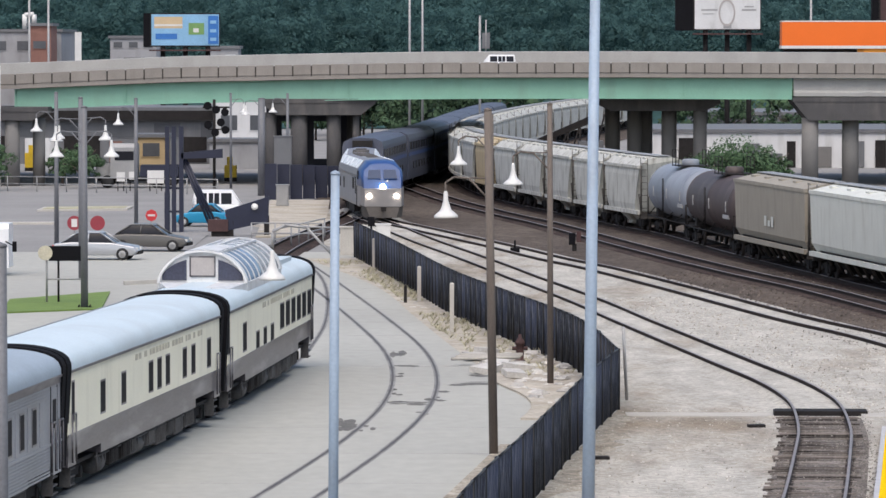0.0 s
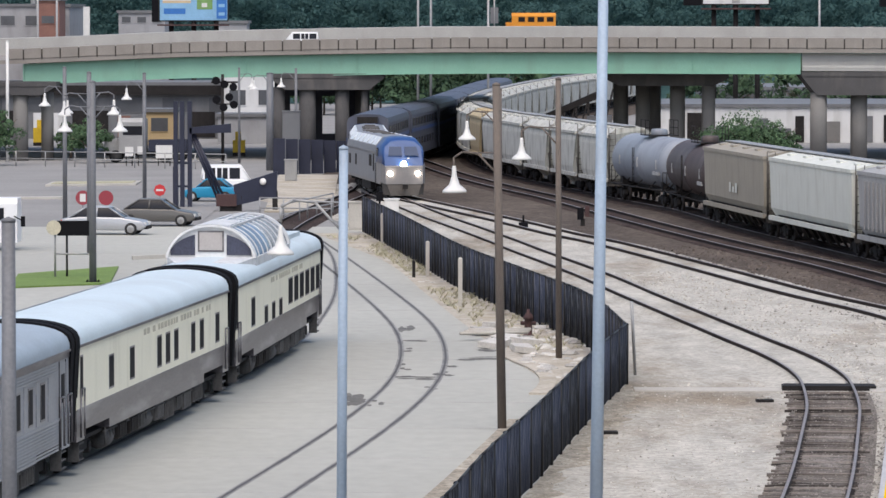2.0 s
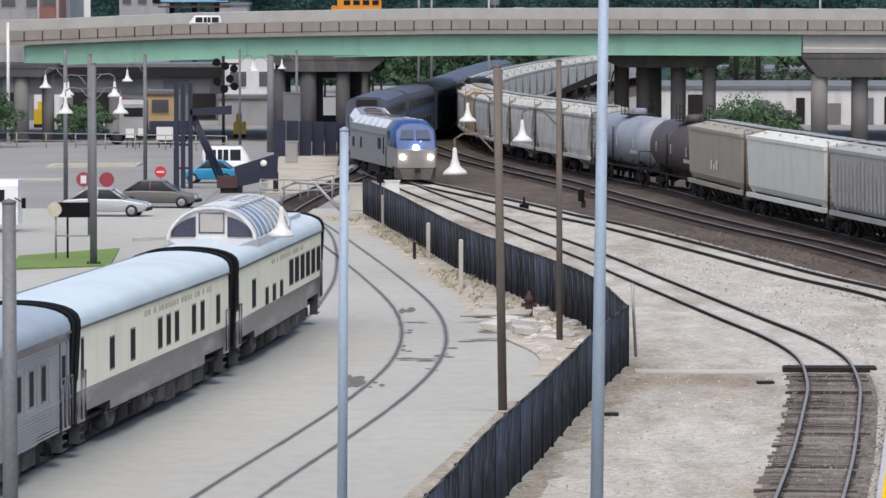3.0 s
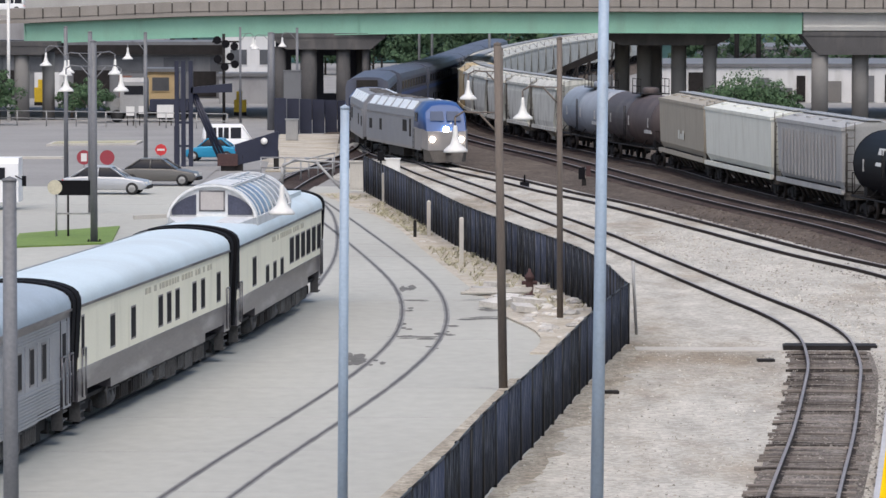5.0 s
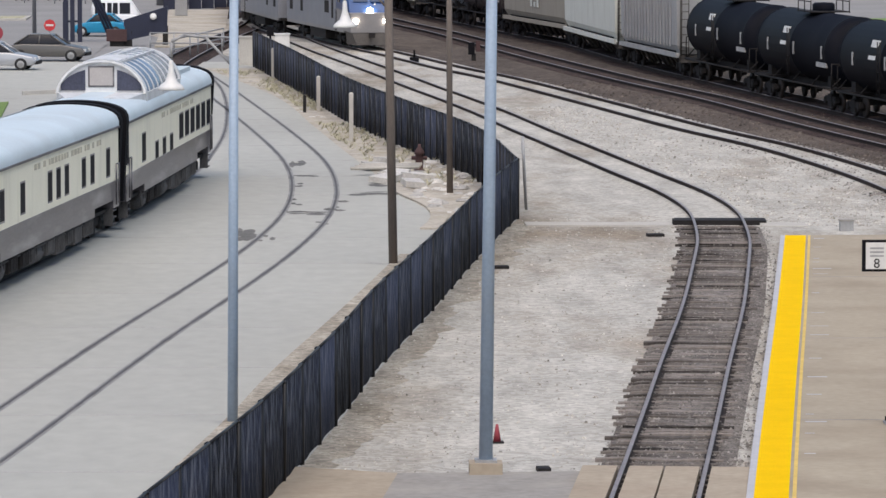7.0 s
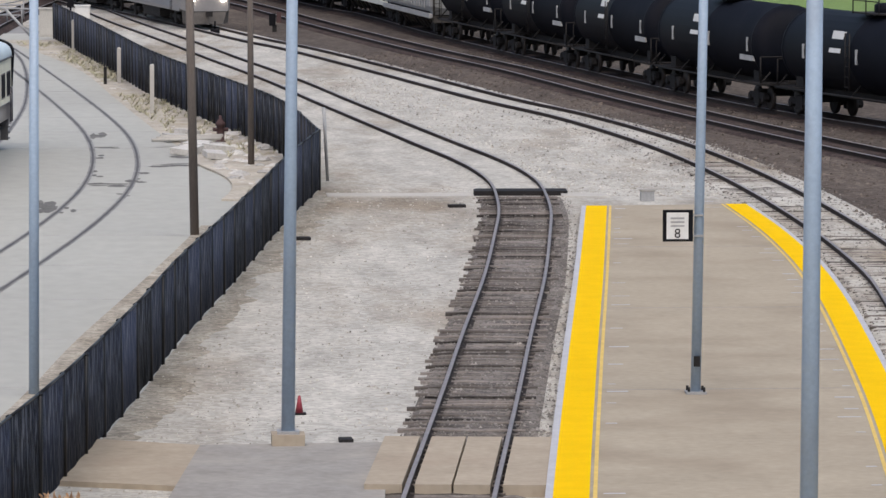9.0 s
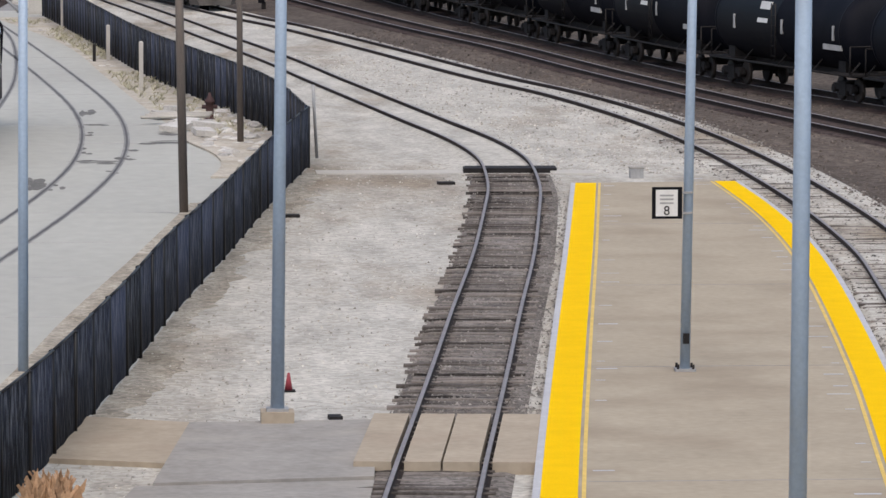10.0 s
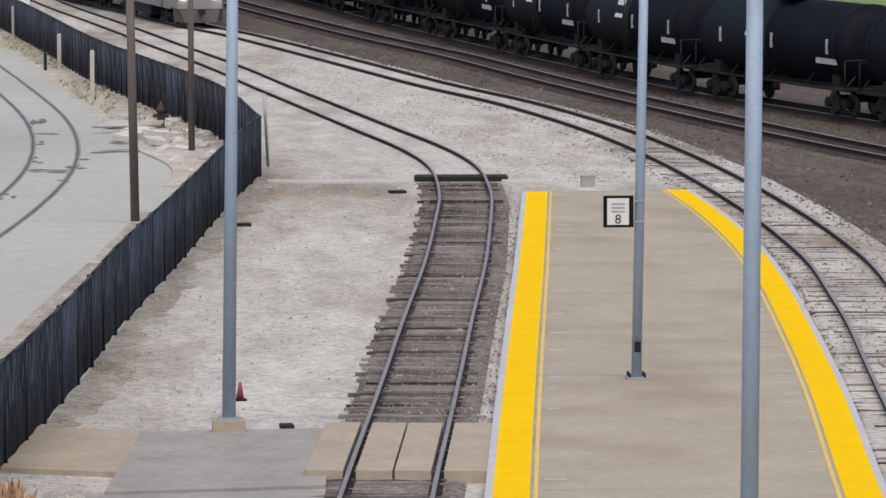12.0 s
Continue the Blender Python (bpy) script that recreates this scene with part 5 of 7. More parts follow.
# each: centre, half width across, half length along, number of splashes
for k_, (x, y, w, l, n_) in enumerate(((-1.6, 175, 0.28, 3.0, 9), (-1.15, 169, 0.65, 0.6, 6), (-1.45, 164, 0.2, 1.1, 4), (-1.6, 156, 0.18, 1.2, 4), (-1.2, 151.6, 0.75, 0.7, 8), (-0.35, 153.6, 0.35, 1.4, 6), (0.0, 156.5, 0.45, 0.8, 5),
                                       (0.85, 160.3, 0.95, 0.9, 8), (-3.0, 143.6, 0.42, 2.6, 9), (-2.2, 141.5, 0.2, 0.9, 4), (1.2, 164.2, 0.4, 0.9, 5), (1.55, 170.3, 0.3, 1.0, 5), (-0.6, 147.5, 0.25, 0.5, 3))):
    for q in range(n_):
        k, cx, cy = 14, x + rng.gauss(0, 0.5) * w, y + rng.gauss(0, 0.5) * l
        ww, ll = w * rng.uniform(0.25, 0.7), l * rng.uniform(0.2, 0.5)
        stains.face([(cx + ww * math.cos(a) * rng.uniform(0.6, 1.15), cy + ll * math.sin(a) * rng.uniform(0.6, 1.15), -0.0165 + 0.00025 * q + 0.0001 * k_) for a in (2 * math.pi * i / k for i in range(k))])
tagged(part("oil_stains", stains, M_STAIN), "dark oil stains on the concrete apron", "stain", kind="stuff")
# slab joints of the apron
joints = Form()
for y in range(70, 260, 9):
    joints.box(-40, fence_x(y) - 0.3, y - 0.06, y + 0.06, -0.03, -0.017)
for x in (-22, -16, -10):
    joints.box(x - 0.012, x + 0.012, 60, 258, -0.03, -0.0175)
tagged(part("apron_joints", joints, mat("slab_joint", (0.37, 0.36, 0.34), 0.9)), "shallow joints between the concrete apron slabs", "joint", kind="stuff")
kerb = Form()
FENCE_NEAR.sweep(kerb, [(-2.3, -0.04), (-1.5, -0.04), (-1.5, 0.06), (-2.25, 0.05)], 6, FENCE_NEAR.length - 14)
set_piece("kerb", kerb, M_EARTH, "low tan concrete ledge along the fence")
kerb = Form()
Way([(2.35, 144), (2.9, 149), (2.75, 155), (1.7, 161), (1.9, 163.5)]).sweep(kerb, [(-0.12, -0.04), (0.42, -0.04), (0.42, 0.03), (-0.06, 0.05), (-0.12, 0.04)])
set_piece("kerb_round", kerb, M_VERGE, "rounded tan kerb at the apron corner")


# ---- plants ----
def crown(form, c, rx, ry, rz, count, size, rng, lobes=5):
    """Leaf clumps scattered over the skin of several lobes."""
    centres = [(c[0] + rng.uniform(-0.5, 0.5) * rx, c[1] + rng.uniform(-0.5, 0.5) * ry, c[2] + rng.uniform(-0.45, 0.5) * rz, rng.uniform(0.45, 0.7)) for _ in range(lobes)]
    for _ in range(count):
        x, y, z, k = rng.choice(centres)
        u, a = rng.uniform(-0.7, 1), rng.uniform(0, 2 * math.pi)
        w = math.sqrt(1 - u * u) * rng.uniform(0.75, 1.08)
        p = Vector((x + rx * k * w * math.cos(a), y + ry * k * w * math.sin(a), z + rz * k * u * rng.uniform(0.8, 1.08)))
        n = Vector((math.cos(a) * w + rng.uniform(-0.5, 0.5), math.sin(a) * w + rng.uniform(-0.5, 0.5), u + rng.uniform(-0.3, 0.7))).normalized()
        t = n.orthogonal().normalized()
        b = n.cross(t)
        s = size * rng.uniform(0.6, 1.3)
        form.face([p + s * (t * rng.uniform(0.7, 1.2)), p + s * (b * rng.uniform(0.6, 1.1) + n * 0.15), p - s * (t * rng.uniform(0.7, 1.2)), p - s * (b * rng.uniform(0.6, 1.1) - n * 0.15)])


def canopy(form, x, y, z, w, h, rng, lobes, leaves, size, bough=(0.9, 2.1)):
    """A tree crown seen from afar: rounded boughs of many leaf sprays, open between them."""
    for _ in range(lobes):
        a, d, v = rng.uniform(0, 6.283), rng.random() ** 0.5 * w * 0.5, rng.random()
        cx, cy, cz = x + d * math.cos(a), y + d * math.sin(a), z + h * (0.2 + 0.75 * v * (1 - 0.5 * (d / (w * 0.5)) ** 2))
        br = rng.uniform(*bough)
        for _ in range(leaves):
            u, b_ = rng.uniform(-0.55, 1), rng.uniform(2.2, 7.2)
            q = math.sqrt(1 - u * u)
            k = rng.uniform(0.7, 1.12)
            nx, ny, nz = q * math.cos(b_) + rng.uniform(-0.35, 0.35), q * math.sin(b_) + rng.uniform(-0.35, 0.35), u + rng.uniform(-0.2, 0.6)
            p = Vector((cx + br * k * q * math.cos(b_), cy + br * k * q * math.sin(b_), cz + br * 0.8 * k * u))
            nrm = Vector((nx, ny, nz)).normalized()
            t = nrm.orthogonal().normalized()
            o = nrm.cross(t)
            s_ = size * rng.uniform(0.5, 1.3)
            c1, c2 = math.cos(b_ * 3), math.sin(b_ * 3)
            t, o = t * c1 + o * c2, o * c1 - t * c2
            form.face([p + s_ * t, p + s_ * 0.55 * o, p - s_ * t, p - s_ * 0.55 * o])


def tree(x, y, height, width, label, seed, leaves=1400, size=0.22, name="tree", material=None, low=0.3):
    ob = thing(name, label, name.split("_")[-1], pose(x, y, -0.05))
    r = random.Random(seed)
    trunk = Form().rod((0, 0, 0), (0.1, 0, height * 0.55), 0.14, 0.08, 8)
    for _ in range(6):
        a, z = r.uniform(0, 6.28), height * r.uniform(low, 0.5)
        trunk.rod((0, 0, z), (width * 0.36 * math.cos(a), width * 0.36 * math.sin(a), z + height * 0.3), 0.06, 0.02, 6)
    part("trunk", trunk, M_BARK, ob)
    f = Form()
    canopy(f, 0, 0, height * low * 0.5, width * 0.85, height * (1 - low * 0.5) * 0.92, r, max(20, leaves // 55), 60, size * 0.9, (width * 0.06, width * 0.15))
    part("crown", f, material or M_LEAF, ob)
    return ob


tree(22.6, 374, 4.4, 7.4, "broad green shrub tree beside the bridge pier", 1, 6000, 0.15, low=0.05)
tree(25.6, 377, 3.6, 4.4, "low green shrub by the white building", 2, 3000, 0.15, low=0.05)
tree(-35.2, 372, 4.9, 4.4, "green shrub at the lot's edge", 3, 3000, 0.15, low=0.1)
tree(-28.4, 378, 4.2, 3.6, "green young tree in the car park", 4, 2600, 0.14, low=0.15)
tree(-30.6, 386, 3.8, 3.2, "dark green young tree by the truck", 5, 2000, 0.14, low=0.15)
tree(-36.8, 340, 2.0, 3.6, "clipped green shrub above pink flowers", 6, 900, 0.16, "garden_shrub", low=0.0)
for x, y, h, w, s in ((5, 640, 10, 13, 7), (16, 660, 9, 12, 8), (-9, 610, 9, 9, 9), (-17, 600, 8.5, 8, 10), (33, 560, 8.5, 12, 12), (43, 575, 9, 11, 13), (-3, 670, 11, 12, 14), (26, 680, 10, 13, 15)):
    tree(x, y, h, w, "green roadside tree behind the bridge", s, 1300, 0.5, low=0.1)
for x, y, h, w, s in ((24.5, 484, 5.8, 7, 31), (29.5, 488, 6.6, 8, 32), (35, 482, 6.2, 7, 33), (41, 487, 6.4, 8, 34), (47, 485, 6, 7, 35)):
    tree(x, y, h, w, "dark green tree behind the white warehouse", s, 1500, 0.3, low=0.35, material=M_LEAFSHADE)
for x, y, h, w, s in ((-15, 566, 8, 9, 41), (-9.5, 575, 8.5, 9, 42), (-4, 562, 8, 9, 43), (1.5, 578, 9, 9, 44), (7, 596, 9, 9, 45), (-12, 590, 10, 9, 46)):
    tree(x, y, h, w, "dense dark green tree beyond the bridge", s, 3600, 0.34, low=0.08, material=M_LEAFSHADE)
f = Form()
crown(f, (-36.6, 336, 0.15), 2.2, 1.0, 0.35, 300, 0.12, random.Random(3), 6)
tagged(part("pink_flowers", f, M_PINK), "bed of pink flowers under the shrub", "flowers", kind="stuff")

# the wooded hill behind everything
hz = lambda x, y: max(0.0, (y - 640) * 0.085 + 6 * noise.noise(Vector((x * 0.006, y * 0.004, 3))))
hill = Form()
rows = [[(x, y, hz(x, y) - 0.3) for x in range(-400, 401, 40)] for y in range(640, 1500, 40)]
hill.loft(rows, closed=False, caps=False)
set_piece("ground_hill", hill, M_HAZEWOODS, "wooded hillside beyond the city")


woods, r = Form(), random.Random(21)
y = 700
while y < 800:
    x = -0.112 * y
    while x < 0.112 * y:
        h, w = r.uniform(8, 15), r.uniform(6, 10)
        xx, yy = x + r.uniform(-3, 3), y + r.uniform(-6, 6)
        canopy(woods, xx, yy, hz(xx, yy) + 0.5, w, h, r, 24, 90, 0.3)
        x += r.uniform(5, 8)
    y += 16
tagged(part("far_woods", woods, M_HAZEWOODS), "dense green woods on the hillside, tinted teal for haze", "woods", kind="stuff")

# verge plants, rubble and stakes
weeds, r = Form(), random.Random(8)
for _ in range(650):
    y = r.uniform(164, 250)
    x = r.uniform(x_of(VERGE)(y) + 0.2, fence_x(y) - 0.1)
    if noise.noise(Vector((x * 0.5, y * 0.08, 0))) < -0.12:
        continue
    hgt = r.uniform(0.04, 0.2)
    for _ in range(7):
        a = r.uniform(0, 6.28)
        dx, dy = math.cos(a), math.sin(a)
        weeds.face([(x - 0.012 * dy, y + 0.012 * dx, -0.02), (x + 0.012 * dy, y - 0.012 * dx, -0.02), (x + dx * 0.16 + 0.006 * dy, y + dy * 0.3 - 0.006 * dx, hgt), (x + dx * 0.16 - 0.006 * dy, y + dy * 0.3 + 0.006 * dx, hgt * 0.9)])
tagged(part("dry_weeds", weeds, M_DRY), "dry straw-coloured weeds on the verge", "weeds", kind="stuff")
tuft = Form()
for _ in range(160):
    a, l = r.uniform(0, 6.28), r.uniform(0.1, 0.4)
    x, y = -1.35 + r.uniform(-0.3, 0.3), 77.2 + r.uniform(-1.2, 1.2)
    dx, dy = math.cos(a) * l, math.sin(a) * l
    tuft.face([(x - 0.02, y, -0.03), (x + 0.02, y, -0.03), (x + dx + 0.02, y + dy, r.uniform(0.2, 0.5)), (x + dx - 0.02, y + dy, r.uniform(0.2, 0.5))])
tagged(part("dry_grass_tuft", tuft, M_ORANGEGRASS), "tuft of dry orange grass by the fence", "grass", kind="stuff")


def rock_mesh(seed):
    r = random.Random(seed)
    f = Form()
    rings = []
    for z, k in ((0.0, 0.9), (0.18, 1.0), (0.36, 0.6)):
        rings.append([(k * 0.5 * math.cos(a) * r.uniform(0.75, 1.2), k * 0.5 * math.sin(a) * r.uniform(0.75, 1.2), z * r.uniform(0.8, 1.2)) for a in (2 * math.pi * i / 7 for i in range(7))])
    return f.loft(rings).mesh("rock", M_ROCK)


rocks = [rock_mesh(i) for i in range(6)]
for i in range(120):
    y = 150 + 26 * r.random() ** 0.8 if i < 85 else r.uniform(176, 245)
    a, b = x_of(VERGE)(y) + 0.1, fence_x(y) - 0.15
    x = a + (b - a) * r.random()
    s = r.uniform(0.15, 0.5) if i < 85 else r.uniform(0.1, 0.25)
    ob = new("rock", rocks[i % 6])
    ob.matrix_basis = pose(x, y, -0.06, 0, 0, r.uniform(0, 360)) @ Matrix.Diagonal((s * 1.3, s * 1.5, s, 1))
    tagged(ob, "pale broken concrete rubble on the verge", "rock", "rubble on the verge")
for x, y, l, wdt, turn in ((1.2, 172, 0.9, 0.4, 20), (1.9, 168, 0.8, 0.5, -15), (2.4, 163, 0.7, 0.5, 10), (1.6, 175, 0.8, 0.3, 50), (2.6, 166.5, 0.9, 0.4, 35), (1.5, 165.5, 0.7, 0.6, -30)):
    ob = thing("concrete_slab", "broken pale concrete slab lying on the verge", "rubble", pose(x, y, 0.05, 4, 6, turn), "rubble on the verge")
    part("slab", Form().hexa([(-l / 2, -wdt, 0), (l / 2, -wdt * 0.9, 0), (l / 2 * 0.9, wdt, 0), (-l / 2, wdt, 0), (-l / 2, -wdt, 0.2), (l / 2, -wdt * 0.9, 0.2), (l / 2 * 0.9, wdt, 0.22), (-l / 2, wdt, 0.18)]), M_ROCK, ob)


def stake(x, y, h, w, material, label, name="marker_post"):
    ob = thing(name, label, "post", pose(x, y, -0.05))
    part("post", Form().loft([[(-w, -w, 0), (w, -w, 0), (w, w, 0), (-w, w, 0)], [(-w, -w, h), (w, -w, h), (w, w, h), (-w, w, h)], [(-w * 0.5, -w * 0.5, h + 0.05), (w * 0.5, -w * 0.5, h + 0.05), (w * 0.5, w * 0.5, h + 0.05), (-w * 0.5, w * 0.5, h + 0.05)]]), material, ob)
    return ob


for x, y, h in ((-1.05, 211.5, 1.55), (0.35, 188.8, 1.95), (-3.5, 243, 1.5)):
    stake(x, y, h, 0.085, M_KERB, "pale concrete marker post on the verge")
stake(-1.65, 210.6, 0.75, 0.07, M_DARK, "short dark iron bollard", "bollard")
ob = thing("fire_hydrant", "dark rusty hydrant standing in the rubble", "hydrant", pose(2.75, 171.4, -0.03))
part("barrel", Form().spin([(0.2, 0), (0.2, 0.08), (0.14, 0.1), (0.14, 0.62), (0.18, 0.64), (0.17, 0.74), (0.06, 0.9), (0.05, 1.0), (0.0, 1.0)], 12), M_RUST, ob)
part("nozzle", Form().rod((-0.28, 0, 0.5), (0.28, 0, 0.5), 0.07, n=8), M_RUST, ob)
ob = thing("stacked_pipes", "pale scrap pipes lying among the rubble", "pipes", pose(1.5, 169.6, 0.25, 0, 0, 12))
for i in range(3):
    part("pipe", Form().rod((-1.3 + 0.2 * i, -0.3 + 0.2 * i, 0.05 * i), (1.2 + 0.1 * i, -0.2 + 0.22 * i, 0.04 * i), 0.06, n=8), M_KERB, ob)


# ---- poles and lamps ----
def bell_lamp(parent, side, z, reach=1.2, material=None, size=1.0):
    """A bell shade on a curved arm."""
    f = Form()
    pts = [(0, 0, z + 0.35), (side * reach * 0.45, 0, z + 0.95), (side * reach * 0.8, 0, z + 1.0), (side * reach, 0, z + 0.85), (side * reach, 0, z + 0.55)]
    for p, q in zip(pts, pts[1:]):
        f.rod(p, q, 0.03, n=6)
    f.rod((0, 0, z + 0.95), (side * reach * 0.7, 0, z + 0.98), 0.02, n=5)
    arm = part("lamp_arm", f, material or M_GALV, parent, "curved grey lamp arm")
    g = Form().spin([(0.04, z + 0.62), (0.06, z + 0.55), (0.07, z + 0.36), (0.11, z + 0.22), (0.15, z + 0.1), (0.27, z + 0.0), (0.33, z - 0.06), (0.33, z - 0.12), (0.30, z - 0.12), (0.14, z + 0.05), (0.0, z + 0.08)], 18, "z", (side * reach, 0, 0))
    g.v = [(side * reach + (x - side * reach) * size, y * size, z + (h - z) * size) for x, y, h in g.v]
    part("bell_shade", g, M_WHITE, arm, "white enamel bell shade")


def pole(x, y, r, top, material, label, lamps=(), lean=(0, 0), name="lamp_post", base=None, r1=None):
    ob = thing(name, label, "lamp post" if lamps or name == "lamp_post" else "pole", pose(x, y, 0, lean[1], lean[0], 0))
    part("shaft", Form().rod((0, 0, -0.05), (0, 0, top), r, r1 or r * 0.85, 14), material, ob)
    part("cap", Form().spin([(r * 0.9, top), (r * 0.9, top + 0.05), (0, top + 0.1)], 12), material, ob)
    if base:
        part("base_plate", Form().box(-r * 2, r * 2, -r * 2, r * 2, 0, 0.05), M_GALV, ob)
        for sx in (-1, 1):
            for sy in (-1, 1):
                part("bolt", Form().rod((sx * r * 1.5, sy * r * 1.5, 0.04), (sx * r * 1.5, sy * r * 1.5, 0.14), 0.025, n=6), M_DARK, ob)
        part("footing", Form().box(-base, base, -base, base, -0.1, 0.0 if base < 0.2 else 0.0), M_KERB, ob)
    for side, z, reach in lamps:
        bell_lamp(ob, side, z, reach, material if material is not M_POLE else M_GALV, 0.8 if y < 100 else 1.0)
    return ob


pole(-2.2, 95.3, 0.105, 8.75, M_POLE, "blue-grey steel lamp post with a bell lamp", [(-1, 6.75, 1.24)], (0.4, 0))
b = pole(2.6, 86.8, 0.125, 12.1, M_POLE, "tall blue-grey steel lamp post on a concrete footing", lean=(-0.75, 0), r1=0.09)
b.matrix_basis = pose(2.6, 86.8, 0.3, 0, 0.7, 0)
part("footing", Form().box(-0.3, 0.3, -0.3, 0.3, -0.36, 0.0), M_TANSLAB, b, "tan concrete footing")
part("base_plate", Form().box(-0.2, 0.2, -0.2, 0.2, 0.0, 0.05), M_GALV, b)
c = pole(10.8, 93.25, 0.1, 11.5, M_POLE, "blue-grey steel lamp post on the platform", lean=(0.9, 0), base=0.15)
c.matrix_basis = pose(10.8, 93.25, 0.2, 0, 0.9, 0)
part("junction_box", Form().box(-0.06, 0.06, -0.16, -0.09, 0.55, 0.75), M_DARK, c)
d = pole(8.95, 64, 0.125, 13, M_POLE, "thick blue-grey steel lamp post on the platform", base=0.18)
d.matrix_basis = pose(8.95, 64, 0.2, 0, 0.3, 0)
pole(1.4, 132.2, 0.125, 9.5, M_WOOD, "weathered brown wooden pole with a bell lamp", [(-1, 6.7, 1.2)], (-1.0, 0), "lamp_post", r1=0.11)
pole(3.6, 160.5, 0.11, 9.3, M_WOOD, "slim weathered wooden pole with a bell lamp", [(-1, 6.75, 1.23)], (-0.2, 0), "lamp_post", r1=0.09)
pole(1.85, 184.5, 0.1, 8.6, M_WOOD, "slim wooden pole with a bell lamp", [(-1, 6.8, 1.25)], (0, 0), "lamp_post", r1=0.09)
pole(-7.85, 85, 0.145, 7.75, M_POSTGREY, "dark grey steel post on the apron", name="steel_post")
pole(-15.4, 206, 0.16, 8.6, M_POSTGREY, "grey steel post with two bell lamps", [(-1, 6.6, 1.18), (1, 6.6, 1.18)], base=0.3)
pole(-17.5, 232, 0.13, 8.7, M_POSTGREY, "grey steel post with two bell lamps", [(-1, 6.75, 1.2), (1, 6.8, 1.2)])
pole(-21.4, 265.8, 0.13, 8.6, M_POSTGREY, "grey steel post with a bell lamp", [(-1, 6.6, 1.1), (1, 6.2, 0.15)])
pole(-19.1, 298.8, 0.13, 7.9, M_POSTGREY, "grey steel post with a bell lamp", [(-1, 6.4, 1.1)])
pole(-13.6, 360, 0.3, 7.2, M_POSTGREY, "stout grey steel pole with a bell lamp", [(-1, 6.1, 1.2)])
pole(-12.1, 374, 0.12, 7.4, M_POSTGREY, "grey steel pole with a bell lamp", [(-1, 6.1, 1.15)])
pole(-16.7, 378, 0.11, 7.4, M_POSTGREY, "slim grey steel pole with a bell lamp", [(1, 6.0, 1.0)])
pole(-35.3, 382, 0.14, 9.5, M_WHITE, "slim white flag pole", name="flag_pole")
for x, y, top in ((-41.3, 480, 17), (-39.8, 485, 17), (-3.4, 490, 19), (-2.1, 492, 19), (37.5, 490, 17), (3.6, 470, 14), (48.6, 492, 17)):
    pole(x, y, 0.13, top, M_GALV, "tall grey highway light pole", name="light_pole")
ob = thing("highway_sign", "dark back of a small sign on a pole", "sign", pose(3.75, 420, 9.5))
part("pole", Form().rod((0, 0, 0), (0, 0, 3.9), 0.06, n=8), M_GALV, ob)
part("panel", Form().box(-0.35, 0.35, -0.05, 0.0, 1.4, 2.8), M_GREYWALL, ob)

# ---- platform sign ----
sign = thing("platform_sign", "black-framed white platform sign hung on the lamp post", "sign", pose(10.44, 93.15, 3.52))
part("frame", Form().box(-0.31, 0.28, -0.03, 0.03, -0.31, 0.31), M_BLACK, sign, "black frame")
part("panel", Form().box(-0.24, 0.19, -0.036, -0.03, -0.26, 0.26), M_WHITE, sign, "white panel")
for i in range(3):
    part("text_bar", Form().box(-0.16, 0.11, -0.04, -0.037, 0.13 - 0.075 * i, 0.165 - 0.075 * i), M_GALV, sign)
txt = bpy.data.curves.new("number", "FONT")
txt.body, txt.size, txt.extrude, txt.align_x = "8", 0.26, 0.002, "CENTER"
txt.materials.append(M_DARK)
tob = new("number", txt)
tob.parent = sign
tob.matrix_basis = pose(-0.025, -0.041, -0.235, 90, 0, 0)
part("bracket", Form().box(0.25, 0.48, -0.02, 0.02, 0.18, 0.22).box(0.25, 0.48, -0.02, 0.02, -0.22, -0.18), M_GALV, sign)
marks = Form()
r = random.Random(31)
for i in range(46):
    # scuffed short dashes beside both yellow lines
    y = 62 + 1.75 * i + r.uniform(-0.5, 0.5)
    (ax, ay), (bx, by2) = left_line((y - 51) / 89), right_line((y - 51) / 89)
    for x, yy, g, keep in ((ax + 0.98, ay, 1, 0.45), (bx - 0.98, by2, -1, 0.75)):
        if r.random() < keep:
            l, w = g * r.uniform(0.15, 0.5), r.uniform(0.03, 0.07)
            marks.box(min(x, x + l), max(x, x + l), yy - w, yy + w, PZ + 0.002, PZ + 0.005)
tagged(part("platform_marks", marks, M_EDGE, platform), kind="stuff")
for i in range(5):
    y = 62 + 16 * i
    (ax, ay), (bx, by2) = left_line((y - 51) / 89), right_line((y - 51) / 89)
    part("slab_joint", Form().box(ax + 0.9, bx - 0.9, y - 0.03, y + 0.03, PZ - 0.02, PZ + 0.003), M_PATCH, platform)
ob = thing("utility_box", "small grey metal box at the platform end", "utility box", pose(15.2, 144.2, -0.02))
part("box", Form().box(-0.2, 0.2, -0.2, 0.2, 0, 0.3), M_GALV, ob)
part("lid", Form().box(-0.22, 0.22, -0.22, 0.22, 0.3, 0.34), M_PATCH, ob)
ob = thing("traffic_cone", "dull red traffic cone behind the lamp post", "cone", pose(2.98, 92.2, -0.02))
part("cone", Form().spin([(0.08, 0.03), (0.025, 0.36), (0.0, 0.37)], 14), M_DULLRED, ob)
part("base", Form().box(-0.13, 0.13, -0.13, 0.13, 0, 0.03), M_DARK, ob)
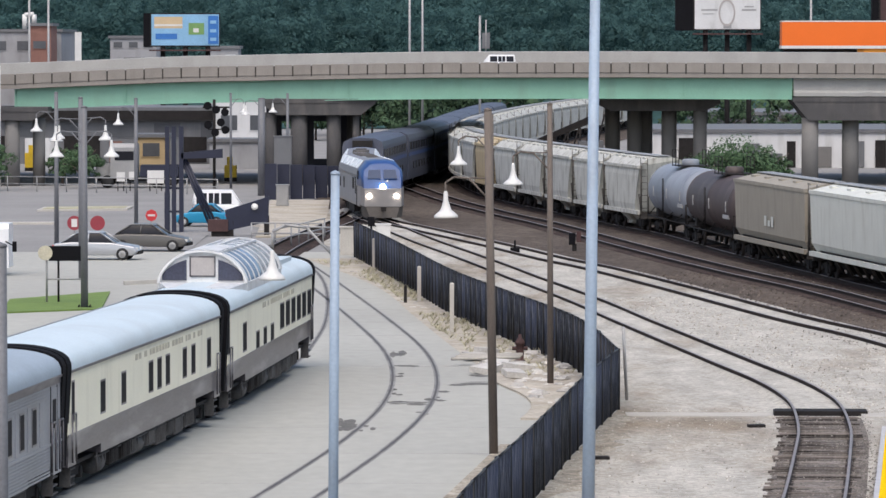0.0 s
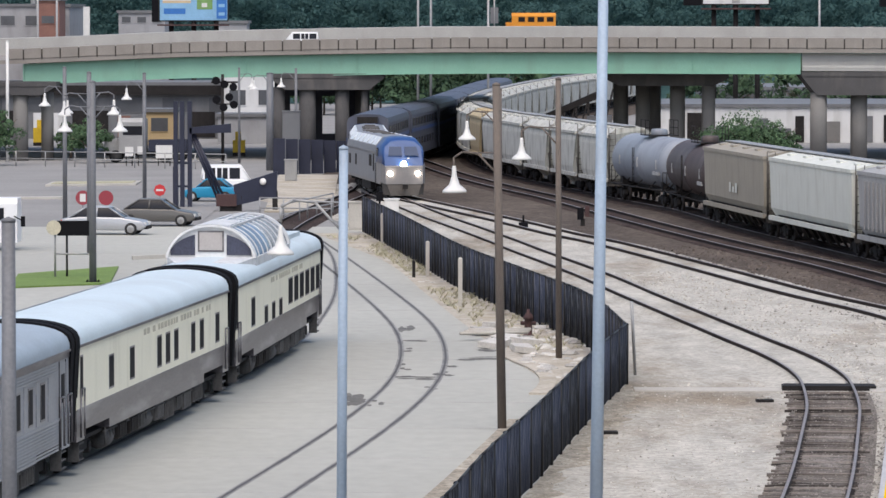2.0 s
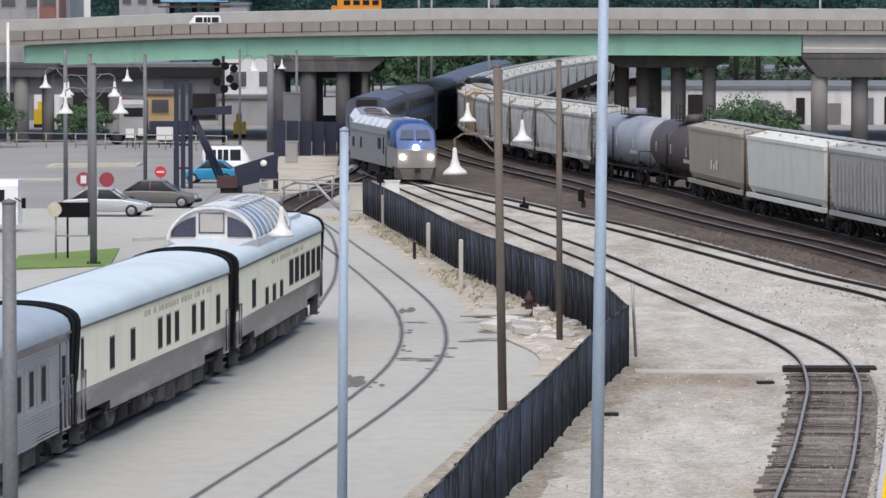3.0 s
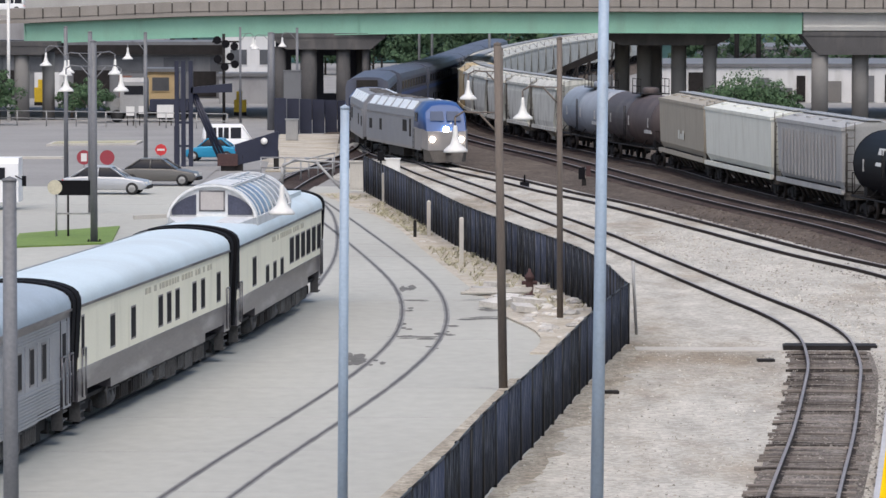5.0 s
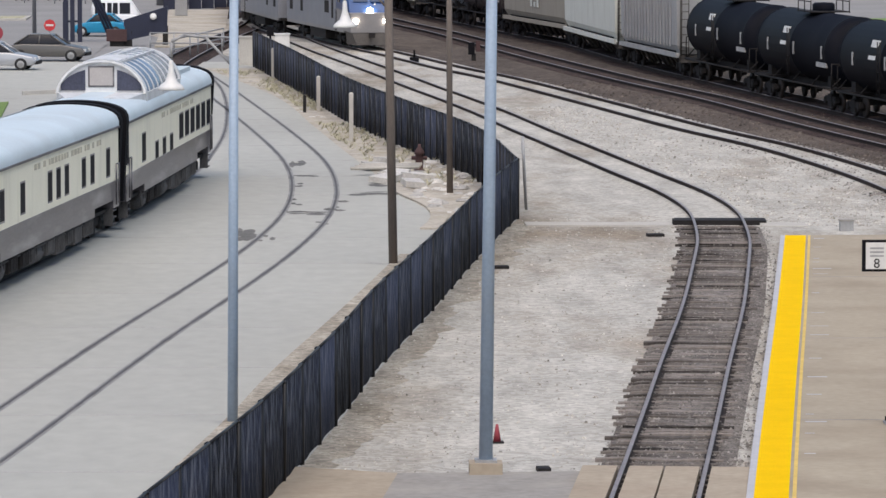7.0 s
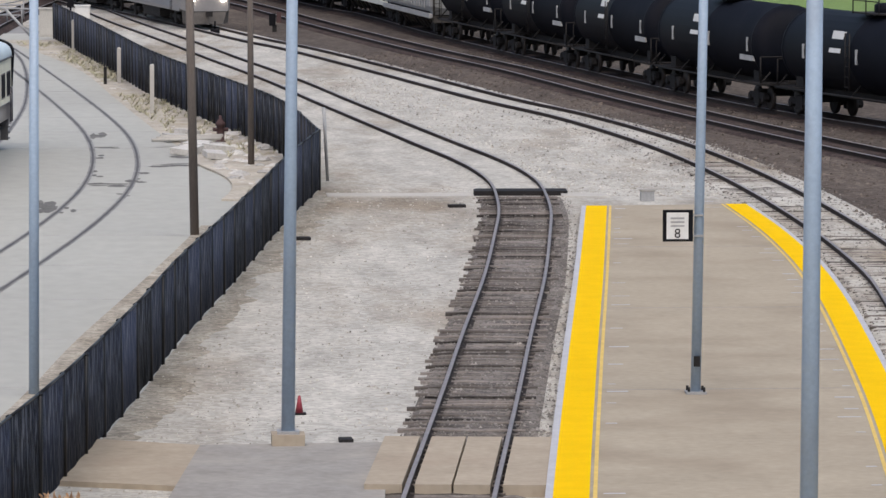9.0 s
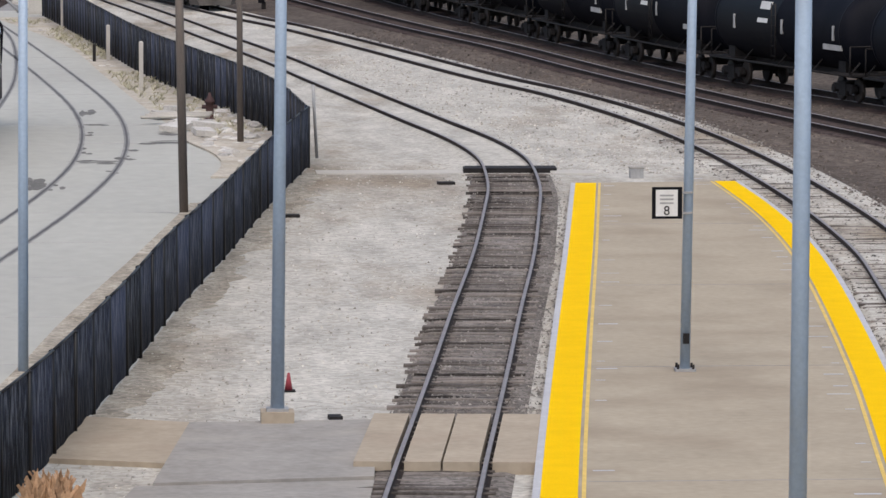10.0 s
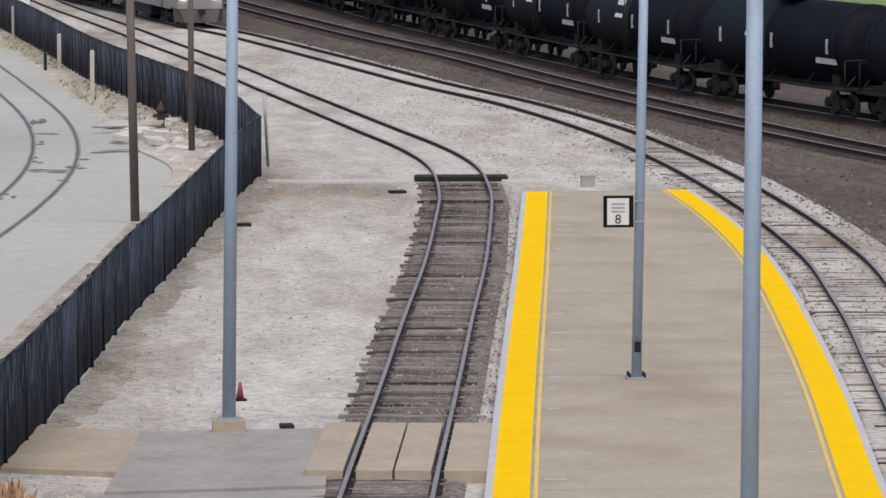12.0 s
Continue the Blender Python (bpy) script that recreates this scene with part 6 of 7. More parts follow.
for x, y, w in ((9.3, 142.2, 0.25), (3.7, 87.9, 0.12), (4.35, 131.2, 0.2)):
    ob = thing("scrap_timber", "dark scrap timber lying on the gravel", "timber", pose(x, y, -0.02, 0, 0, 4))
    part("timber", Form().box(-w, w, -0.2, 0.2, 0, 0.08), M_DARK, ob)
gate = thing("leaning_pipe", "grey steel pipe leaning on the fence corner", "pipe", pose(5.87, 153.0, 0))
part("pipe", Form().rod((0.0, 0.0, -0.03), (-0.14, -0.5, 2.35), 0.05, n=8), M_GALV, gate)

# ---- junction: signals, cabinets, railings ----
ob = thing("dwarf_signal", "black dwarf railway signal in the ballast", "signal", pose(7.2, 263, -0.02))
part("mast", Form().box(-0.12, 0.12, -0.12, 0.12, 0, 0.4), M_DARK, ob)
part("head", Form().box(-0.3, 0.05, -0.16, 0.16, 0.35, 1.0), M_BLACK, ob)
part("head", Form().box(0.12, 0.36, -0.14, 0.14, 0.5, 1.1), M_RUST, ob)
ob = thing("switch_stand", "small black switch stand between the rails", "switch stand", pose(3.9, 260, 0))
part("stand", Form().box(-0.25, 0.25, -0.3, 0.3, 0, 0.3).rod((0, 0, 0.3), (0, 0, 0.7), 0.05, n=6), M_BLACK, ob)
for x, y, w, h, m, label in ((-3.5, 281, 0.42, 0.78, M_WHITE, "white signal cabinet beside the switch"), (-5.1, 258, 0.42, 1.5, M_KERB, "pale concrete block at the fence end"), (-11.2, 335, 0.42, 1.5, M_GALV, "pale grey relay cabinet beside the track"), (-12.0, 360, 0.65, 4.4, M_GREYWALL, "tall grey cabinet against the pier")):
    ob = thing("relay_cabinet", label, "cabinet", pose(x, y, -0.04))
    part("body", Form().box(-w, w, -0.4, 0.4, 0.0, h), m, ob)
    part("lid", Form().box(-w - 0.05, w + 0.05, -0.45, 0.45, h, h + 0.07), m, ob)
    part("door", Form().box(-w * 0.85, w * 0.85, -0.43, -0.4, 0.12, h - 0.1), m, ob)
ob = thing("signal_post", "short black signal post by the cabinet", "signal", pose(-4.2, 281, -0.04))
part("post", Form().rod((0, 0, 0), (0, 0, 0.9), 0.06, n=8), M_BLACK, ob)
part("head", Form().box(-0.2, 0.2, -0.15, 0.15, 0.7, 1.25), M_BLACK, ob)


def railing(x0, y0, x1, y1, h, posts, label):
    ob = thing("pipe_railing", label, "railing")
    for i in range(posts):
        u = i / (posts - 1)
        part("post", Form().rod((x0 + (x1 - x0) * u, y0 + (y1 - y0) * u, -0.05), (x0 + (x1 - x0) * u, y0 + (y1 - y0) * u, h), 0.045, n=6), M_GALV, ob)
    for z in (h, h * 0.5):
        part("rail", Form().rod((x0, y0, z), (x1, y1, z), 0.04, n=6), M_GALV, ob)


railing(-10.9, 273, -6.8, 272, 1.15, 4, "grey pipe railing by the crossing")
railing(-9.3, 263, -6.9, 280, 1.15, 4, "grey pipe railing beside the rails")
railing(-36, 372, -17, 362, 1.1, 9, "low grey car park railing")

# the navy lift structure by the crossing
lift = thing("navy_steel_gantry", "navy blue steel gantry with slanting braces", "gantry", pose(-16.3, 290, -0.05))
for x in (-0.35, 0.05, 0.5):
    part("column", Form().box(x - 0.13, x + 0.13, -0.2, 0.2, 0, 6.4), M_NAVY, lift)
part("column", Form().box(-0.62, -0.3, 1.6, 2.0, 0, 2.4), M_NAVY, lift)
for k in (0, 0.35, 0.7):
    part("brace", Form().rod((0.5 + k * 0.4, 0.1, 4.4), (2.2 + k * 0.6, 0.2, 0.4), 0.09, n=6), M_NAVY, lift)
part("arm", Form().hexa([(0.5, -0.2, 4.45), (3.0, -0.2, 4.5), (3.0, 0.2, 4.5), (0.5, 0.2, 4.45), (0.5, -0.2, 4.8), (3.0, -0.2, 5.05), (3.0, 0.2, 5.05), (0.5, 0.2, 4.8)]), M_NAVY, lift, "navy horizontal arm")
for z in (1.2, 2.6, 4.0):
    part("tie_plate", Form().box(-0.45, 0.6, -0.1, 0.1, z, z + 0.12), M_NAVY, lift)
beam = thing("navy_plate_barrier", "dark navy steel plate barrier with a white disc", "barrier", pose(-12.9, 284, -0.05))
part("plate", Form().hexa([(0.2, -0.2, 0.35), (2.55, 0.2, 0.85), (2.55, 0.5, 0.85), (0.2, 0.1, 0.35), (0.0, -0.2, 1.55), (2.6, 0.2, 2.35), (2.6, 0.5, 2.35), (0.0, 0.1, 1.55)]), M_NAVY, beam)
part("leg", Form().box(-0.1, 0.5, -0.15, 0.2, 0, 0.9), M_DARK, beam)
part("leg", Form().box(2.3, 2.6, 0.25, 0.6, 0, 1.2), M_DARK, beam)
part("counterweight", Form().box(-1.0, 0.2, -0.4, 0.5, 0.3, 1.0), M_RUST, beam, "dark red counterweight")
part("counterweight_foot", Form().box(-0.8, 0.0, -0.3, 0.4, 0.0, 0.3), M_DARK, beam)
part("disc", Form().spin([(0.0, -0.06), (0.2, -0.06), (0.2, 0.0), (0.0, 0.0)], 16, "y", (1.75, 0.02, 1.75)), M_WHITE, beam, "white disc")
# dark screen wall under the bridge
for i in range(7):
    x0, y0 = -13.0 + 0.9 * i, 350 + 1.0 * i
    slab_wall = Form().box(x0, x0 + 0.88, y0, y0 + 0.2, -0.05, 2.6 - 0.06 * i)
    set_piece("wall_screen", slab_wall, M_NAVY, "dark navy screen wall panel under the bridge", "wall")
for x0, x1, z0, z1 in ((-14.8, -13.5, 0, 6.4), (-12.5, -10.8, 0, 6.4), (-9.6, -6.9, 0, 6.4), (-13.5, -12.5, 0, 1.7), (-13.5, -12.5, 4.9, 6.4), (-10.8, -9.6, 0, 1.7), (-10.8, -9.6, 4.9, 6.4)):
    set_piece("wall_underpass", Form().box(x0, x1, 402, 402.4, z0 - 0.05, z1), M_NAVY, "dark navy wall with openings behind the pier", "wall")
slab("ground_bank", [(-11.0, 282), (-7.0, 282), (-8.2, 348), (-12.5, 348)], -0.05, 0.03, M_VERGE, "trodden tan bank beside the junction", "bank")


# ---- signs in the lot ----
def round_sign(x, y, z, r_, material, label, centre=None, octagon=False):
    ob = thing("road_sign", label, "sign", pose(x, y, -0.02))
    part("post", Form().rod((0, 0.05, 0), (0, 0.05, z + r_ * 0.6), 0.04, n=6), M_GALV, ob)
    n_ = 8 if octagon else 20
    part("plate", Form().spin([(0.0, -0.03), (r_, -0.03), (r_, 0.0), (0.0, 0.0)], n_, "y", (0, 0, z), smooth=False), material, ob)
    if centre:
        part("mark", Form().box(-r_ * centre[0], r_ * centre[0], -0.036, -0.03, z - r_ * centre[1], z + r_ * centre[1]), M_WHITE, ob, "white bar")


round_sign(-20.4, 265.6, 1.45, 0.40, M_DULLRED, "round dark red sign with a white mark", (0.4, 0.55))
round_sign(-19.1, 265.4, 1.45, 0.41, M_DULLRED, "round plain dark red sign")
round_sign(-16.6, 273.2, 1.6, 0.34, M_RED, "red stop sign in the car park", (0.62, 0.16), True)
ob = thing("information_stand", "dark board on a grey pipe stand with a round sign", "sign stand", pose(-16.4, 210, -0.05))
for x in (-0.95, 0.62):
    part("leg", Form().rod((x, 0, 0), (x, 0, 2.6), 0.05, n=6), M_GALV, ob)
part("crossbar", Form().rod((-0.95, 0, 1.1), (0.62, 0, 1.1), 0.04, n=6), M_GALV, ob)
part("board", Form().box(-0.85, 0.62, -0.1, 0.1, 1.9, 2.55), M_BLACK, ob, "black board")
part("disc", Form().spin([(0.0, -0.16), (0.32, -0.16), (0.32, -0.1), (0.0, -0.1)], 18, "y", (-1.0, 0, 2.25), smooth=False), M_PALETEXT, ob, "pale pinkish disc")
part("centre_post", Form().rod((-0.45, 0.2, 0), (-0.45, 0.2, 2.0), 0.05, n=6), M_DARK, ob)
slab("lawn_island", [(-18.6, 202), (-14.6, 205), (-15.2, 219), (-19.2, 212.5)], -0.05, 0.05, M_GRASS, "small bright green lawn island in the concrete", "lawn")
slab("island_far", [(-27.5, 325), (-21.5, 327), (-21.5, 333), (-27.5, 331)], -0.05, 0.1, M_KERB, "kerbed planting island in the car park", "island")
slab("island_grass", [(-27.2, 326), (-21.8, 328), (-21.8, 332), (-27.2, 330)], 0.1, 0.14, M_DRY, "dry grass on the kerbed island", "island")
slab("siding_kerb", [(-15.0, 226), (-11.0, 230), (-11.1, 230.5), (-15.1, 226.5)], -0.05, 0.16, M_KERB, "low pale concrete kerb beside the siding", "kerb")
slab("road_kerb", [(-60, 300), (-24.5, 302), (-24.5, 303.5), (-60, 301.5)], -0.05, 0.1, M_KERB, "long pale kerb across the car park", "kerb")
zone("road_lot", flat(-80), flat(-14), 262, 345, -0.03, M_ASPHALT, "grey asphalt car park")
# crossing lights under the bridge
sig = thing("crossing_signals", "black crossing light cluster on a steel frame", "traffic signal", pose(-18.0, 378, -0.05))
part("mast", Form().rod((0, 0, 0), (0, 0, 7), 0.12, n=8), M_DARK, sig)
part("frame", Form().box(-0.9, 1.2, -0.05, 0.05, 6.3, 6.45).box(-0.5, 1.2, -0.05, 0.05, 4.6, 4.7), M_DARK, sig)
for x, z in ((-0.65, 6.5), (0.2, 6.2), (0.65, 5.2), (-0.6, 5.0), (0.1, 4.4), (1.05, 6.0), (1.1, 4.6)):
    part("lamp_disc", Form().spin([(0.0, -0.12), (0.32, -0.12), (0.32, -0.06), (0.0, -0.06)], 18, "y", (x * 0.8, 0, z), smooth=False), M_BLACK, sig, "black round lamp shield")


# ---- vehicles ----
def car(name, paint, label, length=4.6, height=1.45, kind="sedan", group=""):
    """A car along its own x: shaped body, glazed cabin, four wheels, lamps."""
    ob = thing(name, label, "car", group=group)
    h, w = length / 2, 0.88
    low = [(-h, 0.45), (-h + 0.1, 0.85), (-h * 0.55, 0.95), (h * 0.4, 0.92), (h * 0.92, 0.72), (h, 0.45), (h * 0.9, 0.25), (-h * 0.92, 0.25)]
    f = Form()
    f.loft([[(x * 0.97, -w, z) for x, z in low], [(x, -w * 0.86, z + 0.02) for x, z in low], [(x, w * 0.86, z + 0.02) for x, z in low], [(x * 0.97, w, z) for x, z in low]])
    body = part("body", f, paint, ob)
    soften = [body]
    a, b_, c_, d_ = {"sedan": (-h * 0.78, -h * 0.42, h * 0.12, h * 0.48), "van": (-h * 0.98, -h * 0.9, h * 0.3, h * 0.62), "pickup": (-h * 0.25, -h * 0.15, h * 0.2, h * 0.45)}[kind]
    prof = [(a, 0.93), (b_, height), (c_, height), (d_, 0.9)]
    soften.append(part("cabin", Form().loft([[(x, -w * (0.9 if z < 1 else 0.74), z) for x, z in prof], [(x, w * (0.9 if z < 1 else 0.74), z) for x, z in prof]]), M_GLASS if kind == "sedan" else paint, ob, "dark glazed cabin" if kind == "sedan" else ""))
    for o in soften:
        bev = o.modifiers.new("soft_edges", "BEVEL")
        bev.width, bev.segments, bev.limit_method, bev.angle_limit = 0.09, 3, "ANGLE", radians(20)
        o.data.polygons.foreach_set("use_smooth", [True] * len(o.data.polygons))
    if kind != "sedan":
        for g in (-1, 1):
            k = (c_ - b_) / 3
            for i in range(3):
                x0 = b_ + k * i + 0.06
                part("side_window", Form().hexa([(x0, g * w * 0.88 - 0.012, 1.0), (x0 + k - 0.12, g * w * 0.88 - 0.012, 1.0), (x0 + k - 0.12, g * w * 0.88 + 0.012, 1.0), (x0, g * w * 0.88 + 0.012, 1.0), (x0, g * w * 0.775 - 0.012, height - 0.14), (x0 + k - 0.12, g * w * 0.775 - 0.012, height - 0.14), (x0 + k - 0.12, g * w * 0.775 + 0.012, height - 0.14), (x0, g * w * 0.775 + 0.012, height - 0.14)]), M_GLASS, ob)
        part("windscreen", Form().hexa([(d_ - 0.1, -w * 0.8, 0.95), (d_ + 0.02, -w * 0.8, 0.95), (d_ + 0.02, w * 0.8, 0.95), (d_ - 0.1, w * 0.8, 0.95), (c_ - 0.06, -w * 0.68, height - 0.08), (c_ + 0.06, -w * 0.68, height - 0.08), (c_ + 0.06, w * 0.68, height - 0.08), (c_ - 0.06, w * 0.68, height - 0.08)]), M_GLASS, ob)
    part("roof", Form().loft([[(b_ - 0.06, -w * 0.75, height - 0.02), (c_ + 0.06, -w * 0.75, height - 0.02), (c_ + 0.06, w * 0.75, height - 0.02), (b_ - 0.06, w * 0.75, height - 0.02)], [(b_ + 0.05, -w * 0.66, height + 0.05), (c_ - 0.05, -w * 0.66, height + 0.05), (c_ - 0.05, w * 0.66, height + 0.05), (b_ + 0.05, w * 0.66, height + 0.05)]]), paint, ob)
    for g in (-1, 1):
        for (x0, z0), (x1, z1) in (((a, 0.93), (b_, height)), ((c_, height), (d_, 0.9)), (((b_ + c_) / 2, height), ((b_ + c_) / 2 - 0.03, 0.93))):
            part("pillar", Form().rod((x0, g * w * (0.9 if z0 < 1 else 0.75), z0), (x1, g * w * (0.9 if z1 < 1 else 0.75), z1), 0.045, n=5), paint, ob)
    for x in (-h * 0.62, h * 0.64):
        for g in (-1, 1):
            wh = part("wheel", Form().spin([(0.0, g * 0.76), (0.31, g * 0.76), (0.33, g * 0.79), (0.33, g * 0.9), (0.29, g * 0.93), (0.0, g * 0.91)], 16, "y", (x, 0, 0.33)), M_TYRE, ob)
            part("rim", Form().spin([(0.0, g * 0.90), (0.2, g * 0.935), (0.19, g * 0.94), (0.0, g * 0.95)], 12, "y", (x, 0, 0.33)), M_GALV, wh)
    for g in (-1, 1):
        part("headlight", Form().box(h * 0.9, h * 0.985, g * 0.62 - 0.14, g * 0.62 + 0.14, 0.55, 0.68), M_WHITE, ob)
        part("tail_light", Form().box(-h * 0.985, -h * 0.93, g * 0.66 - 0.14, g * 0.66 + 0.14, 0.65, 0.8), M_RED, ob)
    part("bumper", Form().box(h * 0.93, h * 1.01, -w * 0.8, w * 0.8, 0.32, 0.5), M_DARK, ob)
    return ob


car("parked_sedan", M_CARSILVER, "silver sedan parked on the concrete lot").matrix_basis = pose(-18.2, 252.8, -0.03, 0, 0, -6)
car("parked_sedan", M_CARGREY, "taupe-grey sedan parked on the lot", 4.5).matrix_basis = pose(-16.1, 263.5, -0.03, 0, 0, -8)
car("parked_hatchback", M_CARTEAL, "bright blue car parked by the gantry", 3.3, 1.4).matrix_basis = pose(-15.0, 299, -0.05, 0, 0, 175)
car("parked_suv", M_CARWHITE, "white off-road car parked by the gantry", 4.0, 1.85, "van").matrix_basis = pose(-14.3, 312, -0.05, 0, 0, 4)
for x, w_, h_, z_ in ((-24.9, 0.32, 0.36, 0.75), (-24.0, 0.26, 0.3, 0.9), (-22.2, 0.64, 0.5, 0.6)):
    ob = thing("white_notice_board", "white notice board on a dark stand", "sign", pose(x, 371, -0.05))
    part("panel", Form().box(-w_, w_, -0.04, 0.04, z_, z_ + 2 * h_), M_WHITE, ob)
    for g in (-0.7, 0.7):
        part("leg", Form().box(g * w_ - 0.04, g * w_ + 0.04, 0.04, 0.1, 0, z_ + h_), M_DARK, ob)
bus = thing("white_shuttle_bus", "white shuttle bus standing at the lot's edge", "bus", pose(-25.2, 236, -0.02))
part("body", Form().loft([[(x, y, z) for y, z in ((-1.2, 0.4), (-1.2, 2.3), (-1.0, 2.55), (1.0, 2.55), (1.2, 2.3), (1.2, 0.4))] for x in (-4, 3.6, 3.95)]), M_CARWHITE, bus)
part("side_window", Form().box(-3.6, 3.3, -1.23, -1.19, 1.5, 2.1), M_GLASS, bus)
part("mirror", Form().box(4.15, 4.35, -1.5, -1.3, 1.2, 1.7), M_BLACK, bus)
part("mirror_arm", Form().rod((3.8, -1.2, 1.7), (4.2, -1.4, 1.5), 0.03, n=5), M_BLACK, bus)
for x in (-2.6, 2.4):
    for g in (-1, 1):
        part("wheel", Form().spin([(0.0, g * 0.9), (0.45, g * 0.9), (0.45, g * 1.18), (0.0, g * 1.18)], 16, "y", (x, 0, 0.45)), M_TYRE, bus)
semi = thing("tractor_truck", "grey and blue tractor truck parked under the bridge", "truck", pose(-23.5, 380, -0.05, 0, 0, 180))
part("cab", Form().loft([[(x, y, z) for y, z in ((-1.2, 0.8), (-1.2, 3.2), (-0.9, 3.5), (0.9, 3.5), (1.2, 3.2), (1.2, 0.8))] for x in (0.6, 2.6, 2.75)]), M_GALV, semi)
part("windscreen", Form().box(0.9, 2.4, 1.19, 1.23, 2.2, 2.9), M_GLASS, semi)
part("hood", Form().box(2.7, 3.9, -0.9, 0.9, 0.8, 1.9), M_GALV, semi)
part("load", Form().box(-2.6, 0.4, -1.2, 1.2, 0.9, 1.8), M_NAVY, semi, "navy covered load")
part("chassis", Form().box(-2.8, 3.8, -0.6, 0.6, 0.55, 0.85), M_DARK, semi)
for x in (-2.0, -0.9, 3.0):
    for g in (-1, 1):
        part("wheel", Form().spin([(0.0, g * 0.85), (0.5, g * 0.85), (0.5, g * 1.15), (0.0, g * 1.15)], 16, "y", (x, 0, 0.5)), M_TYRE, semi)

# ---- buildings ----
def building(name, x0, x1, y0, y1, h, wall, label, bays=0, roof_mat=None, win_z=(1.2, 2.4)):
    ob = thing(name, label, "building")
    part("wall", Form().box(x0, x1, y0, y1, -0.1, h), wall, ob)
    part("roof", Form().box(x0 - 0.2, x1 + 0.2, y0 - 0.2, y1 + 0.2, h, h + 0.3), roof_mat or M_GREYWALL, ob)
    for i in range(bays):
        cx = x0 + (x1 - x0) * (i + 0.5) / bays
        wd = (x1 - x0) / bays * 0.28
        win = part("window", Form().box(cx - wd - 0.08, cx + wd + 0.08, y0 - 0.06, y0 + 0.02, win_z[0] - 0.08, win_z[1] + 0.08), wall, ob)
        part("pane", Form().box(cx - wd, cx + wd, y0 - 0.08, y0 - 0.05, win_z[0], win_z[1]), M_HAZEPANE, win)
    return ob


building("white_warehouse", 18.5, 52, 440, 470, 3.2, M_WHITEWALL, "long low white warehouse behind the bridge", 0)
part("roller_door", Form().box(36.6, 38.6, 439.9, 440.05, 0, 2.4), M_GREYWALL, bpy.data.objects["white_warehouse"])
white_house = bpy.data.objects["white_warehouse"]
for x0, x1, z1, m_ in ((21.6, 23.6, 2.7, M_DARK), (27.6, 29.0, 2.2, M_GREYWALL), (31.5, 32.3, 2.4, M_DARK), (34.0, 35.6, 1.9, M_PIER), (39.6, 41.2, 2.5, M_DARK), (43, 46, 2.0, M_GREYWALL)):
    part("bay_opening", Form().box(x0, x1, 439.9, 440.04, 0, z1), m_, white_house)
part("lean_to", Form().box(24.2, 31.0, 438.2, 440, -0.1, 1.3), M_GREYWALL, white_house, "low grey lean-to")
building("grey_shed", 27, 60, 500, 530, 3.9, M_GREYWALL, "grey shed roof beyond the white warehouse", 5, win_z=(2.2, 3.8))
building("grey_warehouse", -46, -19.5, 455, 470, 5.0, M_GREYWALL, "grey metal warehouse beyond the car park", 6, win_z=(2.5, 3.8))
grey_house = bpy.data.objects["grey_warehouse"]
# a dark strip drawn along the wall top in place of eave shade
part("eave_shadow_board", Form().box(-46, -19.5, 454.3, 455, 4.1, 5.0), M_DARK, grey_house, "dark band standing for the shade below the eave")
for i in range(26):
    part("siding_rib", Form().box(-45.6 + i, -45.52 + i, 454.94, 455.0, 0, 4.1), M_GREYWALL, grey_house)
for x, w_, h_, m_ in ((-43, 1.6, 2.6, M_DARK), (-38.2, 1.4, 2.4, M_WHITEWALL), (-34.2, 1.7, 2.6, M_DARK), (-31, 0.6, 2.1, M_BRICK), (-23.6, 1.2, 2.5, M_DARK)):
    part("dock_door", Form().box(x - w_, x + w_, 454.9, 455.02, 0.1, h_), m_, grey_house)
loader = thing("loading_conveyor", "dark steel conveyor frame sloping up beside the freight line", "conveyor", pose(0, 432, 0))
part("boom", Form().hexa([(7.4, -0.8, 1.9), (13.6, -0.8, 4.3), (13.6, 0.8, 4.3), (7.4, 0.8, 1.9), (7.4, -0.8, 2.3), (13.6, -0.8, 5.0), (13.6, 0.8, 5.0), (7.4, 0.8, 2.3)]), M_DARK, loader)
for i in range(6):
    x = 7.9 + 1.1 * i
    part("strut", Form().rod((x, -0.7, -0.05), (x, -0.7, 2.2 + 0.42 * (x - 7.4)), 0.1, n=6), M_DARK, loader)
    part("brace", Form().rod((x, -0.7, 0.3), (x + 1.1, -0.7, 2.0 + 0.42 * (x - 6.3)), 0.08, n=6), M_DARK, loader)
part("housing", Form().box(12.2, 14.4, -1.2, 1.2, -0.05, 2.6), M_GREYWALL, loader, "grey drive housing")
building("tan_shed", -27.6, -24.9, 432, 438, 2.9, M_TANWALL, "small tan stucco shed", 1)
building("white_tower_block", -21.5, -16.0, 452, 470, 6.2, M_WHITEWALL, "white plain wall behind the crossing lights", 2, win_z=(3.2, 4.6))
building("blue_grey_shed", -21.2, -15.6, 436, 442, 2.4, M_PALEWALL, "blue-grey metal shed behind the crossing", 0)
building("roof_house", -52, -41.3, 520, 540, 12.6, M_PALEWALL, "pale flat-roofed building above the bridge", 4, win_z=(10.6, 11.6))
building("brick_house", -44.0, -41.6, 510, 518, 13.2, M_BRICK, "dull red brick stair tower", 1, win_z=(10.8, 11.6))
building("low_roof_house", -36.0, -31.0, 520, 530, 11.9, M_PALEWALL, "pale grey roof building beyond the bridge", 3, win_z=(10.9, 11.5))
building("white_roof_house", -24.6, -21.5, 505, 512, 10.8, M_PALEWALL, "low pale roof building beyond the bridge", 1)
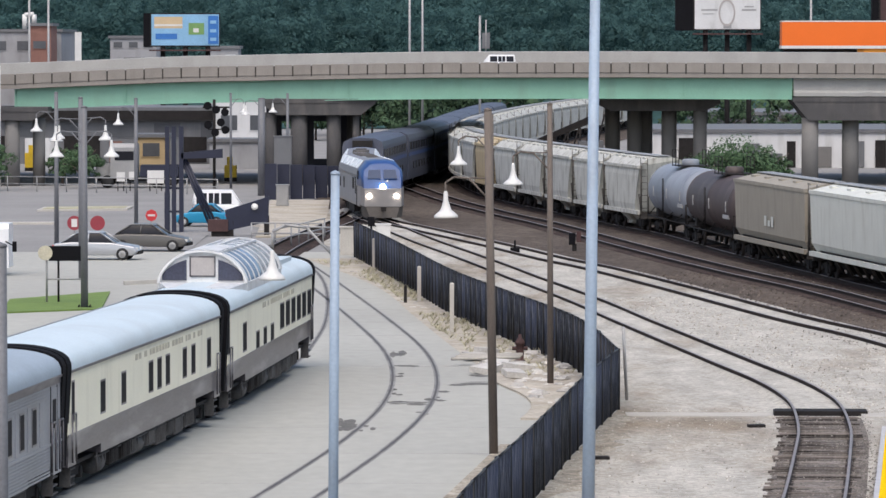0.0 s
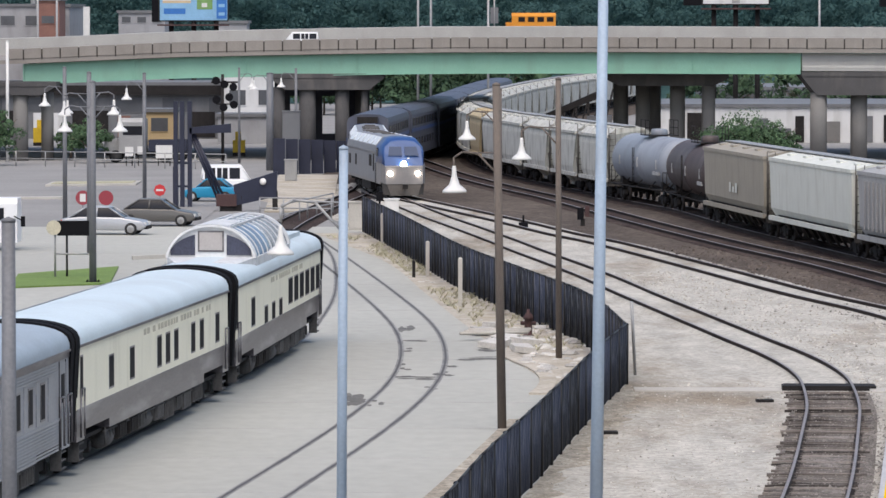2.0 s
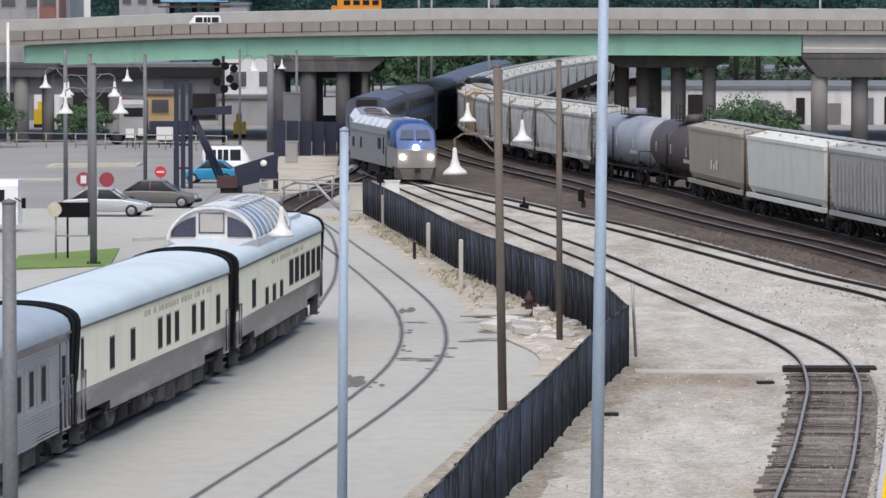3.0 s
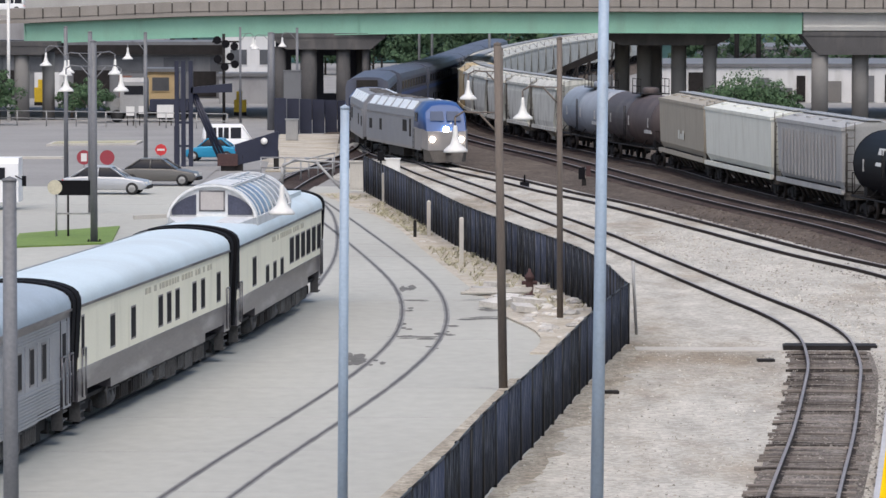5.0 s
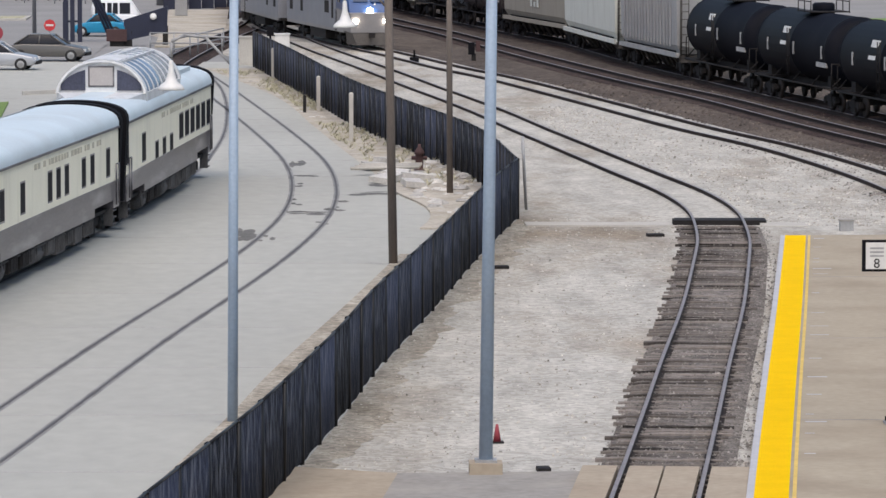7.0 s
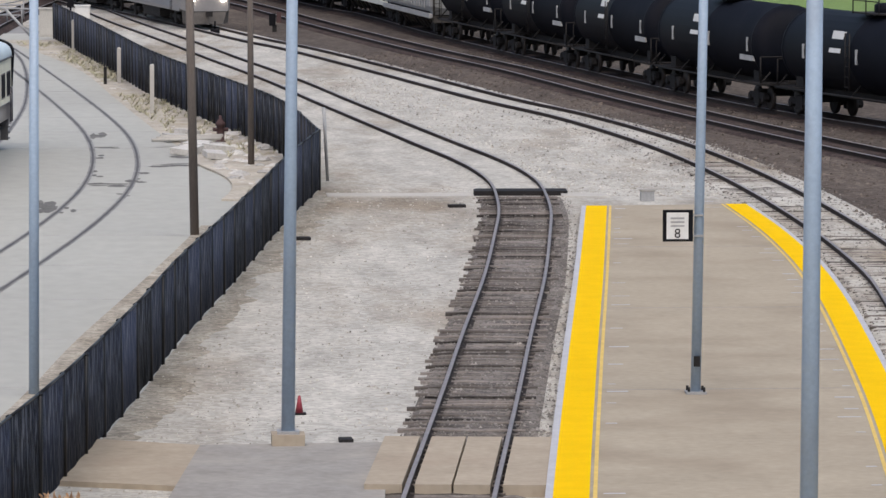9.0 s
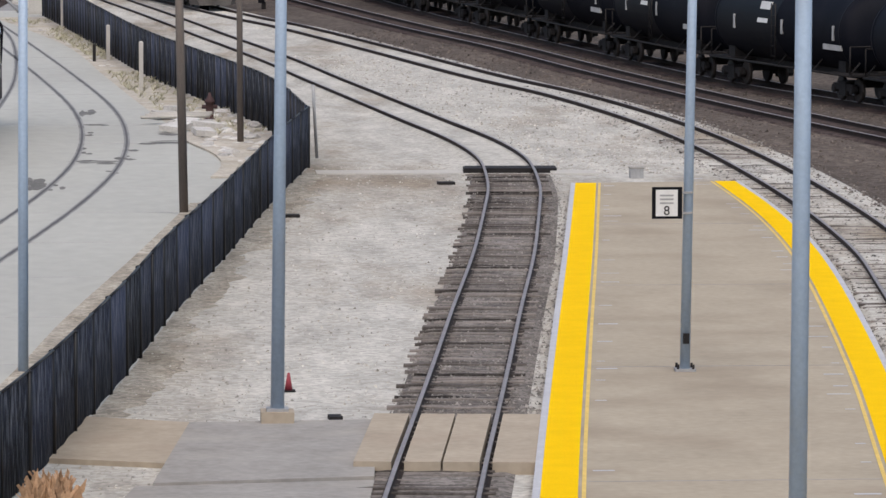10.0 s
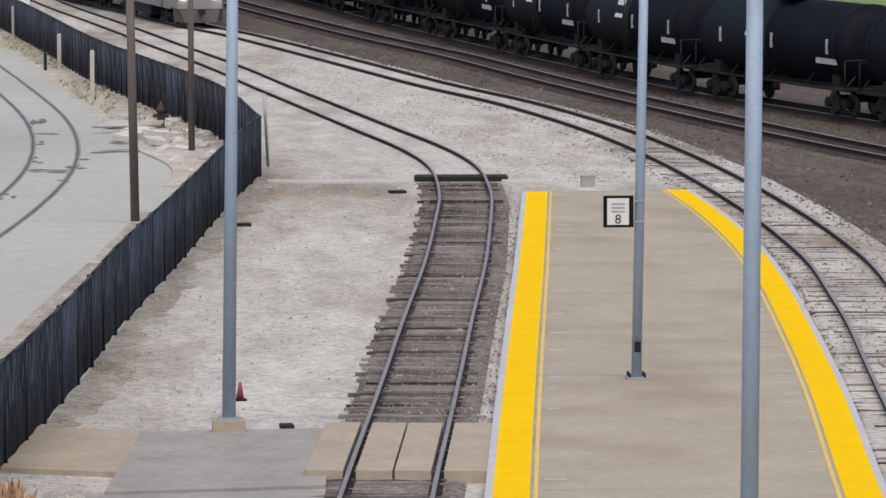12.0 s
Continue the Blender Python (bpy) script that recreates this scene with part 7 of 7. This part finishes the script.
ob = thing("roof_pipe", "bent white exhaust pipe on a roof", "pipe", pose(-45.4, 522, 12.9))
part("pipe", Form().rod((0, 0, 0), (0, 0, 1.6), 0.28, n=8).rod((0, 0, 1.5), (1.0, 0, 1.6), 0.28, n=8).rod((1.0, 0, 1.6), (1.0, 0, 0.6), 0.28, n=8), M_WHITE, ob)
ob = thing("white_vent_stack", "square white vent stack above the bridge", "stack", pose(-36.8, 485, 0))
part("stack", Form().box(-0.32, 0.32, -0.3, 0.3, 0, 12.5), M_WHITE, ob)
for x, y, w, h, mt in ((-17.6, 398, 0.5, 1.3, M_SAFETY), (-36.6, 430, 0.8, 1.6, M_SAFETY)):
    ob = thing("yellow_machine", "small yellow machine near the bridge", "machine", pose(x, y, -0.05))
    part("body", Form().box(-w, w, -0.5, 0.5, 0.2, h), mt, ob)
    part("hood", Form().box(-w * 0.6, w * 0.3, -0.4, 0.4, h, h + 0.7), mt, ob)
    part("track_base", Form().box(-w, w, -0.6, 0.6, 0, 0.3), M_DARK, ob)


# ---- billboards ----
def billboard(x0, x1, y, z0, z1, label, prints, posts=3, side=0.64):
    ob = thing("billboard", label, "billboard")
    part("frame", Form().box(x0 - 0.15, x1 + 0.1, y, y + 0.3, z0 - 0.12, z1 + 0.12), M_DARK, ob)
    part("side_panel", Form().box(x0 - 0.16 - side, x0 - 0.16, y + 0.02, y + 1.6, z0 - 0.15, z1 + 0.1), M_BLACK, ob, "dark side panel")
    part("sheet", Form().box(x0, x1, y - 0.03, y - 0.004, z0, z1), prints[0], ob, "printed advertising sheet")
    for k_, (a, b, c, d, m) in enumerate(prints[1]):
        part("print", Form().box(x0 + (x1 - x0) * a, x0 + (x1 - x0) * b, y - 0.04 - 0.006 * k_, y - 0.034 - 0.006 * k_, z0 + (z1 - z0) * c, z0 + (z1 - z0) * d), m, ob)
    part("catwalk", Form().box(x0 - 0.2, x1 + 0.2, y - 0.9, y + 0.2, z0 - 0.55, z0 - 0.4), M_RUST, ob, "dark red catwalk")
    for i in range(posts):
        x = x0 + (x1 - x0) * (i + 0.5) / posts
        part("post", Form().rod((x, y + 0.3, -0.1), (x, y + 0.3, z0), 0.25, n=8), M_DARK, ob)


billboard(-28.5, -21.9, 470, 11.15, 14.2, "blue and pale advertising billboard over the road", (M_AD_SKY, [(0.04, 0.46, 0.55, 0.92, M_AD_TAN), (0.04, 0.46, 0.62, 0.68, M_WHITE), (0.06, 0.38, 0.2, 0.38, M_AD_BLUE), (0.55, 0.78, 0.35, 0.72, M_AD_GREEN), (0.62, 0.7, 0.42, 0.55, M_WHITE), (0.84, 0.99, 0.05, 0.95, M_AD_BLUE), (0.87, 0.96, 0.15, 0.25, M_AD_SKY), (0.87, 0.96, 0.42, 0.52, M_AD_SKY), (0.87, 0.96, 0.7, 0.8, M_AD_SKY)]))
billboard(24.6, 31.0, 470, 12.75, 17.0, "white advertising billboard with a round ring shape", (M_WHITEWALL, [(0.1, 0.35, 0.42, 0.46, M_GALV), (0.72, 0.94, 0.42, 0.46, M_GALV), (0.76, 0.9, 0.5, 0.53, M_GALV), (0.12, 0.3, 0.34, 0.36, M_GALV), (0.44, 0.56, 0.02, 0.12, M_GALV)]), side=1.7)
ring_print = Form()
oval = lambda rx, rz, y: [(27.75 + rx * math.cos(a), y, 14.35 + rz * math.sin(a)) for a in (2 * math.pi * i / 28 for i in range(28))]
ring_print.loft([oval(0.82, 1.32, 469.93), oval(0.66, 1.12, 469.93), oval(0.66, 1.12, 469.96), oval(0.82, 1.32, 469.96), oval(0.82, 1.32, 469.93)], caps=False)
part("ring_print", ring_print, M_PALEPANEL, [o for o in bpy.data.objects if o.name.startswith("billboard") and o.parent is None][-1], "pale brown printed ring")
billboard(42.4, 48, 466, 12.6, 16.6, "dark back of a billboard with lattice braces", (M_RUST, []))

# ---- traffic on the bridge: built once, moved below ----
BRIDGE_TRAFFIC = []
van = car("white_van", M_CARWHITE, "white minivan driving over the bridge", 4.9, 1.75, "van", "bridge traffic")
BRIDGE_TRAFFIC.append((van, 8, 8.4, 180, ((0, 4.3), (1.5, -8.5), (2.5, -16.5), (12, -94))))
school = thing("school_bus", "yellow school bus driving over the bridge", "bus", group="bridge traffic")
part("body", Form().loft([[(x, y, z) for y, z in ((-1.2, 0.6), (-1.2, 2.05), (-0.8, 2.3), (0.8, 2.3), (1.2, 2.05), (1.2, 0.6))] for x in (-2.2, 1.5)]), M_BUS, school)
part("hood", Form().box(1.3, 2.0, -1.0, 1.0, 0.6, 1.5), M_BUS, school)
for g in (-1, 1):
    for i in range(4):
        part("side_window", Form().box(-2.0 + 0.8 * i, -1.45 + 0.8 * i, min(g * 1.19, g * 1.23), max(g * 1.19, g * 1.23), 1.55, 1.95), M_GLASS, school)
    for x in (-1.5, 1.4):
        part("wheel", Form().spin([(0.0, g * 0.85), (0.48, g * 0.85), (0.48, g * 1.15), (0.0, g * 1.15)], 14, "y", (x, 0, 0.48)), M_TYRE, school)
part("windscreen", Form().box(1.48, 1.53, -1.0, 1.0, 1.55, 2.0), M_GLASS, school)
BRIDGE_TRAFFIC.append((school, 22, 9.0, 180, ((0, 37.0), (1.0, 22.0), (1.5, 13.8), (2.5, -0.6), (12, -145))))
trailer = thing("orange_trailer_truck", "truck with a long plain orange box trailer", "truck", group="bridge traffic")
part("box", Form().box(-8, 6, -1.3, 1.3, 1.75, 3.75), M_ORANGE, trailer, "orange box trailer")
part("top_trim", Form().box(-8.05, 6.05, -1.32, 1.32, 3.75, 3.86), M_WHITE, trailer)
part("bottom_trim", Form().box(-8.05, 6.05, -1.32, 1.32, 1.5, 1.75), M_WHITE, trailer)
part("cab", Form().box(6.6, 9.2, -1.25, 1.25, 0.7, 3.5), M_CARWHITE, trailer)
part("chassis", Form().box(-7.8, 9.0, -0.5, 0.5, 0.7, 1.5), M_DARK, trailer)
for x in (-6.8, -5.5, 5.0, 8.2):
    for g in (-1, 1):
        part("wheel", Form().spin([(0.0, g * 0.85), (0.5, g * 0.85), (0.5, g * 1.2), (0.0, g * 1.2)], 14, "y", (x, 0, 0.5)), M_TYRE, trailer)
BRIDGE_TRAFFIC.append((trailer, 22, 9.35, 0, ((0, 36.6), (0.4, 42.4), (12, 210))))
for i, (m, x0, v, lane) in enumerate(((M_CARWHITE, 4, 9, 24), (M_CARSILVER, -18, 8, 26), (M_CARGREY, -26, 8, 26), (M_CARWHITE, 44, -8, 24), (M_CARSILVER, 62, -9, 26), (M_CARGREY, 16, 10, 27), (M_CARWHITE, 70, -13, 24))):
    ob = car("passing_car", m, "car driving on the far side of the bridge", 4.5, 1.5, "sedan" if i % 2 else "van", "bridge traffic")
    BRIDGE_TRAFFIC.append((ob, lane, 9.5, 0 if v > 0 else 180, ((0, x0), (12, x0 + 12 * v))))


# ---- trains on their tracks ----
for make, yc in ((stainless_coach, 105.4), (lounge_coach, 130.8), (dome_coach, 156.8)):
    ob = make()
    s = TRACK_COACH.of_y(yc)
    x, y = TRACK_COACH.at(s)
    ob.matrix_basis = pose(x, y, -0.01, 0, 0, TRACK_COACH.heading(s, 9))

PASSENGER, back = [], 0.0
for make, label, length in ((locomotive, "silver and blue passenger diesel locomotive with lit headlights", 21.2), (locomotive, "silver trailing passenger diesel locomotive", 21.2)):
    PASSENGER.append((make(label), back + length / 2))
    back += length
first = bilevel("dark grey double-deck sleeping coach")
PASSENGER.append((first, back + 13.1))
back += 26.2
for i in range(7):
    PASSENGER.append((copy_thing(first, pose(0, 0, 0)), back + 13.1))
    back += 26.2

# freight cars, counted from the joint between the tan and the white hopper: to the front and to the rear
proto = {
    "pale": hopper(M_H_PALE, "pale grey weathered covered hopper", 11.4),
    "cream": hopper(M_H_CREAM, "dull orange-cream weathered covered hopper", 11.4),
    "tan": hopper(M_H_TAN, "tan covered hopper with faded lettering", 20.0, smooth_side=False, mark=M_H_WHITE),
    "white": hopper(M_H_WHITE, "off-white smooth-sided covered hopper", 21.6, smooth_side=False),
    "grey": hopper(M_H_GREY, "grey ribbed covered hopper", 17.4, ribs=16, smooth_side=False),
    "blue": tank(M_T_BLUE, "grey-blue tank car with dark straps", 16.4, placard=False),
    "maroon": tank(M_T_MAROON, "dull maroon tank car", 17.6, placard=False),
    "black": tank(M_T_BLACK, "black tank car with white placard", 16.5),
}
LENGTH = {"pale": 11.4, "cream": 11.4, "tan": 20.0, "white": 21.6, "grey": 17.4, "blue": 16.4, "maroon": 17.6, "black": 16.5}
FREIGHT, used = [], set()


def next_car(kind):
    if kind in used:
        return copy_thing(proto[kind], pose(0, 0, 0))
    used.add(kind)
    return proto[kind]


ahead = 0.0
for kind in ["tan", "maroon", "blue", "pale", "pale", "pale", "pale", "pale", "cream"] + ["pale"] * 28:
    FREIGHT.append((next_car(kind), ahead + LENGTH[kind] / 2))
    ahead += LENGTH[kind]
behind = 0.0
for kind in ["white", "grey"] + ["black"] * 13:
    FREIGHT.append((next_car(kind), -behind - LENGTH[kind] / 2))
    behind += LENGTH[kind]


def motions():
    beats = [0.5 * i for i in range(25)]
    nose_t, nose_y = (0, 1.5, 2.5, 5.5, 6.5, 9.5, 12), (302.0, 298.5, 295.5, 283.5, 277.0, 261.0, 248.0)
    nose_s = [TRACK_B.of_y(y) for y in nose_y]
    for ob, back in PASSENGER:
        ob.scale = (1.0, 0.94, 0.88) if back < 40 else (1, 0.96, 0.89)
        rows = []
        for t in beats:
            s = float(np.interp(t, nose_t, nose_s)) + back
            x, y = TRACK_B.at(s)
            rows.append((t, pose(x, y, 0.2, 0, 0, TRACK_B.heading(s, 7) + (0 if 21 < back < 40 else 180))))
        walk(ob, rows)
    joint_t, joint_s = (0, 2.5, 5.5, 6.5, 9.5, 12), (208.5, 224.2, 244.3, 251.0, 270.5, 286.2)
    for ob, off in FREIGHT:
        rows = []
        for t in beats:
            s = float(np.interp(t, joint_t, joint_s)) + off
            x, y = TRACK_FREIGHT.at(s)
            rows.append((t, pose(x, y, 0.2, 0, 0, TRACK_FREIGHT.heading(s, 5))))
        walk(ob, rows)
    for ob, lane, z, turn, stops in BRIDGE_TRAFFIC:
        if ob.name.startswith(("white_van", "passing_car")):
            ob.scale = (0.68, 0.72, 0.72)
        xs = [float(np.interp(t, [a for a, _ in stops], [b for _, b in stops])) for t in (0, 0.5, 1, 1.5, 2, 2.5, 3, 12)]
        walk(ob, [(t, pose(x, by_(x) + lane, bz(max(-36, min(40, x))) + 0.32 + lane * 0.025, 0, 0, turn)) for t, x in zip((0, 0.5, 1, 1.5, 2, 2.5, 3, 12), xs)])


# ---- loose stones on the gravel and ballast ----
def loose_stones(name, left, right, y0, y1, count, size, z, material, label, seed):
    g = np.random.default_rng(seed)
    u = g.random(count)
    ys = y0 + (y1 - y0) * u ** 1.3
    verts, faces = [], []
    for y in ys:
        a, b = left(y), right(y)
        x, k = a + (b - a) * g.random(), size * (0.5 + 1.1 * g.random() ** 3)
        i, turn = len(verts), g.random() * 6.28
        for j in range(4):
            q = turn + j * 1.571 + g.uniform(-0.4, 0.4)
            verts.append((x + k * math.cos(q) * g.uniform(0.7, 1.2), y + k * math.sin(q) * g.uniform(0.7, 1.2), z - 0.01))
        verts.append((x + g.uniform(-0.3, 0.3) * k, y + g.uniform(-0.3, 0.3) * k, z + k * g.uniform(0.4, 0.9)))
        verts.append((x + g.uniform(-0.6, 0.6) * k, y + g.uniform(-0.6, 0.6) * k, z + k * g.uniform(0.3, 0.7)))
        faces += [(i, i + 1, i + 4), (i + 1, i + 2, i + 4), (i + 2, i + 5, i + 4), (i + 2, i + 3, i + 5), (i + 3, i, i + 5), (i, i + 4, i + 5)]
    me = bpy.data.meshes.new(name)
    me.from_pydata(verts, [], faces)
    me.materials.append(material)
    tagged(part(name, me, None), label, "stones", kind="stuff")


M_GREYSTONE = stony("grey_loose_stones", (0.19, 0.175, 0.16), (0.27, 0.25, 0.23), patch=2.0, grain=5, contrast=0.4, stretch=1)
M_STONE = stony("pale_loose_stones", (0.45, 0.43, 0.39), (0.27, 0.235, 0.19), patch=2.0, grain=5, contrast=0.4, stretch=1)
M_DARKSTONE = stony("brown_loose_ballast", (0.1, 0.083, 0.072), (0.16, 0.135, 0.118), patch=2.0, grain=5, contrast=0.5, stretch=1)
loose_stones("gravel_stones", lambda y: fence_x(y) + 0.1, x_of(TRACK_A, -1.4), 76, 150, 5000, 0.036, -0.024, M_STONE, "pale loose stones on the gravel by the fence", 1)
loose_stones("gravel_stones_between", x_of(TRACK_A, 1.2), x_of(TRACK_B, -1.2), 146, 215, 5000, 0.05, -0.024, M_STONE, "pale loose stones between the two tracks", 2)
loose_stones("track_stones", x_of(TRACK_A, -1.3), lambda y: x_of(TRACK_A)(y) + 1.5, 87.2, 146, 4500, 0.04, 0.02, M_GREYSTONE, "grey stones lying between the ties", 3)
loose_stones("ballast_stones", x_of(TRACK_B, 1.5), x_of(TRACK_FREIGHT), 120, 240, 9000, 0.065, -0.014, M_DARKSTONE, "brown loose ballast stones of the main line", 4)
loose_stones("arrival_stones", x_of(TRACK_B, -1.7), x_of(TRACK_B, 2.0), 95, 190, 4500, 0.045, 0.05, M_GREYSTONE, "grey stones around the arrival track", 5)

# ---- ties, last ----
ties(track_station, TRACK_A, 60, 147, 0.252)
ties(track_arrival, TRACK_B, 80, 160, 0.262, 160, M_TIEMID)
ties(track_main, TRACK_MAIN, 140, 330, 0.215, 0, M_TIEDARK)
motions()
